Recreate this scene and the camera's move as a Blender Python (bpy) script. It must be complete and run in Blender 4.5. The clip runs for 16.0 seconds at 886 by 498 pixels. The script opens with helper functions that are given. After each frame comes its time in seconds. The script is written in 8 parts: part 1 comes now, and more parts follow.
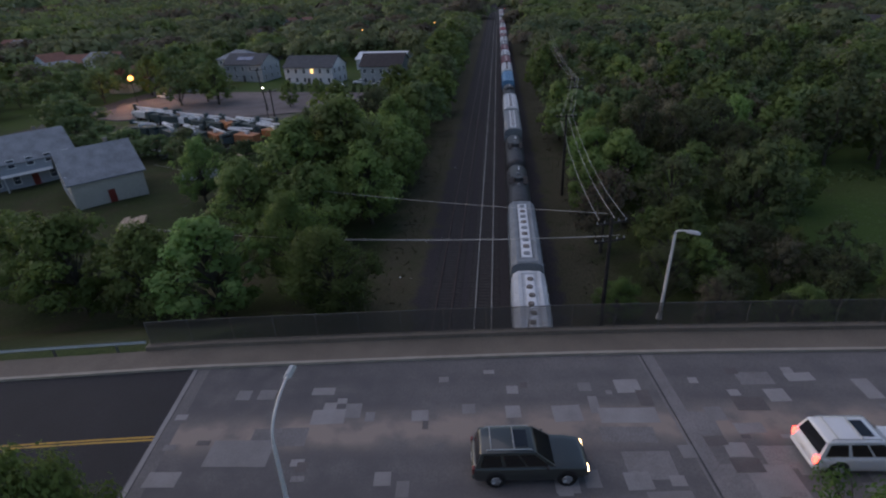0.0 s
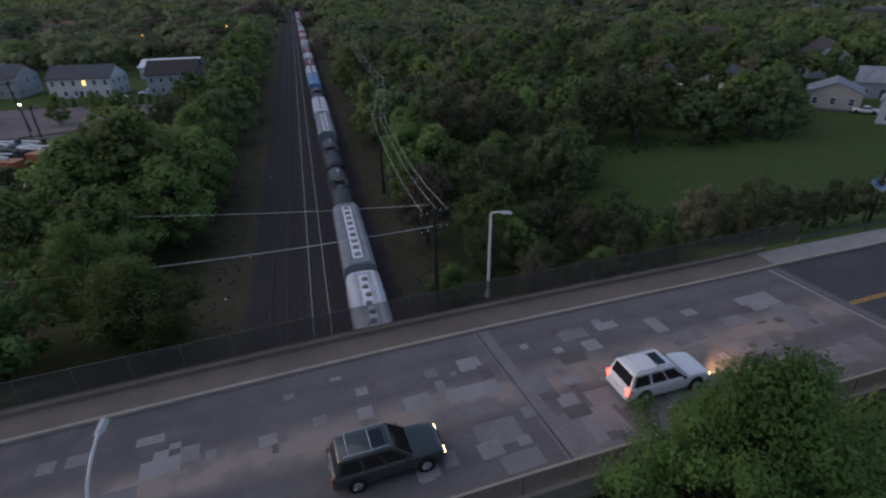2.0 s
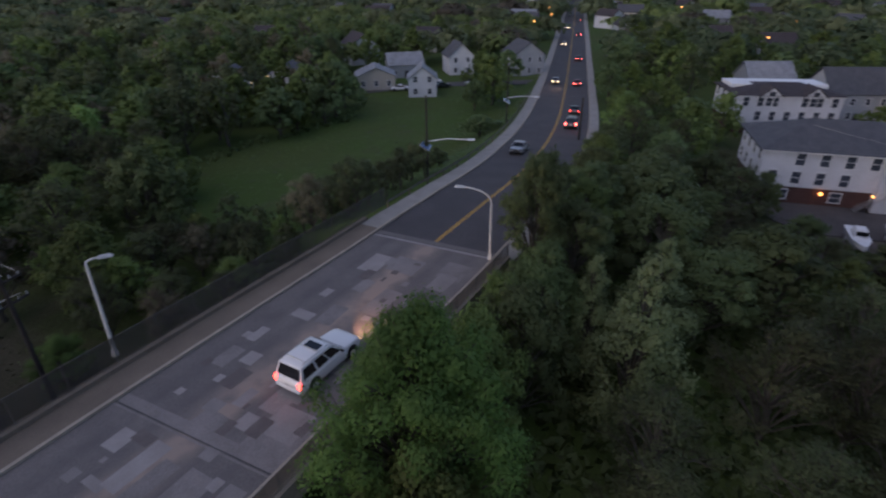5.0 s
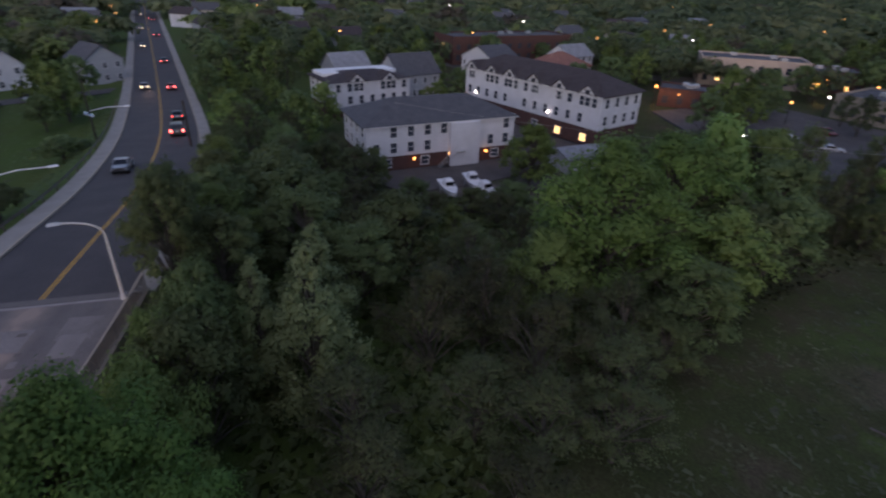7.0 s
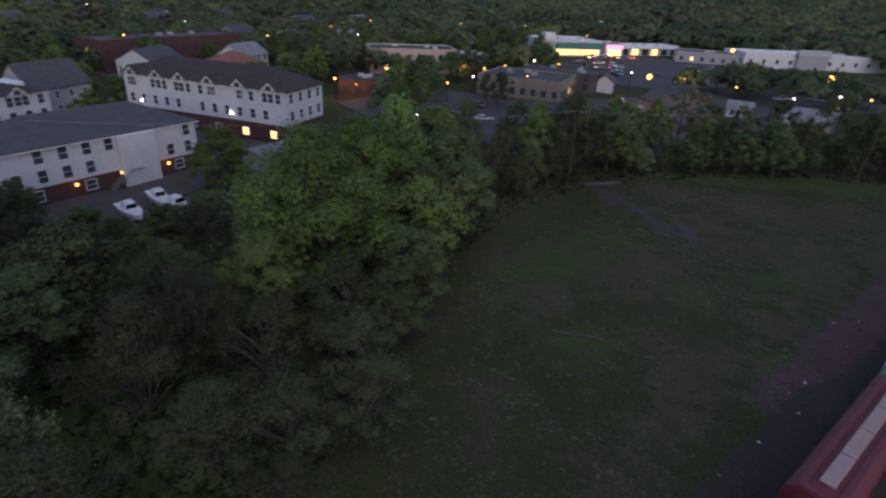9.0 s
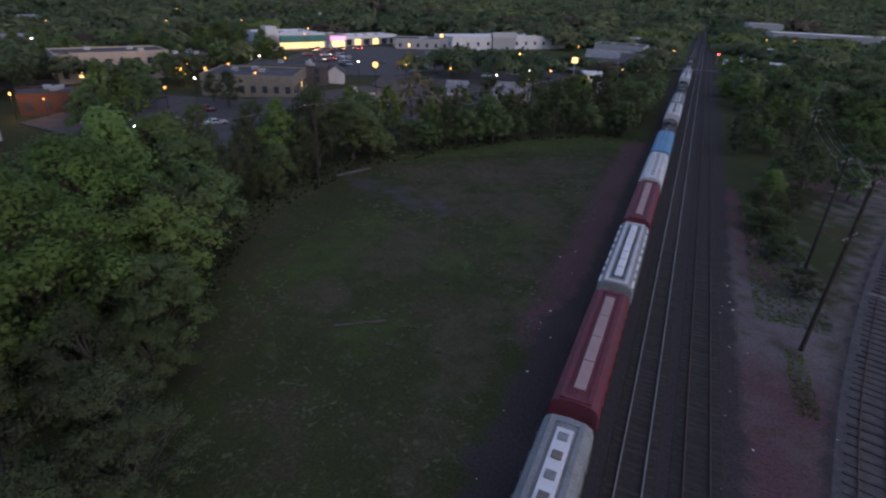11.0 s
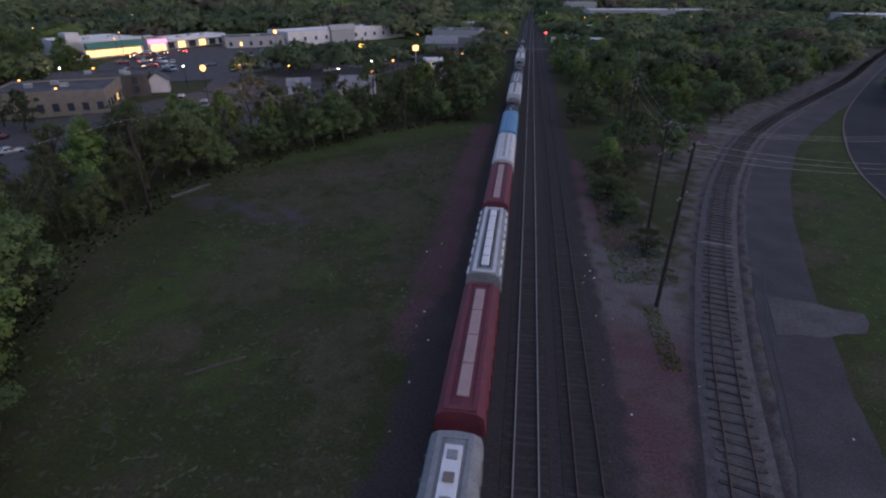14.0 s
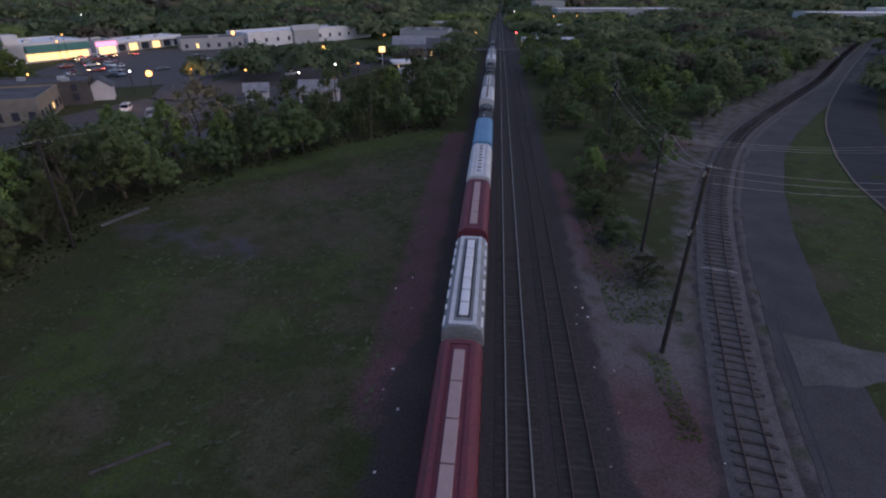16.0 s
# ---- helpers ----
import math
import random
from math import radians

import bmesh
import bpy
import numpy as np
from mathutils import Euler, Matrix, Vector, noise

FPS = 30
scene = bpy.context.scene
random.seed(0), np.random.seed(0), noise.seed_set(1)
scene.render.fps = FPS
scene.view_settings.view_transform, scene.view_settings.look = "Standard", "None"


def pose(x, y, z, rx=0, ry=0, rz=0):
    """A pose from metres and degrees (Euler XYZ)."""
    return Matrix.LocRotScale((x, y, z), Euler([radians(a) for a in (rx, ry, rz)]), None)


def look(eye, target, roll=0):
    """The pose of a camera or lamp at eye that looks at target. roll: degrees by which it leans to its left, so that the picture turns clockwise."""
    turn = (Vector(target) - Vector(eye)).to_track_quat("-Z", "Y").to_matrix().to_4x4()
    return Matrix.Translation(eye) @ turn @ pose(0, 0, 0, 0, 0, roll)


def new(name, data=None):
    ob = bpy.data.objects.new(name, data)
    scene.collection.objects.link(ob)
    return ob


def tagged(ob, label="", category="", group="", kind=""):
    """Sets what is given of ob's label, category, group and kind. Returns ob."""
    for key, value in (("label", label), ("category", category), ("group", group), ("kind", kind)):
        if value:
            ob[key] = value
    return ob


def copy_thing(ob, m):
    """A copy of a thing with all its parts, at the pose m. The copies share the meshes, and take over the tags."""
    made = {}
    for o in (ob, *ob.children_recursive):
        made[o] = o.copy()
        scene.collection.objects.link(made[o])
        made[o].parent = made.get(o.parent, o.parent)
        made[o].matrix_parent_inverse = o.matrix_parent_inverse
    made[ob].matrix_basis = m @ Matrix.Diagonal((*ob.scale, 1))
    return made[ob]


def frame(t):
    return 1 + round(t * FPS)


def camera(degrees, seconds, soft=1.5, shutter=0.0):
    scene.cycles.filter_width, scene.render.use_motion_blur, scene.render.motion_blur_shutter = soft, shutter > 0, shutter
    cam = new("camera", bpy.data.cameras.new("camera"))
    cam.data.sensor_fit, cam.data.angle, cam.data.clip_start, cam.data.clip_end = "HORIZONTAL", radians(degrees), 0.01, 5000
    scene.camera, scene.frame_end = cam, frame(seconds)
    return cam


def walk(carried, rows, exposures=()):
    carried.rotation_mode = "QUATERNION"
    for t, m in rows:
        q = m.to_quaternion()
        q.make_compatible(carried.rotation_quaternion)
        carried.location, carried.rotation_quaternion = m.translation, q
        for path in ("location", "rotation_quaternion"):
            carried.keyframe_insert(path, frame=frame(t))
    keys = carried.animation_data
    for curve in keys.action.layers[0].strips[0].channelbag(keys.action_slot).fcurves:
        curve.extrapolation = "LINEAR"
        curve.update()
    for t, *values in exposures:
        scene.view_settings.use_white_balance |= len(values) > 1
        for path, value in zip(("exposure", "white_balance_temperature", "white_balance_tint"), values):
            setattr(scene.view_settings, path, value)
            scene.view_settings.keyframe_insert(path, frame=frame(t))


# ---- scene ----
cam = camera(79.4, 16.0, soft=2.15, shutter=0.35)
PATH = [
    (0, (1.291, 2.234, 27.369), (1.088, 4.01, 26.472), -2.9),
    (0.5, (1.428, 2.27, 27.309), (1.323, 4.052, 26.409), -2.9),
    (1, (1.45, 2.277, 27.268), (1.532, 4.057, 26.36), -2.6),
    (1.5, (1.391, 2.299, 27.256), (1.648, 4.06, 26.343), -2.2),
    (2, (1.396, 2.319, 27.122), (1.814, 4.049, 26.21), -1.9),
    (2.5, (1.456, 2.332, 27.136), (2.036, 4.011, 26.218), -1.7),
    (3, (1.572, 2.423, 27.035), (2.316, 4.033, 26.111), -1.4),
    (3.2, (1.552, 2.392, 27.035), (2.364, 3.968, 26.109), -1.3),
    (5.3, (1.442, 2.166, 27.566), (3.0, 2.994, 26.624), 0.0),
    (5.5, (1.455, 2.156, 27.581), (3.062, 2.883, 26.637), 0.3),
    (6, (1.581, 2.182, 27.549), (3.3, 2.584, 26.609), 1.0),
    (6.5, (1.784, 2.132, 27.368), (3.551, 2.209, 26.435), 1.6),
    (7, (1.881, 2.191, 27.214), (3.638, 1.959, 26.288), 2.1),
    (7.5, (2.056, 1.751, 26.995), (3.758, 1.24, 26.078), 2.5),
    (8, (1.794, 1.322, 26.812), (3.411, 0.571, 25.905), 2.6),
    (8.5, (1.803, 1.038, 26.541), (3.311, 0.08, 25.644), 2.8),
    (9, (1.796, 0.873, 26.411), (3.178, -0.269, 25.524), 2.9),
    (9.5, (1.797, 0.793, 26.348), (3.03, -0.514, 25.469), 3.0),
    (10, (1.797, 0.562, 26.196), (2.867, -0.887, 25.327), 3.0),
    (10.2, (1.798, 0.5, 26.161), (2.791, -1.005, 25.296), 3.1),
    (12.3, (1.059, -0.214, 26.729), (1.48, -1.956, 25.842), 0.3),
    (12.5, (0.984, -0.362, 26.731), (1.374, -2.111, 25.843), 0.2),
    (13, (1.079, -0.887, 26.558), (1.413, -2.647, 25.668), 0.1),
    (13.5, (1.285, -1.75, 26.334), (1.582, -3.516, 25.444), 0.1),
    (14, (1.534, -2.9, 26.184), (1.8, -4.671, 25.293), 0.0),
    (14.5, (1.85, -4.523, 26.042), (2.078, -6.299, 25.152), 0.1),
    (15, (2.171, -6.392, 26.019), (2.367, -8.172, 25.128), 0.1),
    (15.5, (2.38, -8.571, 25.978), (2.55, -10.353, 25.085), 0.1),
    (16, (2.414, -11.007, 25.927), (2.582, -12.789, 25.034), -0.0),
]
# seconds, stops, kelvin, tint: the camera opens a little towards the dark woods and the rail yard
EXPOSURES = [(0, 0.82, 6950, 23), (3.2, 0.8, 6850, 24), (6.5, 0.74, 6650, 30), (9.5, 0.7, 6500, 27), (13, 0.72, 6550, 31), (16, 0.72, 6550, 31)]
walk(cam, [(t, look(eye, target, roll)) for t, eye, target, roll in PATH], EXPOSURES)

# ---- dusk light: a dim, clouded sky after sunset and a very soft glow from the west ----
SKY_STRENGTH, SUN_STRENGTH = 0.1, 0.35
world = bpy.data.worlds.new("dusk_sky")
scene.world = world
world.use_nodes = True
wn, wl = world.node_tree.nodes, world.node_tree.links
sky = wn.new("ShaderNodeTexSky")
sky.sky_type, sky.sun_disc = "NISHITA", False
sky.sun_elevation, sky.sun_rotation = radians(14), radians(-70)
sky.air_density, sky.dust_density, sky.ozone_density = 1.0, 0.8, 2.5
wl.new(sky.outputs[0], wn["Background"].inputs[0])
wn["Background"].inputs[1].default_value = SKY_STRENGTH
sun_data = bpy.data.lights.new("soft_west_glow", "SUN")
sun_data.energy, sun_data.angle, sun_data.color = SUN_STRENGTH, radians(70), (0.95, 0.95, 1.0)
sun = new("soft_west_glow", sun_data)
sun.matrix_basis = look((0, 0, 60), (28, -10, 0))


# ---- materials ----
def material(name, colour, rough=0.8, vary=0.25, size=1.0, bump=0.15, metal=0.0, second=None, grain=12.0, amount=0.5, coat=0.0, by_object=0.0):
    """A surface with stains at one scale and grain at another. second: the stains' colour."""
    m = bpy.data.materials.new(name)
    m.use_nodes = True
    n, l = m.node_tree.nodes, m.node_tree.links
    b = n["Principled BSDF"]
    b.inputs["Roughness"].default_value, b.inputs["Metallic"].default_value = rough, metal
    b.inputs["Coat Weight"].default_value = coat
    b.inputs["Specular IOR Level"].default_value = 0.3 if rough >= 0.8 else 0.5
    geo = n.new("ShaderNodeNewGeometry")
    big, fine = n.new("ShaderNodeTexNoise"), n.new("ShaderNodeTexNoise")
    big.inputs["Scale"].default_value, big.inputs["Detail"].default_value = 1.0 / size, 5.0
    fine.inputs["Scale"].default_value, fine.inputs["Detail"].default_value = grain / size, 3.0
    for t in (big, fine):
        l.new(geo.outputs["Position"], t.inputs["Vector"])
    ramp = n.new("ShaderNodeMapRange")
    ramp.inputs[1].default_value, ramp.inputs[2].default_value = 0.5 - 0.25 * amount, 0.5 + 0.35 * (1.2 - amount)
    l.new(big.outputs["Fac"], ramp.inputs[0])
    mix = n.new("ShaderNodeMix")
    mix.data_type = "RGBA"
    other = second or tuple(c * (1 - vary) for c in colour)
    mix.inputs["A"].default_value, mix.inputs["B"].default_value = (*colour, 1), (*other, 1)
    l.new(ramp.outputs[0], mix.inputs["Factor"])
    shade = n.new("ShaderNodeHueSaturation")
    value = n.new("ShaderNodeMapRange")
    value.inputs[1].default_value, value.inputs[2].default_value = 0.3, 0.7
    value.inputs[3].default_value, value.inputs[4].default_value = 1 - vary, 1 + vary
    l.new(fine.outputs["Fac"], value.inputs[0])
    last = value.outputs[0]
    if by_object:
        info, spread, times = n.new("ShaderNodeObjectInfo"), n.new("ShaderNodeMapRange"), n.new("ShaderNodeMath")
        spread.inputs[3].default_value, spread.inputs[4].default_value = 1 - by_object, 1 + by_object
        times.operation = "MULTIPLY"
        l.new(info.outputs["Random"], spread.inputs[0])
        l.new(spread.outputs[0], times.inputs[0]), l.new(last, times.inputs[1])
        last = times.outputs[0]
    l.new(last, shade.inputs["Value"])
    l.new(mix.outputs["Result"], shade.inputs["Color"])
    l.new(shade.outputs[0], b.inputs["Base Color"])
    if bump:
        bp = n.new("ShaderNodeBump")
        bp.inputs["Strength"].default_value, bp.inputs["Distance"].default_value = bump, 0.02 * size
        l.new(fine.outputs["Fac"], bp.inputs["Height"]), l.new(bp.outputs[0], b.inputs["Normal"])
    return m


def leaf_material(name, dark, light, spread=0.25, thinness=0.48):
    m = bpy.data.materials.new(name)
    m.use_nodes = True
    n, l = m.node_tree.nodes, m.node_tree.links
    b = n["Principled BSDF"]
    b.inputs["Roughness"].default_value, b.inputs["Specular IOR Level"].default_value = 0.62, 0.25
    geo, info, geo_mix, shade = n.new("ShaderNodeNewGeometry"), n.new("ShaderNodeObjectInfo"), n.new("ShaderNodeMix"), n.new("ShaderNodeHueSaturation")
    geo_mix.data_type = "RGBA"
    dark, light = ((c[0] * 1.06, c[1], c[2] * 1.12) for c in (dark, light))
    geo_mix.inputs["A"].default_value, geo_mix.inputs["B"].default_value = (*dark, 1), (*light, 1)
    l.new(geo.outputs["Random Per Island"], geo_mix.inputs["Factor"])
    val, hue = n.new("ShaderNodeMapRange"), n.new("ShaderNodeMapRange")
    val.inputs[3].default_value, val.inputs[4].default_value = 1 - spread, 1 + spread
    hue.inputs[3].default_value, hue.inputs[4].default_value = 0.475, 0.515
    l.new(info.outputs["Random"], val.inputs[0]), l.new(info.outputs["Random"], hue.inputs[0])
    drift, dv, times = n.new("ShaderNodeTexNoise"), n.new("ShaderNodeMapRange"), n.new("ShaderNodeMath")
    drift.inputs["Scale"].default_value, drift.inputs["Detail"].default_value = 0.11, 2.0
    dv.inputs[1].default_value, dv.inputs[2].default_value, dv.inputs[3].default_value, dv.inputs[4].default_value = 0.3, 0.7, 0.62, 1.4
    times.operation = "MULTIPLY"
    l.new(geo.outputs["Position"], drift.inputs["Vector"]), l.new(drift.outputs["Fac"], dv.inputs[0])
    l.new(dv.outputs[0], times.inputs[0]), l.new(val.outputs[0], times.inputs[1])
    l.new(times.outputs[0], shade.inputs["Value"]), l.new(hue.outputs[0], shade.inputs["Hue"])
    l.new(geo_mix.outputs["Result"], shade.inputs["Color"]), l.new(shade.outputs[0], b.inputs["Base Color"])
    thin, both = n.new("ShaderNodeBsdfTranslucent"), n.new("ShaderNodeMixShader")
    both.inputs[0].default_value = thinness
    l.new(shade.outputs[0], thin.inputs["Color"])
    l.new(b.outputs[0], both.inputs[1]), l.new(thin.outputs[0], both.inputs[2])
    l.new(both.outputs[0], n["Material Output"].inputs["Surface"])
    return m


def glow_material(name, colour, strength):
    m = bpy.data.materials.new(name)
    m.use_nodes = True
    b = m.node_tree.nodes["Principled BSDF"]
    b.inputs["Base Color"].default_value = (*colour, 1)
    b.inputs["Emission Color"].default_value, b.inputs["Emission Strength"].default_value = (*colour, 1), strength
    return m


def glass_material(name, colour=(0.02, 0.025, 0.03), rough=0.06):
    m = bpy.data.materials.new(name)
    m.use_nodes = True
    b = m.node_tree.nodes["Principled BSDF"]
    b.inputs["Base Color"].default_value, b.inputs["Roughness"].default_value = (*colour, 1), rough
    b.inputs["Specular IOR Level"].default_value = 0.6
    return m


def mesh_fence_material(name, colour, cell, wire):
    """Woven wire: thin diagonal strands with holes between."""
    m = bpy.data.materials.new(name)
    m.use_nodes = True
    n, l = m.node_tree.nodes, m.node_tree.links
    b = n["Principled BSDF"]
    b.inputs["Base Color"].default_value, b.inputs["Roughness"].default_value, b.inputs["Metallic"].default_value = (*colour, 1), 0.5, 0.6
    geo, sep = n.new("ShaderNodeNewGeometry"), n.new("ShaderNodeSeparateXYZ")
    l.new(geo.outputs["Position"], sep.inputs[0])
    strands = []
    for op in ("ADD", "SUBTRACT"):
        a, mod, less = n.new("ShaderNodeMath"), n.new("ShaderNodeMath"), n.new("ShaderNodeMath")
        a.operation, mod.operation, less.operation = op, "PINGPONG", "LESS_THAN"
        mod.inputs[1].default_value, less.inputs[1].default_value = cell, wire
        l.new(sep.outputs["X"], a.inputs[0]), l.new(sep.outputs["Z"], a.inputs[1])
        l.new(a.outputs[0], mod.inputs[0]), l.new(mod.outputs[0], less.inputs[0])
        strands.append(less)
    top = n.new("ShaderNodeMath")
    top.operation = "MAXIMUM"
    l.new(strands[0].outputs[0], top.inputs[0]), l.new(strands[1].outputs[0], top.inputs[1])
    clear, mix = n.new("ShaderNodeBsdfTransparent"), n.new("ShaderNodeMixShader")
    l.new(top.outputs[0], mix.inputs[0]), l.new(clear.outputs[0], mix.inputs[1]), l.new(b.outputs[0], mix.inputs[2])
    l.new(mix.outputs[0], n["Material Output"].inputs["Surface"])
    return m


def ground_material():
    """Grass, cinder, red stone chips and pale grit, mixed by the ground's own soil map and broken up by noise."""
    m = bpy.data.materials.new("ground")
    m.use_nodes = True
    n, l = m.node_tree.nodes, m.node_tree.links
    b = n["Principled BSDF"]
    b.inputs["Roughness"].default_value, b.inputs["Specular IOR Level"].default_value = 0.95, 0.12
    geo = n.new("ShaderNodeNewGeometry")
    noises = []
    for s, d in ((0.06, 6), (0.45, 5), (5.0, 3), (0.17, 6)):
        t = n.new("ShaderNodeTexNoise")
        t.inputs["Scale"].default_value, t.inputs["Detail"].default_value = s, d
        l.new(geo.outputs["Position"], t.inputs["Vector"])
        noises.append(t)

    def ranged(source, a, z, lo=0.0, hi=1.0):
        r = n.new("ShaderNodeMapRange")
        for i, v in enumerate((a, z, lo, hi), 1):
            r.inputs[i].default_value = v
        l.new(source, r.inputs[0])
        return r.outputs[0]

    def mixed(a, z, fac):
        x = n.new("ShaderNodeMix")
        x.data_type = "RGBA"
        for key, v in (("A", a), ("B", z)):
            if isinstance(v, tuple):
                x.inputs[key].default_value = (*v, 1)
            else:
                l.new(v, x.inputs[key])
        l.new(fac, x.inputs["Factor"])
        return x.outputs["Result"]

    grass = mixed((0.056, 0.093, 0.023), (0.064, 0.089, 0.026), ranged(noises[0].outputs["Fac"], 0.42, 0.62))
    grass = mixed(grass, (0.058, 0.082, 0.026), ranged(noises[1].outputs["Fac"], 0.5, 0.72))
    soil = n.new("ShaderNodeAttribute")
    soil.attribute_name = "soil"
    sep = n.new("ShaderNodeSeparateColor")
    l.new(soil.outputs["Color"], sep.inputs[0])

    def broken(out, by=1, low=0.28, high=0.78):
        a = n.new("ShaderNodeMath")
        a.operation = "ADD"
        l.new(out, a.inputs[0]), l.new(ranged(noises[by].outputs["Fac"], 0.3, 0.7, -0.35, 0.35), a.inputs[1])
        return ranged(a.outputs[0], low, high)

    wear = n.new("ShaderNodeAttribute")
    wear.attribute_name = "wear"
    worn = n.new("ShaderNodeSeparateColor")
    l.new(wear.outputs["Color"], worn.inputs[0])
    weedy = mixed((0.041, 0.051, 0.02), (0.057, 0.055, 0.029), ranged(noises[3].outputs["Fac"], 0.44, 0.62))
    weedy = mixed(weedy, (0.045, 0.06, 0.02), ranged(noises[1].outputs["Fac"], 0.48, 0.68))
    weedy = mixed(weedy, (0.054, 0.078, 0.024), broken(worn.outputs[1]))
    weedy = mixed(weedy, (0.074, 0.067, 0.042), broken(worn.outputs[0]))
    grass = mixed(grass, weedy, soil.outputs["Alpha"])
    grass = mixed(grass, (0.072, 0.066, 0.07), broken(worn.outputs[2]))
    colour = mixed(grass, (0.135, 0.119, 0.12), broken(sep.outputs[2]))
    colour = mixed(colour, (0.104, 0.06, 0.064), broken(sep.outputs[1], 3, 0.2, 1.05))
    colour = mixed(colour, (0.052, 0.046, 0.047), broken(sep.outputs[0]))
    shade = n.new("ShaderNodeHueSaturation")
    l.new(ranged(noises[2].outputs["Fac"], 0.3, 0.7, 0.72, 1.28), shade.inputs["Value"])
    l.new(colour, shade.inputs["Color"]), l.new(shade.outputs[0], b.inputs["Base Color"])
    bp = n.new("ShaderNodeBump")
    bp.inputs["Strength"].default_value, bp.inputs["Distance"].default_value = 0.4, 0.12
    l.new(noises[2].outputs["Fac"], bp.inputs["Height"]), l.new(bp.outputs[0], b.inputs["Normal"])
    return m


def deck_material():
    """Old bluish-grey asphalt with a rusty middle band, darker wheel tracks and blotchy wear."""
    m = material("worn_deck_asphalt", (0.138, 0.126, 0.122), 0.85, 0.16, 2.2, 0.2, second=(0.172, 0.156, 0.149), grain=30)
    n, l = m.node_tree.nodes, m.node_tree.links
    b = n["Principled BSDF"]
    before = b.inputs["Base Color"].links[0].from_socket
    lane, sep = n.new("ShaderNodeAttribute"), n.new("ShaderNodeSeparateColor")
    lane.attribute_name = "lane"
    l.new(lane.outputs["Color"], sep.inputs[0])
    geo, blot = n.new("ShaderNodeNewGeometry"), n.new("ShaderNodeTexNoise")
    blot.inputs["Scale"].default_value, blot.inputs["Detail"].default_value = 0.7, 6.0
    l.new(geo.outputs["Position"], blot.inputs["Vector"])
    last = before
    for out, colour, amount in ((sep.outputs[2], (0.085, 0.08, 0.082), 0.9), (sep.outputs[1], (0.105, 0.097, 0.097), 0.9), (sep.outputs[0], (0.29, 0.232, 0.195), 1.9)):
        spread, times, mix = n.new("ShaderNodeMapRange"), n.new("ShaderNodeMath"), n.new("ShaderNodeMix")
        spread.inputs[1].default_value, spread.inputs[2].default_value, spread.inputs[3].default_value, spread.inputs[4].default_value = 0.3, 0.7, 0.1, amount
        times.operation, times.use_clamp, mix.data_type = "MULTIPLY", True, "RGBA"
        l.new(blot.outputs["Fac"], spread.inputs[0])
        l.new(spread.outputs[0], times.inputs[0]), l.new(out, times.inputs[1])
        l.new(times.outputs[0], mix.inputs["Factor"]), l.new(last, mix.inputs["A"])
        mix.inputs["B"].default_value = (*colour, 1)
        last = mix.outputs["Result"]
    l.new(last, b.inputs["Base Color"])
    return m


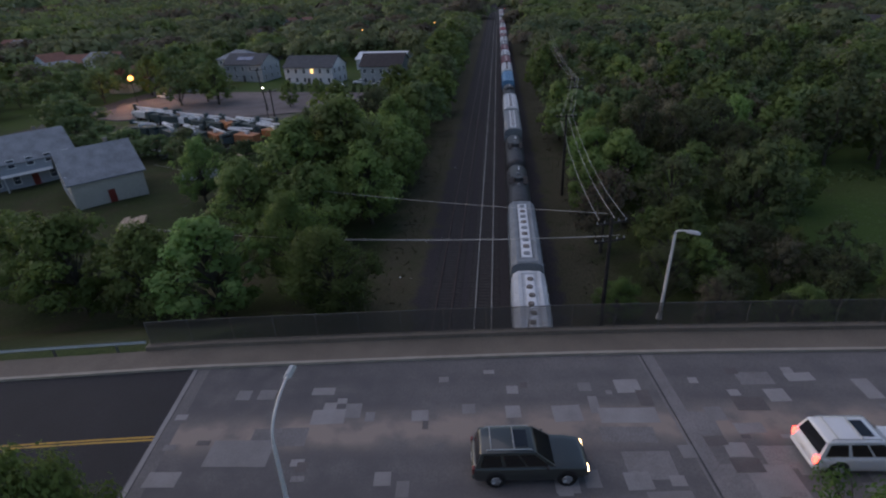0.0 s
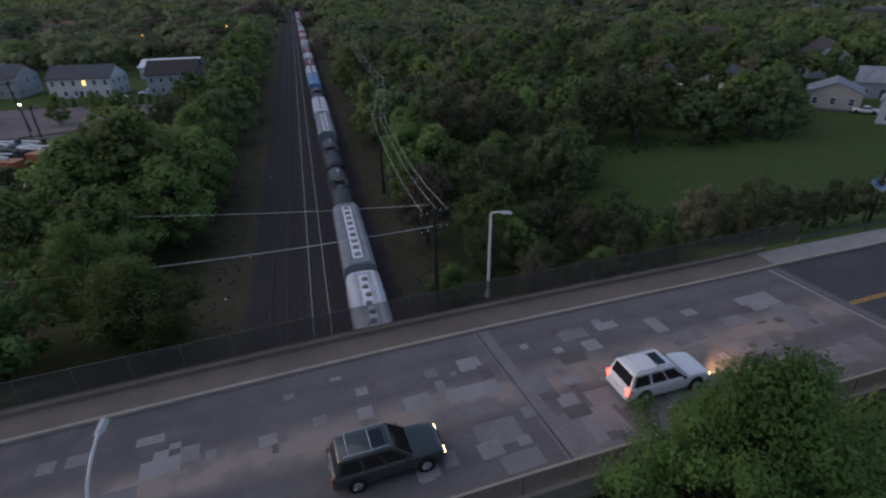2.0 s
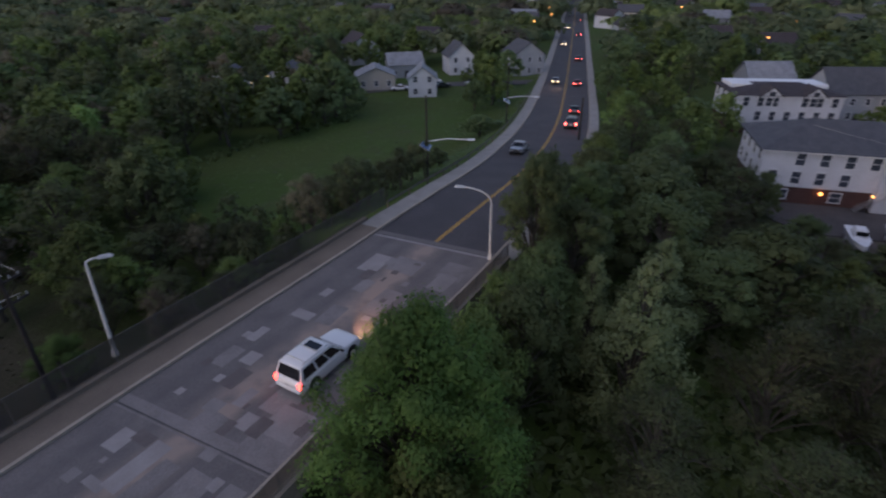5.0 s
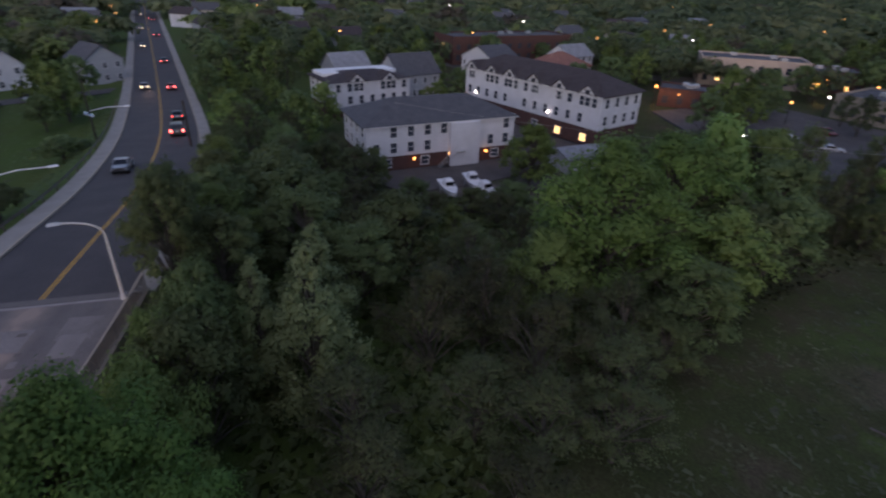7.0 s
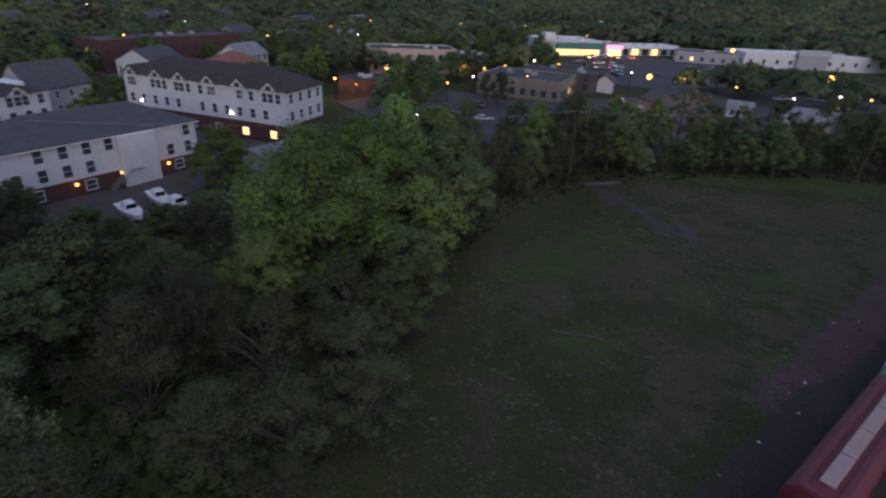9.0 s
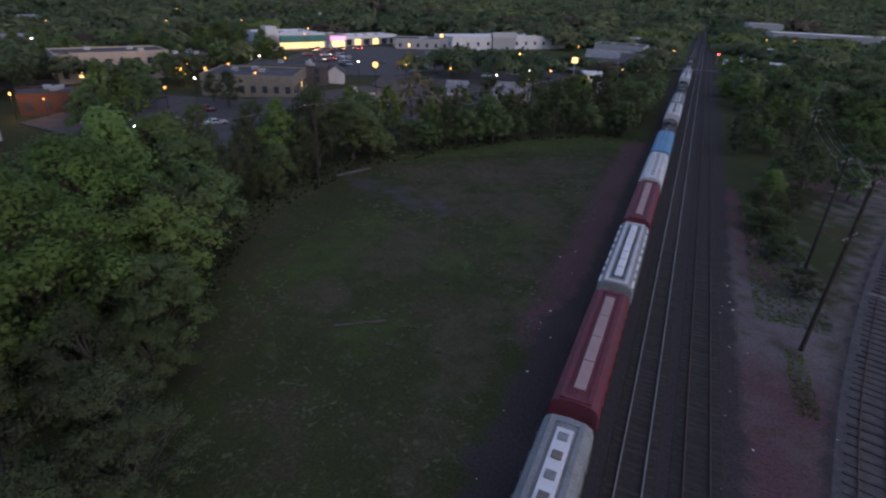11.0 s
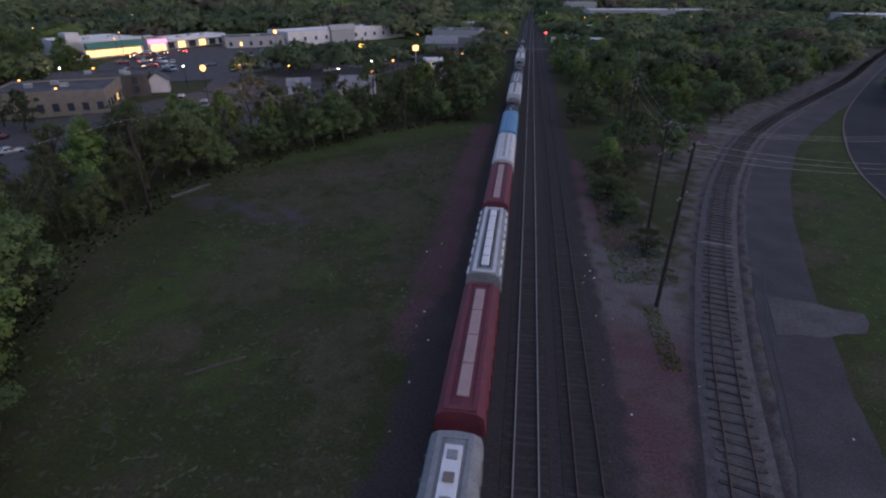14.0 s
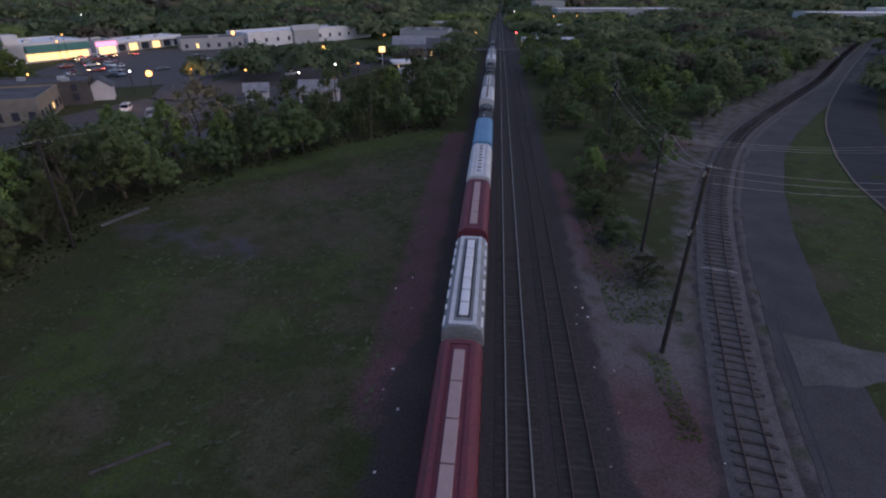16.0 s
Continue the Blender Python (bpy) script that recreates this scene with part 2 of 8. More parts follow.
M = {
    "ground": ground_material(),
    "deck": deck_material(),
    "worn_patch": material("worn_pale_patch", (0.215, 0.197, 0.19), 0.88, 0.18, 1.6, 0.2, second=(0.16, 0.146, 0.141), grain=24, by_object=0.12),
    "brown_patch": material("brown_worn_hole", (0.118, 0.102, 0.097), 0.9, 0.2, 0.8, 0.2, second=(0.15, 0.13, 0.122), grain=20),
    "patch": material("pale_repair_patch", (0.262, 0.244, 0.235), 0.85, 0.14, 1.2, 0.15, second=(0.215, 0.198, 0.19), grain=24, by_object=0.16),
    "asphalt": material("dark_new_asphalt", (0.066, 0.062, 0.064), 0.85, 0.18, 3.0, 0.2, second=(0.082, 0.076, 0.077), grain=40),
    "fresh_asphalt": material("fresh_black_asphalt", (0.027, 0.026, 0.028), 0.85, 0.16, 3.0, 0.2, second=(0.035, 0.033, 0.036), grain=40),
    "track_asphalt": material("weathered_track_asphalt", (0.055, 0.051, 0.053), 0.92, 0.25, 4.0, 0.25, second=(0.082, 0.075, 0.075), grain=30),
    "old_slab": material("old_stained_slab", (0.112, 0.105, 0.104), 0.9, 0.25, 2.5, 0.25, second=(0.08, 0.075, 0.071), grain=14, amount=0.8),
    "gravel": material("pale_brown_gravel", (0.19, 0.16, 0.152), 0.95, 0.2, 5.0, 0.4, second=(0.13, 0.11, 0.105), grain=20),
    "old_asphalt": material("old_asphalt", (0.085, 0.0787, 0.0775), 0.9, 0.3, 3.0, 0.2, second=(0.0595, 0.0553, 0.0553), grain=40),
    "walk": material("brown_grey_walk_concrete", (0.185, 0.151, 0.118), 0.9, 0.18, 2.0, 0.15, second=(0.143, 0.116, 0.0915), grain=30),
    "concrete": material("weathered_concrete", (0.245, 0.216, 0.175), 0.85, 0.15, 1.5, 0.15, second=(0.185, 0.164, 0.132), grain=24),
    "pale_concrete": material("pale_concrete", (0.302, 0.284, 0.258), 0.85, 0.12, 1.5, 0.12, second=(0.238, 0.223, 0.201), grain=24),
    "kerb": material("pale_kerb_stone", (0.357, 0.309, 0.249), 0.85, 0.14, 1.0, 0.1, second=(0.279, 0.241, 0.194), grain=20),
    "joint": material("steel_joint", (0.03, 0.03, 0.03), 0.6, 0.2, 1.0, 0.1),
    "yellow": material("worn_yellow_paint", (0.6, 0.34, 0.06), 0.8, 0.2, 0.5, 0.05, second=(0.4, 0.24, 0.07)),
    "white_paint": material("white_road_paint", (0.6, 0.6, 0.58), 0.8, 0.2, 0.5, 0.05),
    "girder": material("dull_bridge_steel", (0.09, 0.095, 0.09), 0.7, 0.3, 1.0, 0.1, second=(0.12, 0.075, 0.05)),
    "rail_shiny": material("polished_rail_head", (0.46, 0.41, 0.35), 0.45, 0.1, 1.0, 0.0, metal=1.0),
    "rail_rust": material("rusty_rail", (0.10, 0.062, 0.05), 0.75, 0.3, 0.6, 0.1, second=(0.07, 0.05, 0.045)),
    "tie": material("weathered_wooden_tie", (0.06, 0.052, 0.047), 0.9, 0.35, 0.5, 0.3, second=(0.1, 0.087, 0.08), by_object=0.3),
    "tie_dark": material("oily_dark_tie", (0.0442, 0.0391, 0.0365), 0.9, 0.3, 0.5, 0.3, second=(0.0595, 0.0527, 0.0493), by_object=0.25),
    "tie_pale": material("grey_bleached_tie", (0.24, 0.226, 0.215), 0.9, 0.2, 0.5, 0.3),
    "ballast": material("dark_ballast", (0.0459, 0.041, 0.0386), 0.95, 0.5, 0.6, 0.9, second=(0.0306, 0.0275, 0.0263), grain=9),
    "pale_ballast": material("pale_crushed_stone", (0.112, 0.101, 0.101), 0.95, 0.45, 0.8, 0.9, second=(0.07, 0.063, 0.063), grain=9),
    "bark": material("grey_brown_bark", (0.07, 0.061, 0.048), 0.95, 0.35, 0.4, 0.5, second=(0.1, 0.09, 0.074)),
    "pole_wood": material("dark_pole_wood", (0.03, 0.025, 0.0225), 0.9, 0.3, 0.5, 0.2, second=(0.05, 0.0425, 0.0375)),
    "galv": material("galvanised_steel", (0.42, 0.43, 0.43), 0.45, 0.12, 0.6, 0.05, metal=0.6),
    "lamp_paint": material("pale_grey_lamp_paint", (0.55, 0.55, 0.54), 0.5, 0.1, 0.6, 0.05),
    "wire": material("weathered_wire", (0.48, 0.46, 0.43), 0.6, 0.1, 1.0, 0.0),
    "siding": material("white_vinyl_siding", (0.6, 0.605, 0.625), 0.7, 0.06, 2.0, 0.05, second=(0.52, 0.525, 0.54), grain=8),
    "siding_grey": material("grey_siding", (0.327, 0.344, 0.361), 0.75, 0.08, 2.0, 0.05, grain=8, by_object=0.15),
    "siding_cream": material("cream_siding", (0.499, 0.456, 0.387), 0.75, 0.08, 2.0, 0.05, grain=8, by_object=0.12),
    "brick": material("dull_red_brick", (0.098, 0.05, 0.042), 0.9, 0.2, 0.8, 0.2, second=(0.075, 0.041, 0.035), grain=14),
    "tan": material("tan_render", (0.48, 0.38, 0.31), 0.85, 0.1, 2.0, 0.1, second=(0.4, 0.315, 0.26)),
    "shingle": material("dark_slate_shingles", (0.07, 0.074, 0.084), 0.85, 0.25, 1.2, 0.35, second=(0.092, 0.095, 0.104), grain=10),
    "shingle_brown": material("brown_black_shingles", (0.0595, 0.0493, 0.051), 0.85, 0.25, 1.2, 0.35, grain=10),
    "shingle_grey": material("weathered_grey_shingles", (0.25, 0.265, 0.285), 0.85, 0.2, 1.6, 0.35, second=(0.17, 0.178, 0.19), grain=10),
    "shingle_red": material("red_brown_shingles", (0.26, 0.12, 0.09), 0.85, 0.2, 1.6, 0.3),
    "roof_white": material("white_roof_membrane", (0.702, 0.711, 0.72), 0.6, 0.06, 3.0, 0.03),
    "roof_flat": material("grey_flat_roof", (0.06, 0.06, 0.066), 0.9, 0.25, 3.0, 0.1, second=(0.11, 0.11, 0.118)),
    "trim": material("white_trim", (0.66, 0.66, 0.651), 0.6, 0.05, 1.0, 0.0),
    "trim_dark": material("dark_trim", (0.03, 0.03, 0.035), 0.6, 0.1, 1.0, 0.0),
    "green_roof": material("green_metal_awning", (0.03, 0.16, 0.13), 0.5, 0.1, 1.5, 0.0),
    "blue_roof": material("blue_metal_roof", (0.05, 0.11, 0.26), 0.55, 0.1, 1.5, 0.0),
    # the panes' blue-grey base colour stands in for sky reflected in dark glass
    "pane": glass_material("sky_tinted_window_glass", (0.05, 0.06, 0.078), 0.12),
    "car_glass": glass_material("tinted_car_glass", (0.012, 0.013, 0.015), 0.03),
    "tyre": material("black_tyre", (0.02, 0.02, 0.02), 0.85, 0.2, 0.3, 0.1),
    "rim": material("alloy_rim", (0.5, 0.5, 0.5), 0.3, 0.1, 0.3, 0.0, metal=0.9),
    "black": material("black_plastic", (0.022, 0.022, 0.024), 0.6, 0.15, 0.5, 0.0),
    "car_white": material("white_car_paint", (0.72, 0.72, 0.72), 0.3, 0.03, 1.0, 0.0, coat=0.6),
    "car_silver": material("silver_car_paint", (0.4, 0.41, 0.42), 0.3, 0.03, 1.0, 0.0, metal=0.5, coat=0.6),
    "car_dark": material("dark_green_grey_car_paint", (0.035, 0.042, 0.04), 0.3, 0.05, 1.0, 0.0, coat=0.6),
    "car_red": material("dark_red_car_paint", (0.2, 0.03, 0.025), 0.3, 0.05, 1.0, 0.0, coat=0.6),
    "orange": material("orange_machine_paint", (0.55, 0.2, 0.07), 0.6, 0.2, 0.8, 0.05, second=(0.35, 0.14, 0.07)),
    "truck_green": material("dark_green_truck_box", (0.05, 0.075, 0.07), 0.6, 0.2, 0.8, 0.05),
    "hopper_white": material("dusty_white_hopper_paint", (0.552, 0.561, 0.57), 0.65, 0.14, 1.4, 0.1, second=(0.432, 0.442, 0.442), grain=8),
    "hopper_grey": material("dirty_grey_hopper_paint", (0.238, 0.255, 0.264), 0.7, 0.18, 1.4, 0.1, second=(0.176, 0.185, 0.189), grain=8),
    "hopper_red": material("oxide_red_hopper_paint", (0.15, 0.027, 0.041), 0.65, 0.16, 1.6, 0.1, second=(0.105, 0.028, 0.037), grain=8),
    "box_red": material("bright_red_boxcar_paint", (0.378, 0.045, 0.0675), 0.55, 0.12, 1.6, 0.08, second=(0.288, 0.0432, 0.0585), grain=8),
    "hopper_blue": material("sky_blue_hopper_paint", (0.108, 0.27, 0.423), 0.6, 0.12, 1.4, 0.08, second=(0.09, 0.216, 0.342), grain=8),
    "tank_black": material("sooty_black_tank_paint", (0.03, 0.03, 0.032), 0.55, 0.3, 1.2, 0.05, second=(0.05, 0.047, 0.045)),
    "trough_pink": material("faded_pink_hatch_paint", (0.374, 0.255, 0.246), 0.7, 0.12, 0.8, 0.05),
    "hatch_white": material("white_hatch_cover", (0.72, 0.73, 0.74), 0.6, 0.08, 0.8, 0.05, second=(0.6, 0.6, 0.6)),
    "hatch_grime": material("grimy_hatch", (0.2, 0.17, 0.15), 0.8, 0.3, 0.4, 0.1),
    "bogie": material("dusty_bogie_steel", (0.05, 0.043, 0.04), 0.85, 0.3, 0.6, 0.1),
    "leaf_maple": leaf_material("maple_leaves", (0.123, 0.2, 0.054), (0.175, 0.265, 0.071)),
    "leaf_great": leaf_material("lush_maple_leaves", (0.1, 0.195, 0.046), (0.148, 0.265, 0.06), 0.1),
    "leaf_cone": leaf_material("grey_green_leaves", (0.15, 0.208, 0.084), (0.205, 0.27, 0.11), 0.1),
    "leaf_bright": leaf_material("young_bright_leaves", (0.094, 0.154, 0.037), (0.132, 0.205, 0.048)),
    "leaf_dark": leaf_material("dark_dense_leaves", (0.092, 0.138, 0.05), (0.13, 0.182, 0.065)),
    "leaf_pale": leaf_material("dull_budding_leaves", (0.07, 0.094, 0.037), (0.1, 0.126, 0.05)),
    "leaf_russet": leaf_material("russet_budding_leaves", (0.145, 0.136, 0.076), (0.19, 0.178, 0.097)),
    "leaf_meadow": leaf_material("dull_meadow_blades", (0.05, 0.062, 0.025), (0.066, 0.074, 0.034), 0.25, 0.08),
    "leaf_field": leaf_material("mown_grass_blades", (0.05, 0.086, 0.02), (0.068, 0.104, 0.027), 0.25, 0.08),
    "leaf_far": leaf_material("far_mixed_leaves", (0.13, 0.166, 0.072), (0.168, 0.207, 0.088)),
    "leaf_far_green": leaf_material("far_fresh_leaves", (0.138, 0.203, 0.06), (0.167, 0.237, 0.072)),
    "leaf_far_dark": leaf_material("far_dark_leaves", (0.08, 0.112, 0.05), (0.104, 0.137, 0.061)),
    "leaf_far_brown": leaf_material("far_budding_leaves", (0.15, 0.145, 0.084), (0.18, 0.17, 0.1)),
    "lumber": material("fresh_stacked_lumber", (0.5, 0.38, 0.27), 0.8, 0.2, 0.6, 0.1, by_object=0.15),
    "fence": mesh_fence_material("woven_fence_wire", (0.1, 0.095, 0.09), 0.045, 0.016),
    "solar": glass_material("blue_solar_cells", (0.06, 0.1, 0.2), 0.25),
    "warm_window": glow_material("warm_lit_window", (1.0, 0.66, 0.22), 1.3),
    "shop_yellow": glow_material("lit_shop_front", (1.0, 0.68, 0.24), 1.1),
    "shop_pink": glow_material("pink_lit_sign", (1.0, 0.2, 0.4), 1.8),
    "sodium": glow_material("sodium_lamp", (1.0, 0.4, 0.09), 3.2),
    "white_lamp": glow_material("white_lamp", (1.0, 0.95, 0.82), 6.0),
    "tail": glow_material("red_tail_light", (1.0, 0.06, 0.04), 5.0),
    "brake": glow_material("bright_brake_light", (1.0, 0.08, 0.06), 14.0),
    "head": glow_material("warm_headlight", (1.0, 0.72, 0.36), 5.0),
    "signal_red": glow_material("red_rail_signal", (1.0, 0.05, 0.05), 12.0),
}


# ---- mesh building ----
class Solid:
    """Vertices and faces of one part, gathered from simple solids."""

    def __init__(self):
        self.v, self.f, self.smooth = [], [], False

    def add(self, verts, faces):
        o = len(self.v)
        self.v += [tuple(p) for p in verts]
        self.f += [tuple(i + o for i in face) for face in faces]
        return self

    def box(self, x, y, z, sx, sy, sz, rz=0.0, top=(1.0, 1.0), bevel=0.0):
        """A box whose base centre is x, y, z; top scales its upper face; bevel cuts its edges."""
        c, s = math.cos(radians(rz)), math.sin(radians(rz))

        def at(px, py, pz):
            return (x + px * c - py * s, y + px * s + py * c, z + pz)

        hx, hy = sx / 2, sy / 2
        if not bevel:
            pts = [at(-hx, -hy, 0), at(hx, -hy, 0), at(hx, hy, 0), at(-hx, hy, 0)]
            pts += [at(px * top[0], py * top[1], sz) for px, py in ((-hx, -hy), (hx, -hy), (hx, hy), (-hx, hy))]
            return self.add(pts, [(3, 2, 1, 0), (4, 5, 6, 7), (0, 1, 5, 4), (1, 2, 6, 5), (2, 3, 7, 6), (3, 0, 4, 7)])
        rings = []
        b = bevel
        for inset, pz, k in ((b, 0, (1, 1)), (0, b, (1, 1)), (0, sz - b, top), (b, sz, top)):
            ex, ey = hx * k[0] - inset, hy * k[1] - inset
            d = b if not inset else b * 0.6
            rings.append([at(px, py, pz) for px, py in ((-ex + d, -ey), (ex - d, -ey), (ex, -ey + d), (ex, ey - d), (ex - d, ey), (-ex + d, ey), (-ex, ey - d), (-ex, -ey + d))])
        pts = [p for r in rings for p in r]
        faces = [tuple(reversed(range(8))), tuple(range(24, 32))]
        for k in range(3):
            faces += [(k * 8 + i, k * 8 + (i + 1) % 8, k * 8 + 8 + (i + 1) % 8, k * 8 + 8 + i) for i in range(8)]
        return self.add(pts, faces)

    def tube(self, a, b, ra, rb=None, n=8, caps=True):
        a, b = Vector(a), Vector(b)
        rb = ra if rb is None else rb
        way = (b - a).normalized()
        side = way.orthogonal().normalized()
        up = way.cross(side)
        pts = []
        for p, r in ((a, ra), (b, rb)):
            pts += [p + (side * math.cos(2 * math.pi * i / n) + up * math.sin(2 * math.pi * i / n)) * r for i in range(n)]
        faces = [(i, (i + 1) % n, n + (i + 1) % n, n + i) for i in range(n)]
        if caps:
            faces += [tuple(reversed(range(n))), tuple(range(n, 2 * n))]
        return self.add(pts, faces)

    def bent(self, pts, r, n=6):
        """One connected tube along a bent line."""
        run = [Vector(p) for p in pts]
        run = [p for i, p in enumerate(run) if i == 0 or (p - run[i - 1]).length > 1e-4]
        rings = []
        for i, p in enumerate(run):
            way = (run[min(i + 1, len(run) - 1)] - run[max(i - 1, 0)]).normalized()
            side = way.cross(Vector((0, 0, 1)) if abs(way.z) < 0.95 else Vector((1, 0, 0))).normalized()
            up = side.cross(way)
            rings.append([p + (side * math.cos(2 * math.pi * k / n) + up * math.sin(2 * math.pi * k / n)) * r for k in range(n)])
        return self.loft(rings)

    def prism(self, outline, y0, y1):
        """An outline in x and z drawn out along y."""
        k = len(outline)
        pts = [(x, y0, z) for x, z in outline] + [(x, y1, z) for x, z in outline]
        faces = [tuple(range(k)), tuple(reversed(range(k, 2 * k)))]
        faces += [((i + 1) % k, i, k + i, k + (i + 1) % k) for i in range(k)]
        return self.add(pts, faces)

    def loft(self, rings, closed=True):
        """Rings of equally many points, joined one to the next."""
        k, o = len(rings[0]), 0
        pts = [p for r in rings for p in r]
        faces = []
        for j in range(len(rings) - 1):
            faces += [(j * k + i, j * k + (i + 1) % k, (j + 1) * k + (i + 1) % k, (j + 1) * k + i) for i in range(k if closed else k - 1)]
        if closed:
            faces += [tuple(reversed(range(k))), tuple(range((len(rings) - 1) * k, len(rings) * k))]
        return self.add(pts, faces)

    def ball(self, x, y, z, r, sz=1.0, n=10, m=6):
        rings = []
        for j in range(1, m):
            a = math.pi * j / m
            rings.append([(x + r * math.sin(a) * math.cos(2 * math.pi * i / n), y + r * math.sin(a) * math.sin(2 * math.pi * i / n), z - r * sz * math.cos(a)) for i in range(n)])
        return self.loft(rings)

    def data(self, name, mat):
        me = bpy.data.meshes.new(name)
        me.from_pydata(self.v, [], self.f)
        me.materials.append(mat)
        if self.smooth:
            me.polygons.foreach_set("use_smooth", [True] * len(me.polygons))
        me.update()
        return me


def thing(name, label, category, group="", kind="", at=None):
    ob = new(name)
    ob.empty_display_size = 0.2
    if at is not None:
        ob.matrix_basis = at
    return tagged(ob, label, category, group, kind)


def part(name, solid, mat, parent=None, label="", at=None):
    """One mesh object under a thing or a part. solid: a Solid or finished mesh data."""
    me = solid.data(name, M[mat] if isinstance(mat, str) else mat) if isinstance(solid, Solid) else solid
    ob = new(name, me)
    if parent is not None:
        ob.parent = parent
    if at is not None:
        ob.matrix_basis = at
    return tagged(ob, label)


def structure(name, solid, mat, label, category):
    return tagged(part(name, solid, mat), label, category, kind="structure")


# ---- the road over the railway: its kerb line, height and width ----
KERB = [(-420, -21), (-260, -1), (-120, 14.2), (-60, 21.2), (-28, 24.7), (-16.8, 25.95), (0, 27.55), (10, 28.3), (22, 28.95), (32, 29.5), (45, 30.9), (56, 32.6), (66, 34.9), (78, 38.2), (93, 43.0), (119, 52.2), (160, 67.2), (300, 119), (620, 238), (1200, 455)]
HEIGHT = [(-420, 0.4), (-150, 1.5), (-90, 4.2), (-50, 6.4), (-28, 7.1), (-17, 7.3), (35, 7.3), (45, 6.8), (60, 5.55), (75, 4.25), (93, 2.9), (119, 1.5), (140, 0.8), (170, 0.45), (1200, 0.3)]
ROAD_WIDTH, WEST_END, EAST_END = 10.7, -16.6, 33.2


def smooth_line(points, step=2.5):
    """Catmull-Rom through the points."""
    p = [Vector((*q, 0)) for q in points]
    p = [2 * p[0] - p[1]] + p + [2 * p[-1] - p[-2]]
    out = []
    for a, b, c, d in zip(p, p[1:], p[2:], p[3:]):
        k = max(1, int((c - b).length / step))
        for i in range(k):
            t = i / k
            out.append(0.5 * (2 * b + (c - a) * t + (2 * a - 5 * b + 4 * c - d) * t * t + (3 * b - a - 3 * c + d) * t**3))
    return out + [p[-2]]


def shifted(line, d):
    """The line moved d metres to its right."""
    out = []
    for i, p in enumerate(line):
        w = (line[min(i + 1, len(line) - 1)] - line[max(i - 1, 0)]).normalized()
        out.append(p + Vector((w.y, -w.x, 0)) * d)
    return out


def road_z(x):
    return float(np.interp(x, [h[0] for h in HEIGHT], [h[1] for h in HEIGHT]))


kerb_line = smooth_line(KERB)
centre_line = shifted(kerb_line, ROAD_WIDTH / 2)
CX, CY = np.array([p.x for p in centre_line]), np.array([p.y for p in centre_line])


def kerb_y(x):
    return float(np.interp(x, [p.x for p in kerb_line], [p.y for p in kerb_line]))


def step(v, a, b):
    t = np.clip((v - a) / (b - a), 0, 1)
    return t * t * (3 - 2 * t)


def ground_height(x, y):
    """Level land with low swells, a hollow by the apartments and the road's two embankments."""
    x, y = np.asarray(x, float), np.asarray(y, float)
    base = 0.12 * np.sin(x * 0.11 + 1.3) * np.cos(y * 0.083) + 0.08 * np.sin(x * 0.31 + y * 0.27)
    base = base * step(np.abs(x), 7, 14)
    base = np.where(y < 4, base * step(np.abs(siding_gap(x, y)), 9, 15), base)
    base = base - 1.25 * step(x, 52, 72) * step(y, -58, -46) * (1 - step(y, 10, 24)) * (1 - step(x, 150, 190))
    top = np.interp(x, [h[0] for h in HEIGHT], [h[1] for h in HEIGHT]) - 0.3
    far = np.abs(y - np.interp(x, CX, CY)) * 0.94
    bank = top - np.maximum(0, far - ROAD_WIDTH / 2 - 3.0) * 0.55
    gap = step(x, WEST_END - 1.2, WEST_END - 0.4) * (1 - step(x, EAST_END + 0.4, EAST_END + 1.2))
    bank = np.where(gap > 0.5, -10, bank)
    return np.maximum(base, bank)


def gz(x, y):
    return float(ground_height(x, y))


SIDING = [(-8.6, -4), (-10.2, -16), (-12.5, -26.6), (-15.8, -42), (-22, -64.3), (-29.6, -86), (-41.7, -111.7), (-58.5, -137), (-94.7, -187), (-133, -246), (-190, -330)]
siding_line = smooth_line(SIDING, 1.0)
SX, SY = np.array([p.x for p in siding_line]), np.array([p.y for p in siding_line])


def siding_gap(x, y):
    """How far a point lies to the west of the siding's middle."""
    return (np.interp(-y, -SY, SX) - x) * 0.9


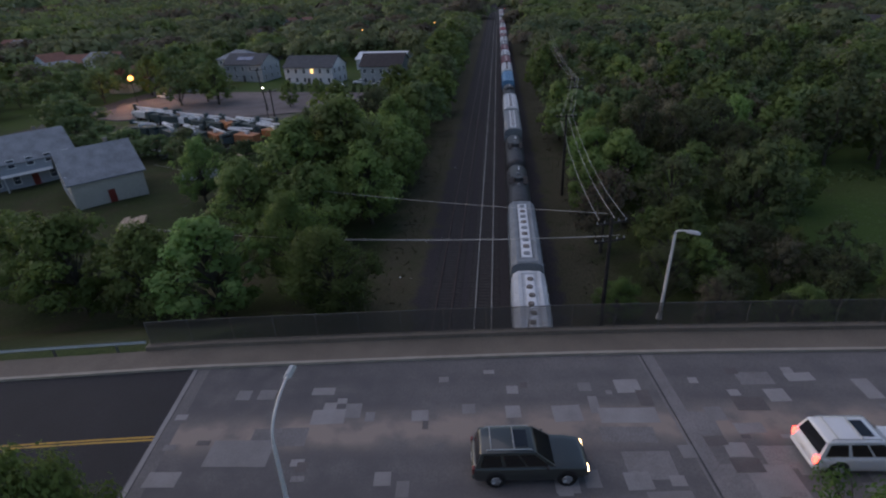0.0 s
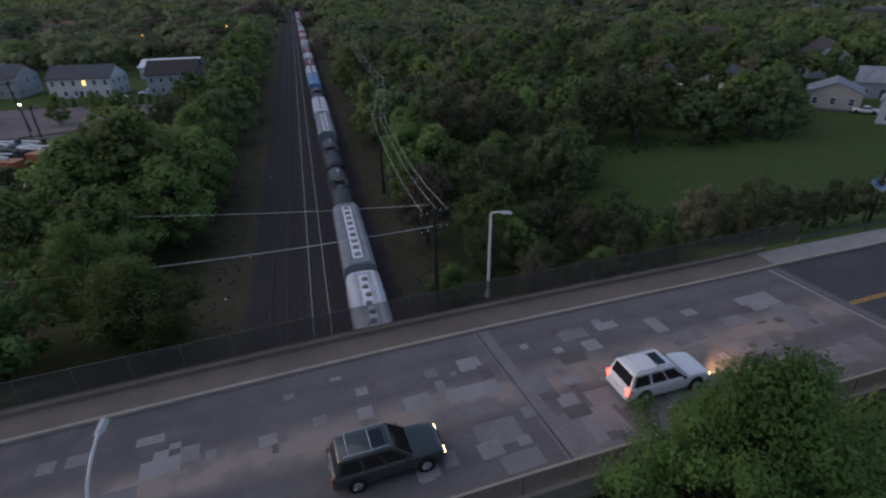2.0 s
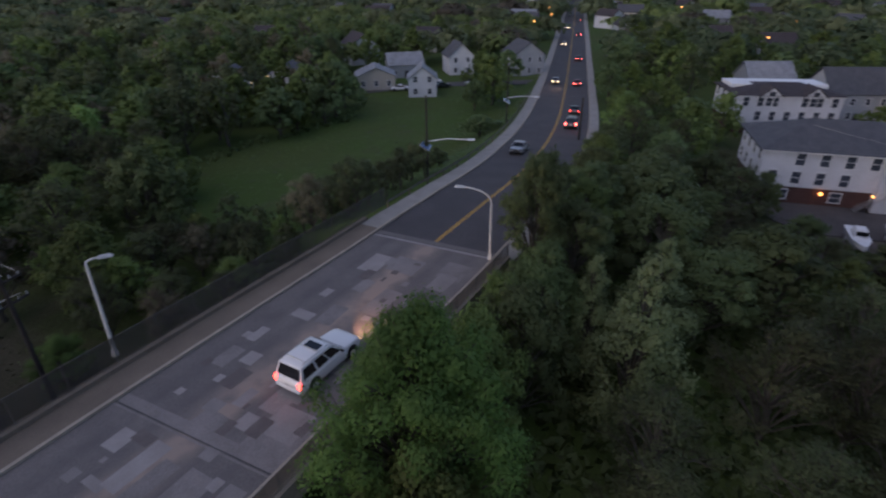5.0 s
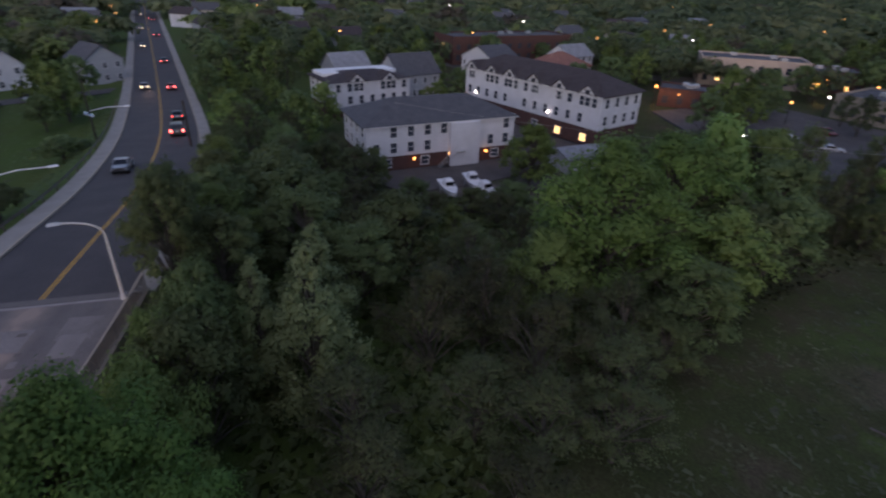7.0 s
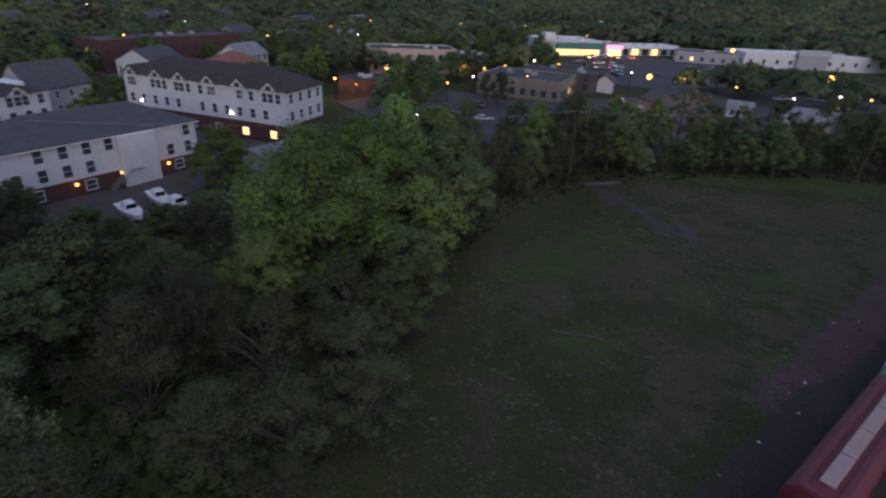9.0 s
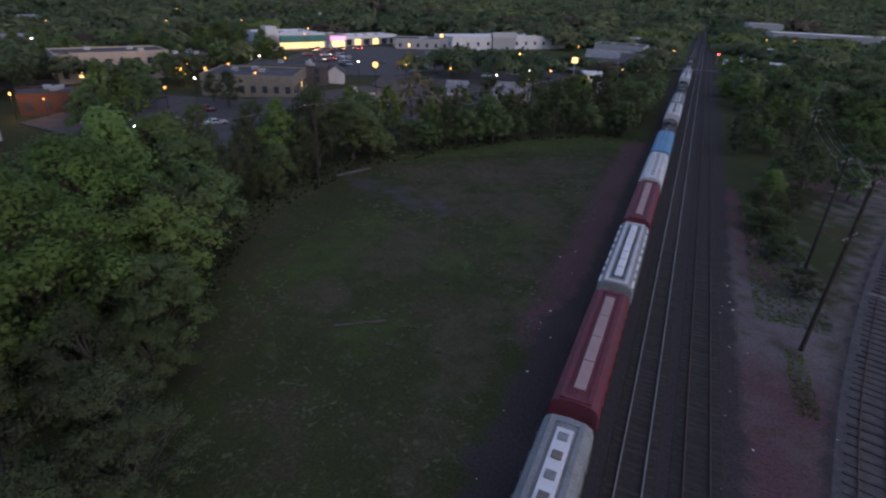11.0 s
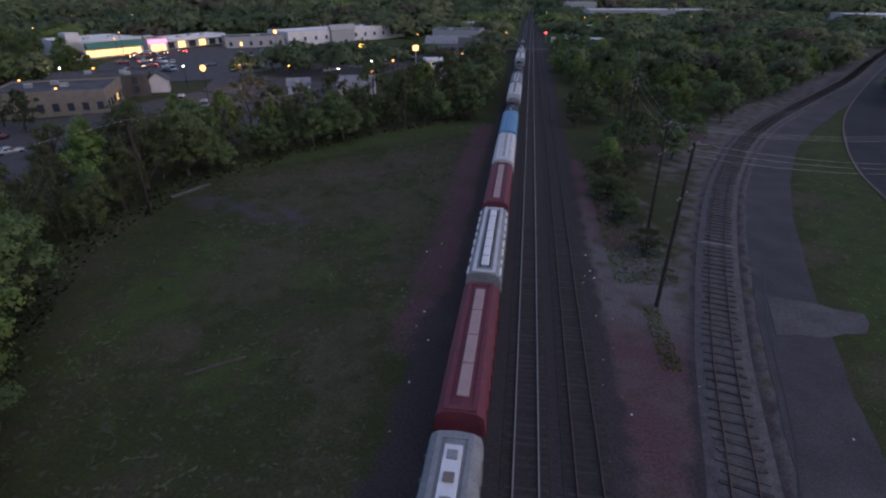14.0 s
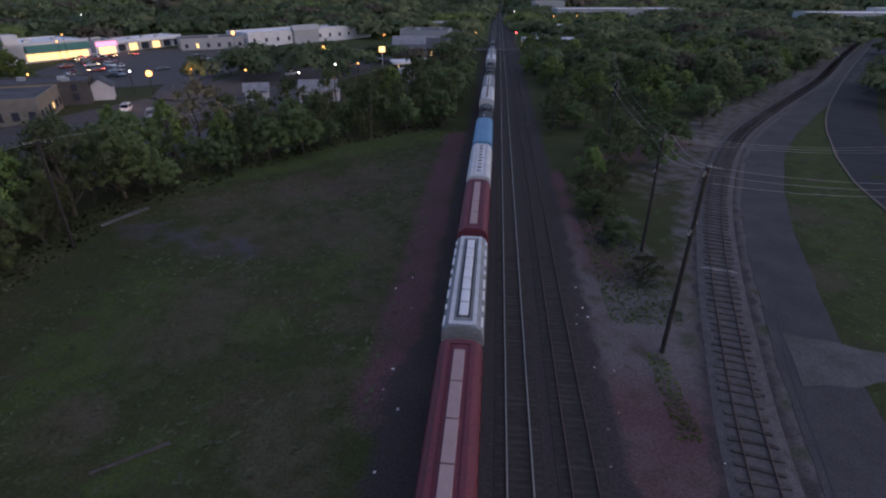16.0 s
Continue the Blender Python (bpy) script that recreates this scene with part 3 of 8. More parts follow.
def build_ground():
    def spread(a, b, fine, out):
        inner = np.arange(a, b + 0.01, fine)
        grow = np.cumsum(fine * 1.14 ** np.arange(1, 60))
        low, high = a - grow, b + grow
        return np.concatenate([low[low > -out][::-1], inner, high[high < out]])

    xs, ys = spread(-62, 80, 1.3, 4600), spread(-128, 60, 1.3, 4600)
    gx, gy = np.meshgrid(xs, ys)
    z = ground_height(gx, gy)
    verts = np.stack([gx, gy, z], -1).reshape(-1, 3)
    w, h = len(xs), len(ys)
    i = (np.arange(h - 1)[:, None] * w + np.arange(w - 1)).ravel()
    faces = np.stack([i, i + 1, i + w + 1, i + w], 1)
    me = bpy.data.meshes.new("ground")
    me.from_pydata(verts.tolist(), [], faces.tolist())
    x, y = gx.ravel(), gy.ravel()
    side = siding_gap(x, y)
    def strip(points, width, power=2):
        """One beside a line of points, fading out over the width."""
        best = np.full(len(x), 1e9)
        for (ax, ay), (bx, by) in zip(points, points[1:]):
            dx, dy = bx - ax, by - ay
            t = np.clip(((x - ax) * dx + (y - ay) * dy) / (dx * dx + dy * dy), 0, 1)
            best = np.minimum(best, np.hypot(x - ax - t * dx, y - ay - t * dy))
        return np.exp(-((best / width) ** power))

    cinder = 1.05 - 0.55 * step(np.abs(x - 0.4), 5.8, 7.4) - 0.6 * step(np.abs(x - 0.4), 6.8, 8.2)
    shoulder = (1 - step(x, 8.4, 10.2)) * (x > 0) * (y < 8) * (1 - step(-y, 40, 50))
    cinder = np.maximum(cinder, 1.0 * shoulder)
    cinder = np.maximum(cinder, 0.95 * (1 - step(np.abs(side), 1.6, 3.4)) * (y < 0))
    red = 1.2 * strip([(8.9, -38), (9.0, -60), (9.6, -86), (9.0, -112)], 2.5, 4)
    red = np.maximum(red, 0.9 * 1.1 * np.exp(-(((x + 9.0) / 4.6) ** 4)) * (1 - step(-y, 38, 52)) * step(-y, 5, 16))
    red = np.maximum(red, 0.9 * strip([(-6.8, -90), (-7.8, -76), (-10.0, -60)], 3.0, 3))
    red = np.maximum(red, 0.85 * strip([(-14, -97), (-18.5, -99.6), (-32, -109)], 3.0, 3))
    red = np.maximum(red, 0.4 * np.exp(-(((x - 24) / 9) ** 2) - ((y + 82) / 10) ** 2))
    bare = np.maximum(0.8 * np.exp(-(((x - 29) / 9) ** 2) - ((y + 78) / 7) ** 2), 0.75 * np.exp(-(((x - 20) / 8) ** 2) - ((y + 87) / 8) ** 2))
    bare = np.maximum(bare, 0.72 * np.exp(-(((x - 27) / 5) ** 2) - ((y + 49) / 10) ** 2))
    bare = np.maximum(bare, 0.7 * np.exp(-(((x - 15.5) / 3.5) ** 2) - ((y + 36) / 5) ** 2))
    bare = np.maximum(bare, 0.55 * strip([(12, -20), (14, -50), (14, -100)], 3.0))
    for px, py, r in ((-31, -60, 4.0), (-26.5, -37, 2.6), (-37, -76, 5.0), (14.8, -33, 4.0), (20, -67, 9.0), (27, -45, 6.0), (29, -35, 4.0), (38, -74, 6.0), (31, -66, 6.0)):
        bare = np.maximum(bare, 0.78 * np.exp(-(((x - px) ** 2 + (y - py) ** 2) / r**2)))
    lush = np.maximum(0.75 * np.exp(-(((x - 33) / 7) ** 2) - ((y + 42) / 14) ** 2), 0.75 * np.exp(-(((x - 17) / 4) ** 2) - ((y + 62) / 14) ** 2))
    for px, py, r in ((11.8, -43, 2.4), (22, -47, 4.0), (13.6, -74, 3.0), (22.5, -32, 3.6), (34, -52, 5.0)):
        lush = np.maximum(lush, 0.75 * np.exp(-(((x - px) ** 2 + (y - py) ** 2) / r**2)))
    lush = np.maximum(lush, 0.8 * strip([(44, -82), (34, -93), (20, -106), (12, -112)], 5.0, 3))
    path = 0.72 * strip([(43.5, -64.6), (36, -62.4), (29, -60.6)], 3.2, 3) * (0.75 + 0.25 * np.sin(x * 0.9) * np.cos(y * 0.7))
    pale = 0.8 * np.exp(-((side - 0.2) / 4.6) ** 4) * (y < -4)
    pale = np.maximum(pale, 0.62 * np.exp(-(((side + 5) / 7.5) ** 4)) * step(-y, 70, 95))
    pale = np.maximum(pale, 0.75 * (1 - step(np.abs(x + 9), 4, 8)) * (1 - step(-y, 70, 82)) * step(-y, 5, 15))
    pale = np.maximum(pale, 0.85 * np.exp(-((x + 70) / 36) ** 4 - ((y - 146) / 15) ** 4))
    pale = np.maximum(pale, 0.7 * np.exp(-((x + 62) / 30) ** 4 - ((y - 116) / 14) ** 4))
    pale = np.maximum(pale, 0.6 * np.exp(-((x - 72) / 10) ** 4 - ((y + 14) / 14) ** 4))
    weedy = step(-y, 0, 14) * (1 - step(x, 260, 300)) * (1 - step(-y, 260, 320))
    weedy = np.maximum(weedy, step(-x, 8, 14) * (1 - step(-x, 110, 130)) * step(y, 22, 32) * (1 - step(y, 110, 126)))
    weedy = np.maximum(weedy, step(x, 66, 74) * (1 - step(y, 8, 14)) * (1 - step(x, 170, 200)) * step(y, -90, -70))
    weedy = np.maximum(weedy, (1 - step(np.abs(x - 0.6), 15, 20)) * step(y, 14, 30))
    bare = np.maximum(bare, 0.8 * (1 - step(np.abs(x - 0.6), 10, 15)) * step(y, 20, 32))
    lush = np.maximum(lush, 0.58 * np.exp(-(((side - 14) / 6) ** 4)) * (y < -30))
    colours = np.stack([cinder, red, pale, weedy], 1).clip(0, 1.05)
    attr = me.color_attributes.new("soil", "FLOAT_COLOR", "POINT")
    attr.data.foreach_set("color", colours.ravel())
    attr = me.color_attributes.new("wear", "FLOAT_COLOR", "POINT")
    attr.data.foreach_set("color", np.stack([bare, lush, path, np.ones_like(bare)], 1).ravel())
    me.materials.append(M["ground"])
    me.polygons.foreach_set("use_smooth", [True] * len(me.polygons))
    return tagged(new("ground", me), "rough grass and cinder ground with bare and reddish patches", "ground", kind="structure")


build_ground()


def ribbon(line, left, right, z0, thick=0.06, height=None, ragged=0.0):
    """A slab along a line, from left to right of it in metres, its top at z0 over the ground or the given height; ragged: how far its edges wander."""
    a, b = shifted(line, left), shifted(line, right)
    if ragged:
        for edge, phase in ((a, 0.0), (b, 2.1)):
            for p in edge:
                off = math.sin(p.y * 0.37 + phase) + 0.7 * math.sin(p.y * 0.93 + 2 * phase) + 0.5 * math.sin(p.y * 2.3 + phase)
                p.x += off * ragged * 0.5
    rings = []
    for o, p, q in zip(line, a, b):
        zp, zq = ((height(o.x) + z0,) * 2) if height else (gz(p.x, p.y) + z0, gz(q.x, q.y) + z0)
        rings.append([(p.x, p.y, zp), (q.x, q.y, zq), (q.x, q.y, zq - thick), (p.x, p.y, zp - thick)])
    return Solid().loft(rings)


def stretch(line, x0, x1):
    return [p for p in line if x0 <= p.x <= x1]


def span(x0, x1, step_m=2.0):
    """The kerb line between two places, cut off exactly there."""
    k = max(2, int(abs(x1 - x0) / step_m))
    return [Vector((x0 + (x1 - x0) * i / k, kerb_y(x0 + (x1 - x0) * i / k), 0)) for i in range(k + 1)]


# ---- roads: the bridge deck and the approaches ----
def build_roads():
    deck = span(WEST_END, EAST_END)
    fine = span(WEST_END, EAST_END, 0.8)
    rows = [shifted(fine, ROAD_WIDTH * k / 30) for k in range(31)]
    surface = Solid().add([(p.x, p.y, road_z(p.x) + 0.002) for row in rows for p in row], [(k * len(fine) + i, (k + 1) * len(fine) + i, (k + 1) * len(fine) + i + 1, k * len(fine) + i + 1) for k in range(30) for i in range(len(fine) - 1)])
    top = structure("road", surface, "deck", "worn bridge roadway with a rusty band along its middle", "road")
    lanes = top.data.color_attributes.new("lane", "FLOAT_COLOR", "POINT")
    for k in range(31):
        d = ROAD_WIDTH * k / 30
        rust = math.exp(-(((d - 5.4) / 0.95) ** 2))
        tracks = sum(math.exp(-(((d - c) / 0.5) ** 2)) for c in (1.7, 3.5, 7.1, 9.0))
        for i in range(len(fine)):
            lanes.data[k * len(fine) + i].color = (rust, tracks, float(1 - step(fine[i].x, -9.0, 1.0)), 1.0)
    structure("road", ribbon(deck, 0.0, ROAD_WIDTH, -0.004, 0.35, road_z), "asphalt", "worn grey bridge roadway with pale square repair patches", "road")
    west, east = span(-420, WEST_END, 3.0), span(EAST_END, 1200, 4.0)
    structure("road", ribbon(west, 0.0, ROAD_WIDTH, 0.0, 0.35, road_z), "fresh_asphalt", "dark fresh asphalt road west of the bridge", "road")
    structure("road", ribbon(east, 0.0, ROAD_WIDTH, 0.0, 0.35, road_z), "asphalt", "dark asphalt road running down into the town", "road")
    for line in (west, east):
        mark = tagged(thing("road_marking", "double yellow centre line on dark asphalt", "road marking", kind="structure"))
        for off in (5.22, 5.42):
            part("line", ribbon(line, off, off + 0.11, 0.006, 0.004, road_z), "yellow", mark)
    for x0, x1, mat in ((-420, WEST_END, "walk"), (WEST_END, EAST_END, "walk"), (EAST_END, 700, "pale_concrete")):
        side = span(x0, x1, 2.5)
        walk_z = 0.16
        structure("pavement", ribbon(side, -1.95, -0.22, walk_z, 0.5, road_z), mat, "raised concrete pavement beside the road", "pavement")
        structure("kerb", ribbon(side, -0.22, 0.0, walk_z + 0.01, 0.5, road_z), "kerb", "pale stone kerb along the road", "kerb")
        structure("pavement", ribbon(side, ROAD_WIDTH + 0.2, ROAD_WIDTH + (1.0 if mat == "walk" else 1.7), walk_z, 0.5, road_z), mat, "narrow raised pavement on the road's south side", "pavement")
        structure("kerb", ribbon(side, ROAD_WIDTH, ROAD_WIDTH + 0.2, walk_z + 0.01, 0.5, road_z), "kerb", "pale stone kerb along the road", "kerb")
    # expansion joints: a pale concrete header and a dark steel gap across the deck
    for x, skew, both in ((WEST_END + 0.15, 1.35, False), (9.6, 1.32, True), (EAST_END - 0.7, 1.55, False)):
        joint = thing("expansion_joint", "dark steel joint between pale concrete strips across the deck", "bridge joint", kind="structure")
        for off, width, mat, lift in ((-0.14, 0.1 if both else 0.3, "worn_patch" if both else "patch", 0.007), (0.0, 0.06, "joint", 0.011), (0.38, 0.66, "worn_patch" if both else "deck", 0.007)):
            s = Solid()
            y1, y0 = kerb_y(x) - 0.02, kerb_y(x) - ROAD_WIDTH + 0.05
            z = 7.3 + lift
            a, b = x + off, x + off + skew
            s.add([(a - width / 2, y1, z), (a + width / 2, y1, z), (b + width / 2, y0, z), (b - width / 2, y0, z)] + [(a - width / 2, y1, z - 0.006), (a + width / 2, y1, z - 0.006), (b + width / 2, y0, z - 0.006), (b - width / 2, y0, z - 0.006)], [(3, 2, 1, 0), (4, 5, 6, 7), (0, 1, 5, 4), (1, 2, 6, 5), (2, 3, 7, 6), (3, 0, 4, 7)])
            part("strip", s, mat, joint)


PATCHES_NORTH = [(-12.7, 23.9, 0.8, 0.8), (-11.4, 24.0, 1.0, 0.8), (-8.3, 24.4, 1.3, 0.6), (-7.5, 22.5, 1.8, 1.1), (-7.6, 23.2, 0.7, 0.7), (-6.3, 23.0, 0.9, 1.1), (-5.3, 22.6, 0.5, 0.7), (-2.7, 22.8, 0.9, 0.8), (-0.2, 23.4, 0.7, 0.7), (2.1, 24.95, 0.65, 0.65), (2.1, 23.3, 0.8, 0.9), (4.85, 23.3, 1.5, 1.2), (6.0, 25.35, 0.7, 0.7), (8.3, 25.5, 1.35, 1.1), (7.9, 23.3, 3.0, 1.1), (6.3, 24.0, 0.5, 1.3)]
PATCHES_EAST = [(13.7, 25.2, 0.6, 0.5), (11.9, 26.1, 0.5, 0.5), (15.8, 25.1, 1.1, 1.0), (17.6, 26.6, 1.5, 0.7), (17.2, 27.1, 0.6, 0.6), (20.6, 25.8, 0.9, 1.6), (23.4, 26.4, 1.0, 0.7), (25.5, 24.8, 1.7, 1.0), (28.5, 26.2, 2.8, 1.7), (29.3, 25.2, 1.2, 0.9), (28.8, 20.3, 2.3, 1.5), (19.1, 22.3, 0.9, 0.7), (20.5, 22.2, 0.6, 0.8), (17.5, 23.0, 1.3, 0.9), (13.5, 22.7, 1.4, 0.7), (12.2, 23.6, 0.9, 1.0)]
PATCHES_SOUTH = [(-11.2, 19.9, 3.2, 1.7), (-14.2, 18.2, 1.6, 0.9), (-3.9, 18.8, 0.8, 0.8), (-2.9, 18.3, 0.6, 0.9), (4.35, 19.0, 1.1, 1.1), (5.5, 19.3, 0.7, 1.0), (7.5, 19.3, 1.2, 1.0), (4.9, 20.1, 0.65, 0.5), (9.2, 19.4, 0.7, 0.6), (8.7, 18.3, 2.0, 1.1), (10.2, 21.1, 0.9, 0.8), (13.4, 19.4, 2.1, 2.2), (15.4, 20.6, 1.7, 1.2), (12.4, 21.3, 1.1, 0.9), (17.6, 19.2, 1.4, 1.2), (22.4, 20.6, 1.8, 1.2)]


def build_patches():
    rng = random.Random(4)
    repairs = thing("repair_patches", "pale square-cut repair patches on the worn deck", "road patch", kind="structure")
    for x, y, sx, sy in PATCHES_NORTH + PATCHES_EAST + PATCHES_SOUTH:
        s = Solid().box(0, 0, 0, sx * 0.97, sy * 0.95, 0.004)
        part("patch", s, "patch", repairs, at=pose(x, y, 7.3043 + rng.random() * 0.003, 0, 0, 4.5 + rng.uniform(-2, 2)))
    for x, y, sx, sy in ((12.3, 19.1, 2.7, 2.7), (14.7, 21.0, 2.6, 1.3), (11.4, 22.6, 1.3, 2.2), (8.2, 20.2, 2.2, 1.6), (7.6, 22.0, 2.6, 1.0), (18.6, 20.2, 2.4, 1.6), (24.5, 22.4, 3.2, 1.4), (29.4, 24.0, 2.2, 2.4), (21.6, 24.2, 2.2, 1.2), (-9.6, 21.0, 2.8, 1.2), (15.2, 26.4, 1.8, 1.0), (30.6, 20.4, 2.4, 2.0)):
        part("patch", Solid().box(0, 0, 0, sx, sy, 0.003), "worn_patch", repairs, at=pose(x, y, 7.3012 + rng.random() * 0.0012, 0, 0, 4.5 + rng.uniform(-3, 3)))
    for x, y, sx, sy in ((12.5, 20.4, 1.3, 0.8), (13.6, 18.5, 0.9, 0.6), (11.6, 21.8, 1.0, 0.6), (15.8, 22.0, 0.8, 0.6), (14.2, 24.4, 1.6, 1.0), (9.0, 24.6, 0.7, 1.2), (19.6, 21.4, 1.2, 0.7), (26.8, 25.6, 1.4, 0.8)):
        part("patch", Solid().box(0, 0, 0, sx, sy, 0.004), "brown_patch", repairs, at=pose(x, y, 7.3086 + rng.random() * 0.002, 0, 0, 4.5 + rng.uniform(-3, 3)))
    for _ in range(30):
        x = rng.uniform(-15.5, 31.5)
        y = kerb_y(x) - rng.choice((rng.uniform(1.0, 4.4), rng.uniform(6.4, 10.0), rng.uniform(4.0, 7.0)))
        s = Solid().box(0, 0, 0, rng.uniform(0.25, 0.7), rng.uniform(0.2, 0.6), 0.004)
        part("patch", s, rng.choice(("patch", "worn_patch", "brown_patch")), repairs, at=pose(x, y, 7.3145 + rng.random() * 0.003, 0, 0, 4.5))


def build_bridge():
    br = thing("bridge", "concrete road bridge on steel girders over the railway", "bridge", kind="structure")
    deck = span(WEST_END, EAST_END)
    part("slab", ribbon(deck, -2.45, ROAD_WIDTH + 1.45, -0.36, 0.35, road_z), "concrete", br)
    for off in (-1.6, 0.9, 3.4, 5.9, 8.4, 10.9):
        part("girder", ribbon(deck, off, off + 0.3, -0.72, 0.9, road_z), "girder", br)
    for x in (-8.6, 8.9, 21.5):
        pier = Solid()
        for k in range(4):
            y = kerb_y(x) - 0.6 - k * 3.2
            pier.tube((x, y, 0), (x, y, 5.0), 0.5, 0.5, 12)
        pier.box(x, kerb_y(x) - 5.4, 4.95, 1.2, 13.2, 0.75, 4.5, bevel=0.05)
        part("pier", pier, "concrete", br)
    for x in (WEST_END - 0.3, EAST_END + 0.3):
        part("abutment", Solid().box(x, kerb_y(x) - ROAD_WIDTH / 2, -0.5, 0.9, 15.2, 7.45, 4.5), "concrete", br)
    part("parapet", ribbon(span(-20.5, EAST_END + 1), -2.4, -1.95, 0.42, 1.0, road_z), "walk", br, "low dusty concrete parapet")
    part("parapet", ribbon(span(WEST_END, EAST_END), ROAD_WIDTH + 1.0, ROAD_WIDTH + 1.4, 0.5, 1.2, road_z), "concrete", br, "low grey concrete parapet")
    # woven wire fence on both parapets
    for off, x0, x1, top, label in ((-2.2, -20.2, 37.5, 2.1, "dark woven wire fence on the north parapet"), (ROAD_WIDTH + 1.2, WEST_END, EAST_END, 1.55, "low woven wire fence on the south parapet")):
        fence = thing("mesh_fence", label + " of a road bridge", "fence", kind="structure")
        posts = shifted(span(x0, x1, 2.6), off)
        for p in posts:
            z = road_z(p.x)
            part("post", Solid().tube((0, 0, 0), (0, 0, top - 0.3), 0.03, n=6), "girder", fence, at=pose(p.x, p.y, z + 0.35))
        for p, q in zip(posts, posts[1:]):
            zp, zq = road_z(p.x), road_z(q.x)
            part("panel", Solid().add([(p.x, p.y, zp + 0.4), (q.x, q.y, zq + 0.4), (q.x, q.y, zq + top), (p.x, p.y, zp + top)], [(0, 1, 2, 3)]), "fence", fence)
        rail = Solid().bent([(p.x, p.y, road_z(p.x) + top + 0.02) for p in posts], 0.022, 5)
        part("top_rail", rail, "girder", fence)
    # steel guard rails on the approaches
    for x0, x1, off in ((-75, -20.6, -2.3), (38.2, 118, -2.25)):
        rail = thing("guard_rail", "dark steel guard rail on low posts beside the pavement", "guard rail", kind="structure")
        line = shifted(span(x0, x1, 2.0), off)
        beam = Solid()
        beam.loft([[(p.x, p.y, road_z(p.x) + 0.72), (p.x, p.y + 0.06, road_z(p.x) + 0.62), (p.x, p.y, road_z(p.x) + 0.52), (p.x, p.y + 0.06, road_z(p.x) + 0.42), (p.x, p.y + 0.1, road_z(p.x) + 0.57)] for p in line])
        part("beam", beam, "galv" if x0 < 0 else "girder", rail)
        for p in line[::2]:
            part("post", Solid().box(0, 0, 0, 0.12, 0.12, 1.0), "girder", rail, at=pose(p.x, p.y + 0.14, road_z(p.x) - 0.4))


build_roads()
build_bridge()


# ---- side streets, lots and yards ----
def street(points, left, right, mat, label, lift=0.05, step_m=3.0, ragged=0.0):
    return structure("road", ribbon(smooth_line(points, step_m), left, right, lift, 0.3, None, ragged), mat, label, "road")


YARD_STREET = [(-49, -20), (-50, -60), (-53.5, -84.5), (-61.2, -106.5), (-76, -137), (-112, -195), (-168, -280)]
street(SIDING, 3.1, 8.4, "track_asphalt", "old asphalt track road beside the curved siding", 0.035, 0.8, 0.16)
street([(-9.6, -12), (-15.7, -27.2), (-18.0, -35.0), (-20.6, -45.7), (-24.2, -56)], -0.06, 0.06, "joint", "old rail sunk in the track road", 0.05, 1.5)
street(YARD_STREET, -4.5, 4.5, "fresh_asphalt", "dark asphalt street beyond the rail yard", 0.05)
street(YARD_STREET, -4.75, -4.5, "walk", "pale kerb along the yard street", 0.17)
street([(100, 96), (112, 88), (122, 79.5), (131, 69), (138, 62)], -3.2, 3.2, "old_asphalt", "grey side street in front of a row of houses", 0.05)
street([(104, -240), (122, -200), (137, -160), (150, -122), (163, -80), (178, -30), (188, 20), (196, 60)], -5.5, 5.5, "old_asphalt", "town main street between shops", 0.05)
street([(-110, 100), (-106, 150), (-100, 200), (-92, 280)], -3.5, 3.5, "old_asphalt", "grey street beside a gravel yard", 0.05)
street([(-60, -262), (-10, -258), (20, -255), (60, -250), (130, -246)], -4.5, 4.5, "old_asphalt", "cross street at the level crossing", 0.12)


def lot(corners, mat, label, lift=0.16):
    s = Solid()
    z = [gz(x, y) for x, y in corners]
    top = max(z) + lift
    k = len(corners)
    s.add([(x, y, top) for x, y in corners] + [(x, y, top - 1.6) for x, y in corners], [tuple(range(k)), tuple(reversed(range(k, 2 * k)))] + [((i + 1) % k, i, k + i, k + (i + 1) % k) for i in range(k)])
    return structure("pavement", s, mat, label, "car park")


DRIVE = [(53, -93), (57, -101), (72, -130), (92, -172)]
street(DRIVE, -3.6, 3.6, "old_asphalt", "grey drive between the trees and the car park", 0.055)
lot([(-104, 131), (-102, 150), (-96, 160), (-78, 161), (-58, 158), (-36, 154), (-33, 142), (-38, 134), (-52, 129), (-66, 126), (-80, 128), (-92, 126)], "gravel", "pale brownish gravel lot in front of a row of houses")
lot([(-22.0, -49.8), (-23.6, -49.2), (-25.4, -49.0), (-27.2, -48.1), (-29.3, -47.6), (-29.0, -46.1), (-27.9, -44.3), (-26.1, -44.1), (-24.2, -43.2), (-22.3, -43.4), (-20.4, -43.0), (-21.3, -46.4)], "old_slab", "cracked stained concrete slab beside the track road", 0.05)
lot([(92, -160), (110, -150), (150, -175), (165, -225), (140, -248), (100, -238), (84, -200)], "old_asphalt", "large asphalt car park in front of lit shops")
lot([(40, -186), (60, -160), (84, -158), (80, -200), (60, -222), (36, -226)], "old_asphalt", "asphalt forecourt by the level crossing")
lot([(62, -78), (80, -58), (118, -60), (128, -92), (100, -104), (88, -138), (60, -128), (52, -104)], "old_asphalt", "worn asphalt yards between the meadow trees and the shops")
lot([(52, -128), (88, -140), (96, -160), (60, -162), (46, -150)], "old_asphalt", "worn asphalt lot beyond the meadow trees")
lot([(76, -12), (84, -27), (97, -43), (112, -41), (128, -24), (134, -6), (128, 4), (112, 6), (94, 5), (80, 6), (73, -2)], "old_asphalt", "asphalt parking between white apartment houses", 0.1)


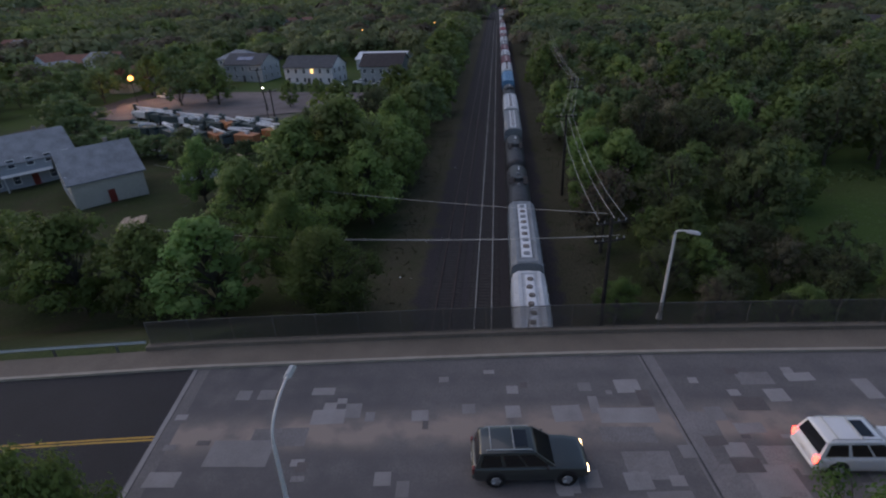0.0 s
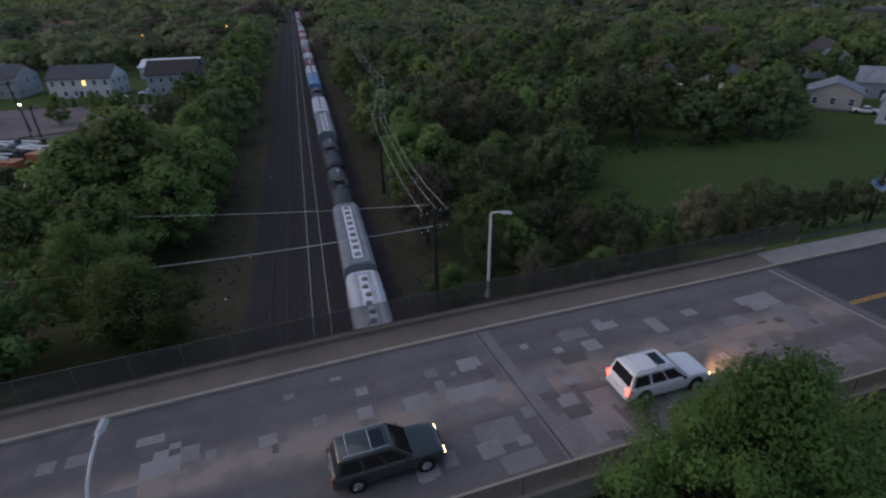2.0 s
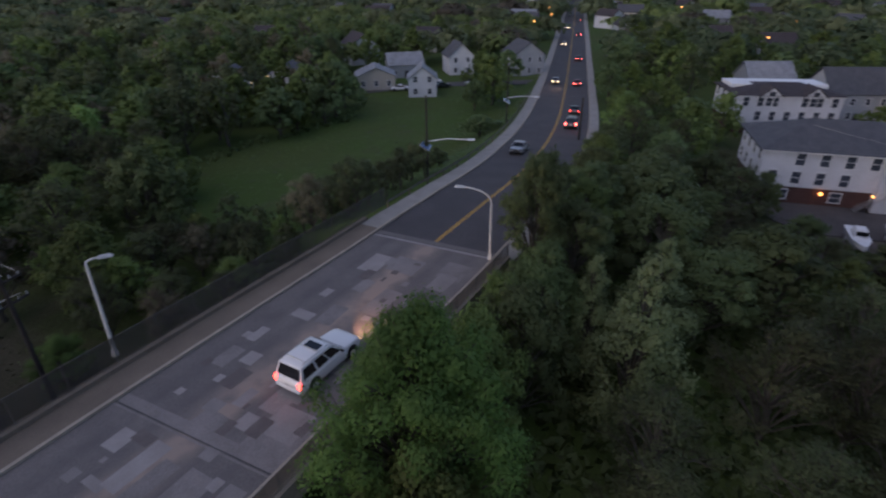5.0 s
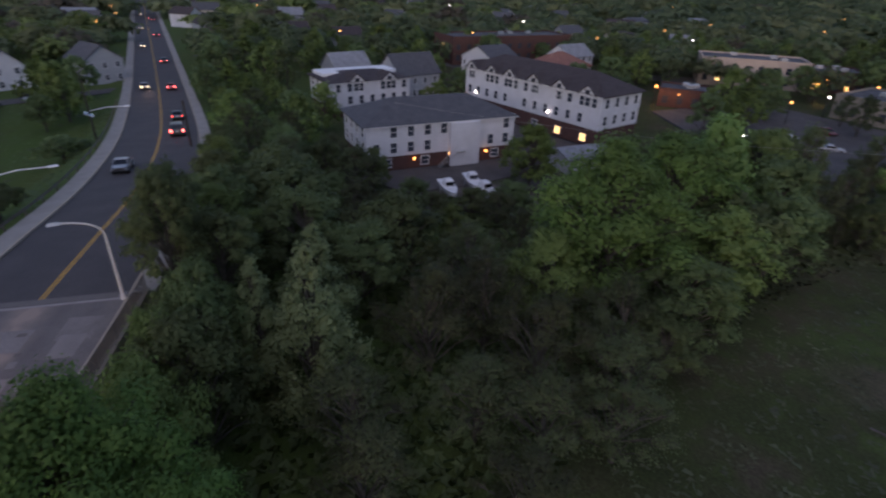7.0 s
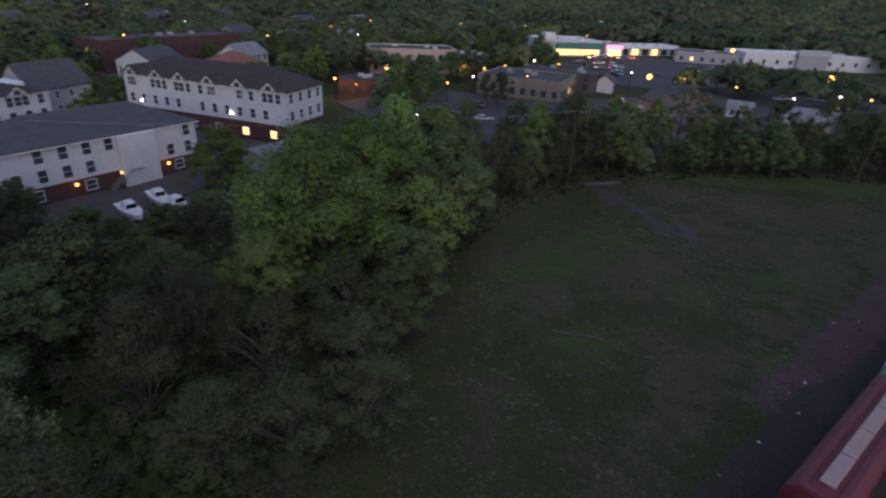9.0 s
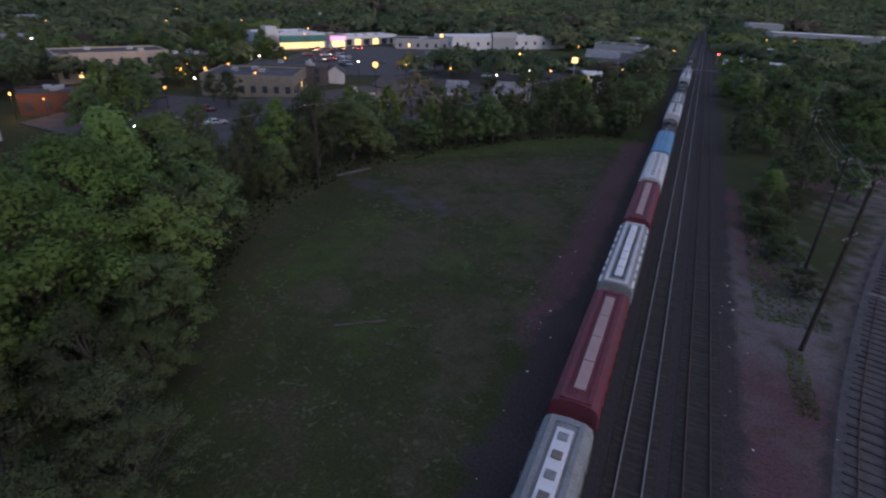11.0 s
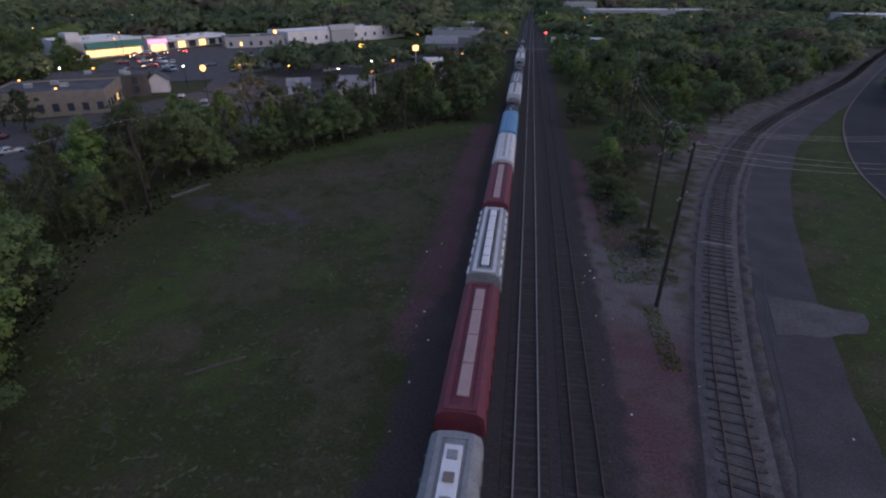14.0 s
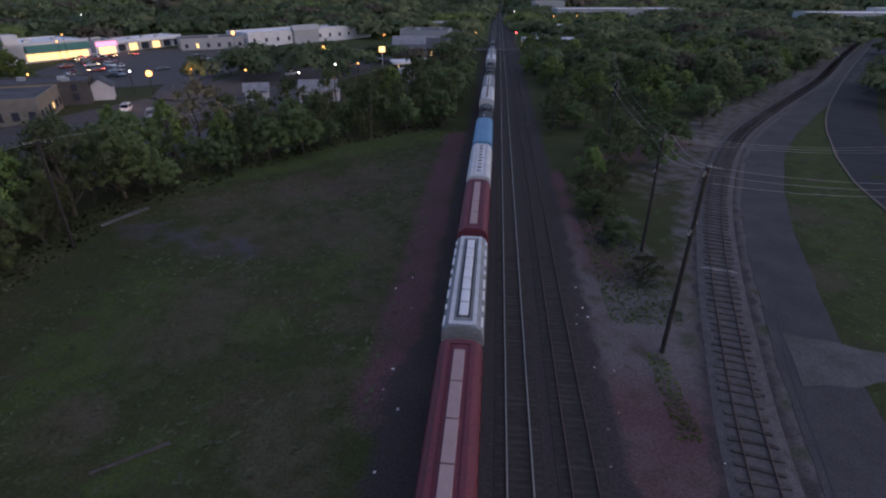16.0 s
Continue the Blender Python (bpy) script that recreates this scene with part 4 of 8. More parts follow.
# ---- the railway ----
def rail_section(x, z):
    return [(x - 0.07, z - 0.16), (x + 0.07, z - 0.16), (x + 0.065, z - 0.135), (x + 0.015, z - 0.12), (x + 0.015, z - 0.045), (x + 0.036, z - 0.035), (x + 0.036, z), (x - 0.036, z), (x - 0.036, z - 0.035), (x - 0.015, z - 0.045), (x - 0.015, z - 0.12), (x - 0.065, z - 0.135)]


def build_track(x, shiny, ties_from, ties_to, label):
    tr = thing("railway_track", label, "railway track", kind="structure")
    bed = Solid().prism([(x - 2.1, -0.3), (x + 2.1, -0.3), (x + 1.5, 0.03), (x - 1.5, 0.03)], -900, 1400)
    part("ballast", bed, "ballast", tr)
    for off in (-0.755, 0.755):
        rail = part("rail", Solid().prism(rail_section(x + off, 0.2), -900, 1400), "rail_rust", tr)
        part("rail_head", Solid().box(x + off, 250, 0.2, 0.085 if shiny else 0.045, 2300, 0.006), "rail_shiny" if shiny else "rail_rust", rail)
    tie = Solid().box(0, 0, 0, 2.6, 0.23, 0.05, bevel=0.012).data("tie", M["tie_dark"])
    rng = random.Random(int(x * 10) + 50)
    rest = Solid()
    for k in range(int((ties_to - ties_from) / 0.56)):
        y = ties_from + k * 0.56
        near = -62 < y < -20 and abs(x) < 3.8
        if near:
            part("tie", tie, None, tr, at=pose(x + rng.uniform(-0.04, 0.04), y + rng.uniform(-0.03, 0.03), 0.0, 0, 0, rng.uniform(-1, 1)))
        else:
            rest.box(x, y, 0.0, 2.6, 0.23, 0.05)
    tagged(part("ties", rest, "tie_dark", tr), kind="stuff")


build_track(0.0, True, -120, 130, "main railway track with polished rails on dark ballast")
build_track(3.95, True, -60, 130, "railway track under the freight train")
build_track(-3.7, False, -120, 120, "rusty disused railway track sunk in dark cinder")


def build_siding():
    tr = thing("railway_track", "curved rusty siding with worn wooden ties on pale stone", "railway track", kind="structure")
    bed_line = siding_line
    rings = []
    for a, b, c, d in zip(shifted(bed_line, -2.5), shifted(bed_line, -1.4), shifted(bed_line, 1.4), shifted(bed_line, 2.5)):
        rings.append([(a.x, a.y, -0.3), (a.x, a.y, -0.05), (b.x, b.y, 0.07), (c.x, c.y, 0.07), (d.x, d.y, -0.05), (d.x, d.y, -0.3)])
    part("ballast", Solid().loft(rings), "pale_ballast", tr)
    for off in (-0.755, 0.755):
        inner, outer = shifted(bed_line, off - 0.036), shifted(bed_line, off + 0.036)
        part("rail", Solid().loft([[(a.x, a.y, 0.08), (a.x, a.y, 0.24), (b.x, b.y, 0.24), (b.x, b.y, 0.08)] for a, b in zip(inner, outer)]), "rail_rust", tr)
    tie = Solid().box(0, 0, 0, 2.7, 0.24, 0.1, bevel=0.02).data("tie", M["tie"])
    pale = Solid().box(0, 0, 0, 3.0, 0.24, 0.1, bevel=0.02).data("tie", M["tie_pale"])
    rng = random.Random(7)
    rest, walked, k = Solid(), 0.0, 0
    for p, q in zip(bed_line, bed_line[1:]):
        walked += (q - p).length
        while walked > 0.52:
            walked -= 0.52
            turn = math.degrees(math.atan2(q.y - p.y, q.x - p.x)) - 90
            k += 1
            if q.y > -110:
                mark = any(abs(q.y - y) < 0.35 for y in (-38.9, -56.7, -60.5))
                part("tie", pale if mark else tie, None, tr, at=pose(q.x + rng.uniform(-0.2, 0.2), q.y, 0.06 + 0.02 * rng.random(), 0, 0, turn + rng.uniform(-5, 5)))
            else:
                rest.box(q.x, q.y, 0.05, 2.7, 0.24, 0.1, turn)
    tagged(part("ties", rest, "tie", tr), kind="stuff")


build_siding()


# ---- the freight train ----
def bogie(parent, y):
    b = Solid()
    for s in (-1, 1):
        b.box(s * 1.02, 0, 0.42, 0.16, 2.3, 0.34, bevel=0.04)
        b.box(s * 1.02, 0, 0.3, 0.2, 0.7, 0.16)
    b.box(0, 0, 0.55, 2.2, 0.4, 0.3)
    ob = part("bogie", b, "bogie", parent, at=pose(0, y, 0))
    for dy in (-0.86, 0.86):
        w = Solid()
        for s in (-1, 1):
            w.tube((s * 0.68, dy, 0.42), (s * 0.82, dy, 0.42), 0.42, n=16)
        w.tube((-0.7, dy, 0.42), (0.7, dy, 0.42), 0.08, n=8)
        part("wheelset", w, "bogie", ob)


def car_ends(parent, half, mat):
    s = Solid()
    for e in (-1, 1):
        s.box(0, e * (half + 0.55), 0.85, 0.28, 1.1, 0.26, bevel=0.03)
        s.box(0, e * (half + 0.05), 1.0, 2.7, 0.5, 0.12)
    part("underframe", s.box(0, 0, 0.92, 0.7, half * 2, 0.28), "bogie", parent)
    for e in (-1, 1):
        ladder = Solid()
        for x in (-1.2, -0.75):
            ladder.tube((x * e, e * (half + 0.04), 1.1), (x * e, e * (half + 0.04), 4.2), 0.02, n=5)
        for k in range(7):
            ladder.tube((-1.2 * e, e * (half + 0.05), 1.3 + 0.42 * k), (-0.75 * e, e * (half + 0.05), 1.3 + 0.42 * k), 0.016, n=5)
        part("ladder", ladder, mat, parent)


def hopper_car(label, colour, style, length=14.6):
    """A covered hopper with sloping end sheets, discharge bays, a roof walk and hatches."""
    car = thing("hopper_car", label, "freight car", "freight cars of the train")
    half = length / 2
    profile = [(-1.36, 1.75), (-1.46, 2.0), (-1.49, 3.0), (-1.46, 3.9), (-1.32, 4.35), (-0.95, 4.58), (0, 4.68), (0.95, 4.58), (1.32, 4.35), (1.46, 3.9), (1.49, 3.0), (1.46, 2.0), (1.36, 1.75)]
    rings = []
    for y, low in ((-half, 3.1), (-half + 0.02, 3.05), (-half + 2.1, 1.75), (half - 2.1, 1.75), (half - 0.02, 3.05), (half, 3.1)):
        k = 0.97 if abs(y) == half else 1.0
        rings.append([(x * k, y, max(z, low)) for x, z in profile])
    body = part("body", Solid().loft(rings), colour, car)
    ribs = Solid()
    for k in range(9):
        y = -half + 1.2 + k * (length - 2.4) / 8
        for s in (-1, 1):
            ribs.box(s * 1.5, y, 2.2, 0.07, 0.1, 1.75)
    tagged(part("side_ribs", ribs, colour, body), kind="stuff")
    for k in range(3):
        y = (k - 1) * 3.4
        bay = Solid().box(0, 0, 0, 1.1, 1.2, 1.35, top=(2.2, 2.4))
        part("hopper_bay", bay, colour, car, at=pose(0, y, 0.55))
    for e in (-1, 1):
        posts = Solid()
        for x in (-1.25, 1.25):
            posts.tube((x, e * (half - 0.1), 1.1), (x, e * (half - 0.1), 3.2), 0.05, n=6)
        part("end_post", posts.box(0, e * (half - 0.35), 1.05, 2.6, 0.7, 0.06), colour, car)
    # the roof: a raised strip, hatches and walkways
    if style == "round":
        part("roof_strip", Solid().box(0, 0, 4.66, 0.72, length - 1.6, 0.06, bevel=0.02), "hatch_white", car, "white roof strip")
        for k in range(10):
            y = -half + 1.6 + k * (length - 3.2) / 9
            part("hatch", Solid().tube((0, 0, 0), (0, 0, 0.14), 0.27, 0.24, n=12), "hatch_grime", car, "grimy round hatch", at=pose(0.06 if k % 2 else -0.06, y, 4.71))
    elif style == "square":
        part("roof_strip", Solid().box(0, 0, 4.66, 0.95, length - 2.0, 0.07, bevel=0.02), "hatch_white", car, "white roof strip")
        for k in range(9):
            y = -half + 1.7 + k * (length - 3.4) / 8
            part("hatch", Solid().box(0, 0, 0, 0.55, 0.6, 0.1, bevel=0.03), "hatch_grime" if k % 2 else "hopper_grey", car, "grimy square hatch", at=pose(0, y, 4.72))
    elif style == "long":
        part("roof_strip", Solid().box(0, 0, 4.64, 0.95, length - 2.2, 0.05), "trim_dark", car, "dark gasket frame round the hatches")
        for k in range(7):
            y = -half + 2.0 + k * (length - 4.0) / 6
            part("hatch", Solid().box(0, 0, 0, 0.66, (length - 4.0) / 6 - 0.14, 0.16, bevel=0.06), "hatch_white", car, "long white hatch cover", at=pose(0, y, 4.7))
    elif style == "trough":
        for k in range(4):
            n = (length - 2.4) / 4
            part("hatch", Solid().box(0, 0, 0, 0.72, n - 0.1, 0.12, bevel=0.03), "trough_pink", car, "faded pink trough hatch", at=pose(0, -half + 1.2 + n * (k + 0.5), 4.66))
    elif style == "plain":
        ribs = Solid()
        for k in range(14):
            ribs.box(0, -half + 0.7 + k * (length - 1.4) / 13, 4.45, 2.3, 0.07, 0.24, top=(0.35, 1))
        part("roof_ribs", ribs, colour, car)
    if style == "long":
        for s in (-1, 1):
            for k in range(8):
                part("edge_plate", Solid().box(s * 1.33, -half + 1.0 + k * (length - 2.0) / 7, 4.26, 0.2, 1.25 if k % 3 else 0.7, 0.12, bevel=0.03), "hatch_white", car, "worn white edge plate")
    walks = Solid()
    for x in (-0.82, 0.82):
        walks.box(x, 0, 4.68, 0.3, length - 0.6, 0.04)
    for e in (-1, 1):
        walks.box(0, e * (half - 0.35), 4.66, 1.9, 0.4, 0.05)
    if style != "plain":
        part("roof_walk", walks, colour if style != "long" else "hopper_white", car)
    car_ends(car, half, colour)
    for y in (-half + 1.9, half - 1.9):
        bogie(car, y)
    return car


def box_car(label, colour, length=16.5):
    car = thing("box_car", label, "freight car", "freight cars of the train")
    half = length / 2
    profile = [(-1.45, 1.1), (-1.48, 4.1), (-1.3, 4.4), (0, 4.62), (1.3, 4.4), (1.48, 4.1), (1.45, 1.1)]
    body = part("body", Solid().loft([[(x, y, z) for x, z in profile] for y in (-half, half)]), colour, car)
    ribs = Solid()
    for k in range(19):
        y = -half + 0.4 + k * (length - 0.8) / 18
        for s in (-1, 1):
            ribs.box(s * 1.5, y, 1.2, 0.08, 0.14, 2.8)
        ribs.box(0, y, 4.38, 2.5, 0.1, 0.27, top=(0.2, 1))
    tagged(part("ribs", ribs, colour, body), kind="stuff")
    for s in (-1, 1):
        part("door", Solid().box(s * 1.53, 0, 1.15, 0.08, 3.0, 2.9, bevel=0.02), colour, car)
    part("roof_walk", Solid().box(0, 0, 4.64, 0.5, length - 0.5, 0.05), colour, car, "paler roof seam")
    car_ends(car, half, colour)
    for y in (-half + 2.0, half - 2.0):
        bogie(car, y)
    return car


def tank_car(label, length=14.2):
    car = thing("tank_car", label, "freight car", "freight cars of the train")
    half = length / 2
    tank = Solid()
    rings = []
    for y, r in ((-half, 0.5), (-half + 0.12, 0.95), (-half + 0.4, 1.3), (-half + 0.75, 1.42), (half - 0.75, 1.42), (half - 0.4, 1.3), (half - 0.12, 0.95), (half, 0.5)):
        rings.append([(r * math.cos(2 * math.pi * i / 24), y, 2.75 + r * math.sin(2 * math.pi * i / 24)) for i in range(24)])
    tank.loft(rings).smooth = True
    body = part("tank", tank, "tank_black", car)
    part("dome", Solid().tube((0, 0, 4.1), (0, 0, 4.62), 0.62, 0.58, 16), "tank_black", car)
    platform = Solid()
    for s in (-1, 1):
        platform.box(s * 0.85, 0, 4.12, 0.5, 2.8, 0.05)
        for y in (-1.3, 0, 1.3):
            platform.tube((s * 1.1, y, 4.15), (s * 1.1, y, 4.85), 0.02, n=5)
        platform.tube((s * 1.1, -1.3, 4.85), (s * 1.1, 1.3, 4.85), 0.02, n=5)
    part("platform", platform, "bogie", car)
    for y in (-1.9, 2.2):
        part("valve", Solid().tube((0, y, 4.1), (0, y, 4.4), 0.2, 0.16, 10), "hopper_grey", car)
    part("placard", Solid().box(0.2, half - 2.3, 4.16, 0.16, 1.3, 0.02), "hatch_white", body, "white stripe on the tank's crown")
    car_ends(car, half, "tank_black")
    for y in (-half + 1.6, half - 1.6):
        bogie(car, y)
    return car


def locomotive(label):
    loco = thing("locomotive", label, "locomotive", "freight cars of the train")
    part("frame", Solid().box(0, 0, 1.0, 2.9, 21.0, 0.45, bevel=0.06), "black", loco)
    part("long_hood", Solid().box(0, 2.6, 1.45, 1.75, 14.4, 2.75, bevel=0.12), "tank_black", loco)
    part("cab", Solid().box(0, -6.2, 1.45, 2.95, 3.0, 3.1, top=(0.88, 0.96), bevel=0.12), "tank_black", loco)
    part("short_hood", Solid().box(0, -8.7, 1.45, 1.9, 2.0, 1.7, bevel=0.15), "tank_black", loco)
    for y in (3.6, 5.6, 7.6):
        part("fan", Solid().tube((0, y, 4.18), (0, y, 4.34), 0.62, 0.6, 16), "hopper_grey", loco)
    part("exhaust", Solid().box(0, 0.2, 4.2, 0.6, 1.0, 0.25), "black", loco)
    part("windscreen", Solid().box(0, -7.74, 3.3, 2.3, 0.06, 0.75), "pane", loco)
    rails = Solid()
    for s in (-1, 1):
        rails.bent([(s * 1.42, -9.8, 2.4), (s * 1.42, 10.2, 2.4)], 0.025, 5)
        for k in range(12):
            rails.tube((s * 1.42, -9.6 + k * 1.8, 1.4), (s * 1.42, -9.6 + k * 1.8, 2.4), 0.02, n=5)
    part("handrail", rails, "galv", loco)
    for s in (-1, 1):
        part("ditch_light", Solid().tube((s * 0.9, -10.45, 1.75), (s * 0.9, -10.6, 1.75), 0.13, n=10), "head", loco)
    for y in (-7.0, 7.0):
        bogie(loco, y)
    return loco


def build_train():
    white = hopper_car("dusty white covered hopper car with round roof hatches", "hopper_white", "round")
    grey = hopper_car("dirty grey covered hopper car with white roof strip", "hopper_grey", "square")
    red = hopper_car("oxide red covered hopper car with pink trough hatches", "hopper_red", "trough")
    seven = hopper_car("pale grey hopper car with long white hatch covers", "hopper_grey", "long")
    plain = hopper_car("frosted white hopper car with a bright worn roof", "hopper_white", "square")
    blue = hopper_car("sky blue covered hopper car with a plain ribbed roof", "hopper_blue", "plain", 15.6)
    tank = tank_car("sooty black tank car with a domed manway")
    boxy = box_car("bright red boxcar with a ribbed roof", "box_red")
    pitch = {white: 16.0, grey: 16.0, red: 16.0, seven: 16.2, plain: 15.8, blue: 17.3, tank: 15.6, boxy: 18.2}
    first = set()

    def place(kind, y):
        m = pose(3.95, y, 0.2)
        if kind not in first:
            first.add(kind)
            kind.matrix_basis = m
        else:
            copy_thing(kind, m)

    # south of the bridge, from the near end towards the head of the train
    y = -24.6
    for kind in (red, seven, red, plain, blue, tank, white, grey, tank, tank, white, grey):
        place(kind, y - pitch[kind] / 2)
        y -= pitch[kind]
    locomotive("dark diesel locomotive at the head of the freight train").matrix_basis = pose(3.95, y - 11.5, 0.2)
    copy_thing(bpy.data.objects["locomotive"], pose(3.95, y - 34, 0.2))
    y = -24.6
    for kind in (grey, boxy, white):
        place(kind, y + pitch[kind] / 2)
        y += pitch[kind]
    # north of the bridge, from the near end back along the train
    y = 27.4
    for kind in (white, grey, tank, tank, grey, plain, tank, blue, white, red, seven, red, grey, white, red, plain, boxy, white, grey, red, white, white, tank, grey, white, red, plain, white):
        place(kind, y + pitch[kind] / 2)
        y += pitch[kind]


build_train()


# ---- vehicles ----
def wheel(parent, x, y, r=0.38, w=0.26):
    tyre = Solid().tube((-w / 2, 0, 0), (w / 2, 0, 0), r, n=18)
    hub = part("wheel", tyre, "tyre", parent, at=pose(x, y, r))
    s = 1 if x > 0 else -1
    rim = Solid().tube((s * (w / 2 - 0.03), 0, 0), (s * (w / 2 + 0.015), 0, 0), r * 0.62, r * 0.55, 12)
    for k in range(5):
        a = 2 * math.pi * k / 5
        rim.tube((s * (w / 2 + 0.02), 0, 0), (s * (w / 2 + 0.02), r * 0.55 * math.cos(a), r * 0.55 * math.sin(a)), 0.035, n=5)
    part("rim", rim, "rim", hub)


def car(label, category, paint, at, shape="suv", lights="tail", glow_head=False, group=""):
    """A road vehicle that faces +y; its base is on the road."""
    v = thing("car", label, category, group, at=at)
    L, W, H, belt, hood = {"suv": (5.1, 2.0, 1.88, 1.12, 1.12), "sedan": (4.7, 1.8, 1.45, 0.92, 0.9), "van": (5.6, 2.0, 2.3, 1.2, 1.2)}[shape]
    h, w = L / 2, W / 2

    def ring(y, k, z0, z1):
        """A rounded cross-section of the body, from sill to sill over the top."""
        half = [(0.9, 0.0), (0.97, 0.1), (1.0, 0.34), (1.0, 0.62), (0.985, 0.84), (0.95, 0.94), (0.87, 0.985), (0.6, 1.0), (0.0, 1.012)]
        pts = [(w * k * u, y, z0 + (z1 - z0) * f) for u, f in half]
        return [(-x, yy, z) for x, yy, z in pts] + pts[-2::-1]

    nose = 0.8 if shape != "van" else 0.95
    rear = belt if shape != "sedan" else belt * 0.98
    lip = hood * nose
    body = Solid().loft([ring(-h, 0.84, 0.5, rear - 0.2), ring(-h + 0.05, 0.93, 0.4, rear - 0.06), ring(-h + 0.16, 0.98, 0.32, rear), ring(-h * 0.4, 1.0, 0.28, belt), ring(h * 0.3, 1.0, 0.28, belt), ring(h * 0.42, 1.0, 0.28, hood), ring(h * 0.65, 0.985, 0.3, hood * 0.5 + lip * 0.5 + 0.08), ring(h - 0.3, 0.955, 0.32, lip + 0.1), ring(h - 0.1, 0.9, 0.38, lip + 0.02), ring(h, 0.8, 0.46, lip - 0.12)])
    body.smooth = True
    part("body", body, paint, v)
    tail_y = {"suv": -h + 0.14, "sedan": -h * 0.62, "van": -h + 0.1}[shape]
    front_y = {"suv": h * 0.42, "sedan": h * 0.45, "van": h * 0.78}[shape]
    roof_a = {"suv": tail_y + 0.26, "sedan": tail_y + 0.75, "van": tail_y + 0.1}[shape]
    roof_b = front_y - {"suv": 0.85, "sedan": 0.85, "van": 0.8}[shape]
    z0, z1, k0, k1 = belt - 0.03, H - 0.09, 0.93, 0.79
    low = [Vector((-w * k0, tail_y, z0)), Vector((w * k0, tail_y, z0)), Vector((w * k0, front_y, z0)), Vector((-w * k0, front_y, z0))]
    high = [Vector((-w * k1, roof_a, z1)), Vector((w * k1, roof_a, z1)), Vector((w * k1, roof_b, z1)), Vector((-w * k1, roof_b, z1))]
    part("cabin", Solid().add(low + high, [(3, 2, 1, 0), (4, 5, 6, 7), (0, 1, 5, 4), (1, 2, 6, 5), (2, 3, 7, 6), (3, 0, 4, 7)]), paint, v)

    def pane(name, i, j, u0, u1, v0, v1):
        """Glass set 12 mm proud of one side of the cabin."""
        def at(u, t):
            return low[i].lerp(low[j], u).lerp(high[i].lerp(high[j], u), t)
        pts = [at(u0, v0), at(u1, v0), at(u1, v1), at(u0, v1)]
        out = (pts[1] - pts[0]).cross(pts[3] - pts[0]).normalized() * 0.012
        part(name, Solid().add([p - out for p in pts] + [p + out for p in pts], [(3, 2, 1, 0), (4, 5, 6, 7), (0, 1, 5, 4), (1, 2, 6, 5), (2, 3, 7, 6), (3, 0, 4, 7)]), "car_glass", v, "dark tinted glass")

    pane("windscreen", 2, 3, 0.05, 0.95, 0.06, 0.94)
    pane("rear_window", 0, 1, 0.07, 0.93, 0.1, 0.92)
    for i, j, flip in ((1, 2, False), (3, 0, True)):
        for u0, u1 in ((0.06, 0.34), (0.39, 0.64), (0.67, 0.93)) if not group else ((0.07, 0.46), (0.51, 0.92)):
            pane("side_window", i, j, 1 - u1 if flip else u0, 1 - u0 if flip else u1, 0.1, 0.9)
    rise = [(-1.0, 0.0), (-0.94, 0.06), (-0.7, 0.1), (0.0, 0.115), (0.7, 0.1), (0.94, 0.06), (1.0, 0.0)]
    top = Solid().loft([[(w * 0.8 * kk * u, y, H - 0.1 + f * kz) for u, f in rise] for y, kk, kz in ((roof_a - 0.06, 0.97, 0.15), (roof_a + 0.08, 1.0, 0.75), ((roof_a + roof_b) / 2, 1.0, 1.0), (roof_b - 0.15, 1.0, 0.85), (roof_b + 0.04, 0.97, 0.15))])
    top.smooth = True
    part("roof", top, paint, v)
    mid = (roof_a + roof_b) / 2
    if shape == "suv":
        rails = Solid()
        for s in (-1, 1):
            rails.bent([(s * w * 0.68, roof_a + 0.2, H - 0.04), (s * w * 0.68, roof_a + 0.25, H + 0.05), (s * w * 0.68, roof_b - 0.2, H + 0.05), (s * w * 0.68, roof_b - 0.15, H - 0.04)], 0.022, 5)
        for y in (mid - 0.75, mid + 0.25):
            rails.tube((-w * 0.66, y, H + 0.06), (w * 0.66, y, H + 0.06), 0.025, n=5)
        part("roof_rack", rails, "galv", v)
        part("sunroof", Solid().box(0, roof_b - 0.62, H - 0.03, w * 0.95, 0.6, 0.055, bevel=0.01), "car_glass", v)
    bumper = Solid().box(0, -h + 0.06, 0.42, W * 0.9, 0.18, 0.22, bevel=0.04)
    part("bumper", bumper, paint if shape != "van" else "black", v)
    part("bumper", Solid().box(0, h - 0.08, 0.4, W * 0.84, 0.18, 0.24, bevel=0.04), "black", v)
    if not group:
        part("grille", Solid().box(0, h - 0.01, 0.62, W * 0.45, 0.04, 0.2), "black", v)
        part("number_plate", Solid().box(0, -h - 0.01, 0.75, 0.32, 0.02, 0.15), "white_paint", v, "blank pale plate")
    for s in (-1, 1):
        part("tail_light", Solid().box(s * w * 0.84, -h + 0.05, 0.75, 0.2, 0.12, 0.36 if shape != "sedan" else 0.18, bevel=0.02), {"tail": "tail", "brake": "brake", "off": "car_red"}[lights], v, "lit red tail light" if lights != "off" else "")
        part("headlight", Solid().box(s * w * 0.7, h - 0.1, 0.68, 0.36, 0.16, 0.18, bevel=0.03), "head" if glow_head else "pane", v, "lit headlight" if glow_head else "")
        if group:
            for y in (-h * 0.6, h * 0.62):
                part("wheel", Solid().tube((s * (w - 0.22), y, 0.36), (s * (w + 0.02), y, 0.36), 0.36, 0.34, 14), "tyre", v)
            continue
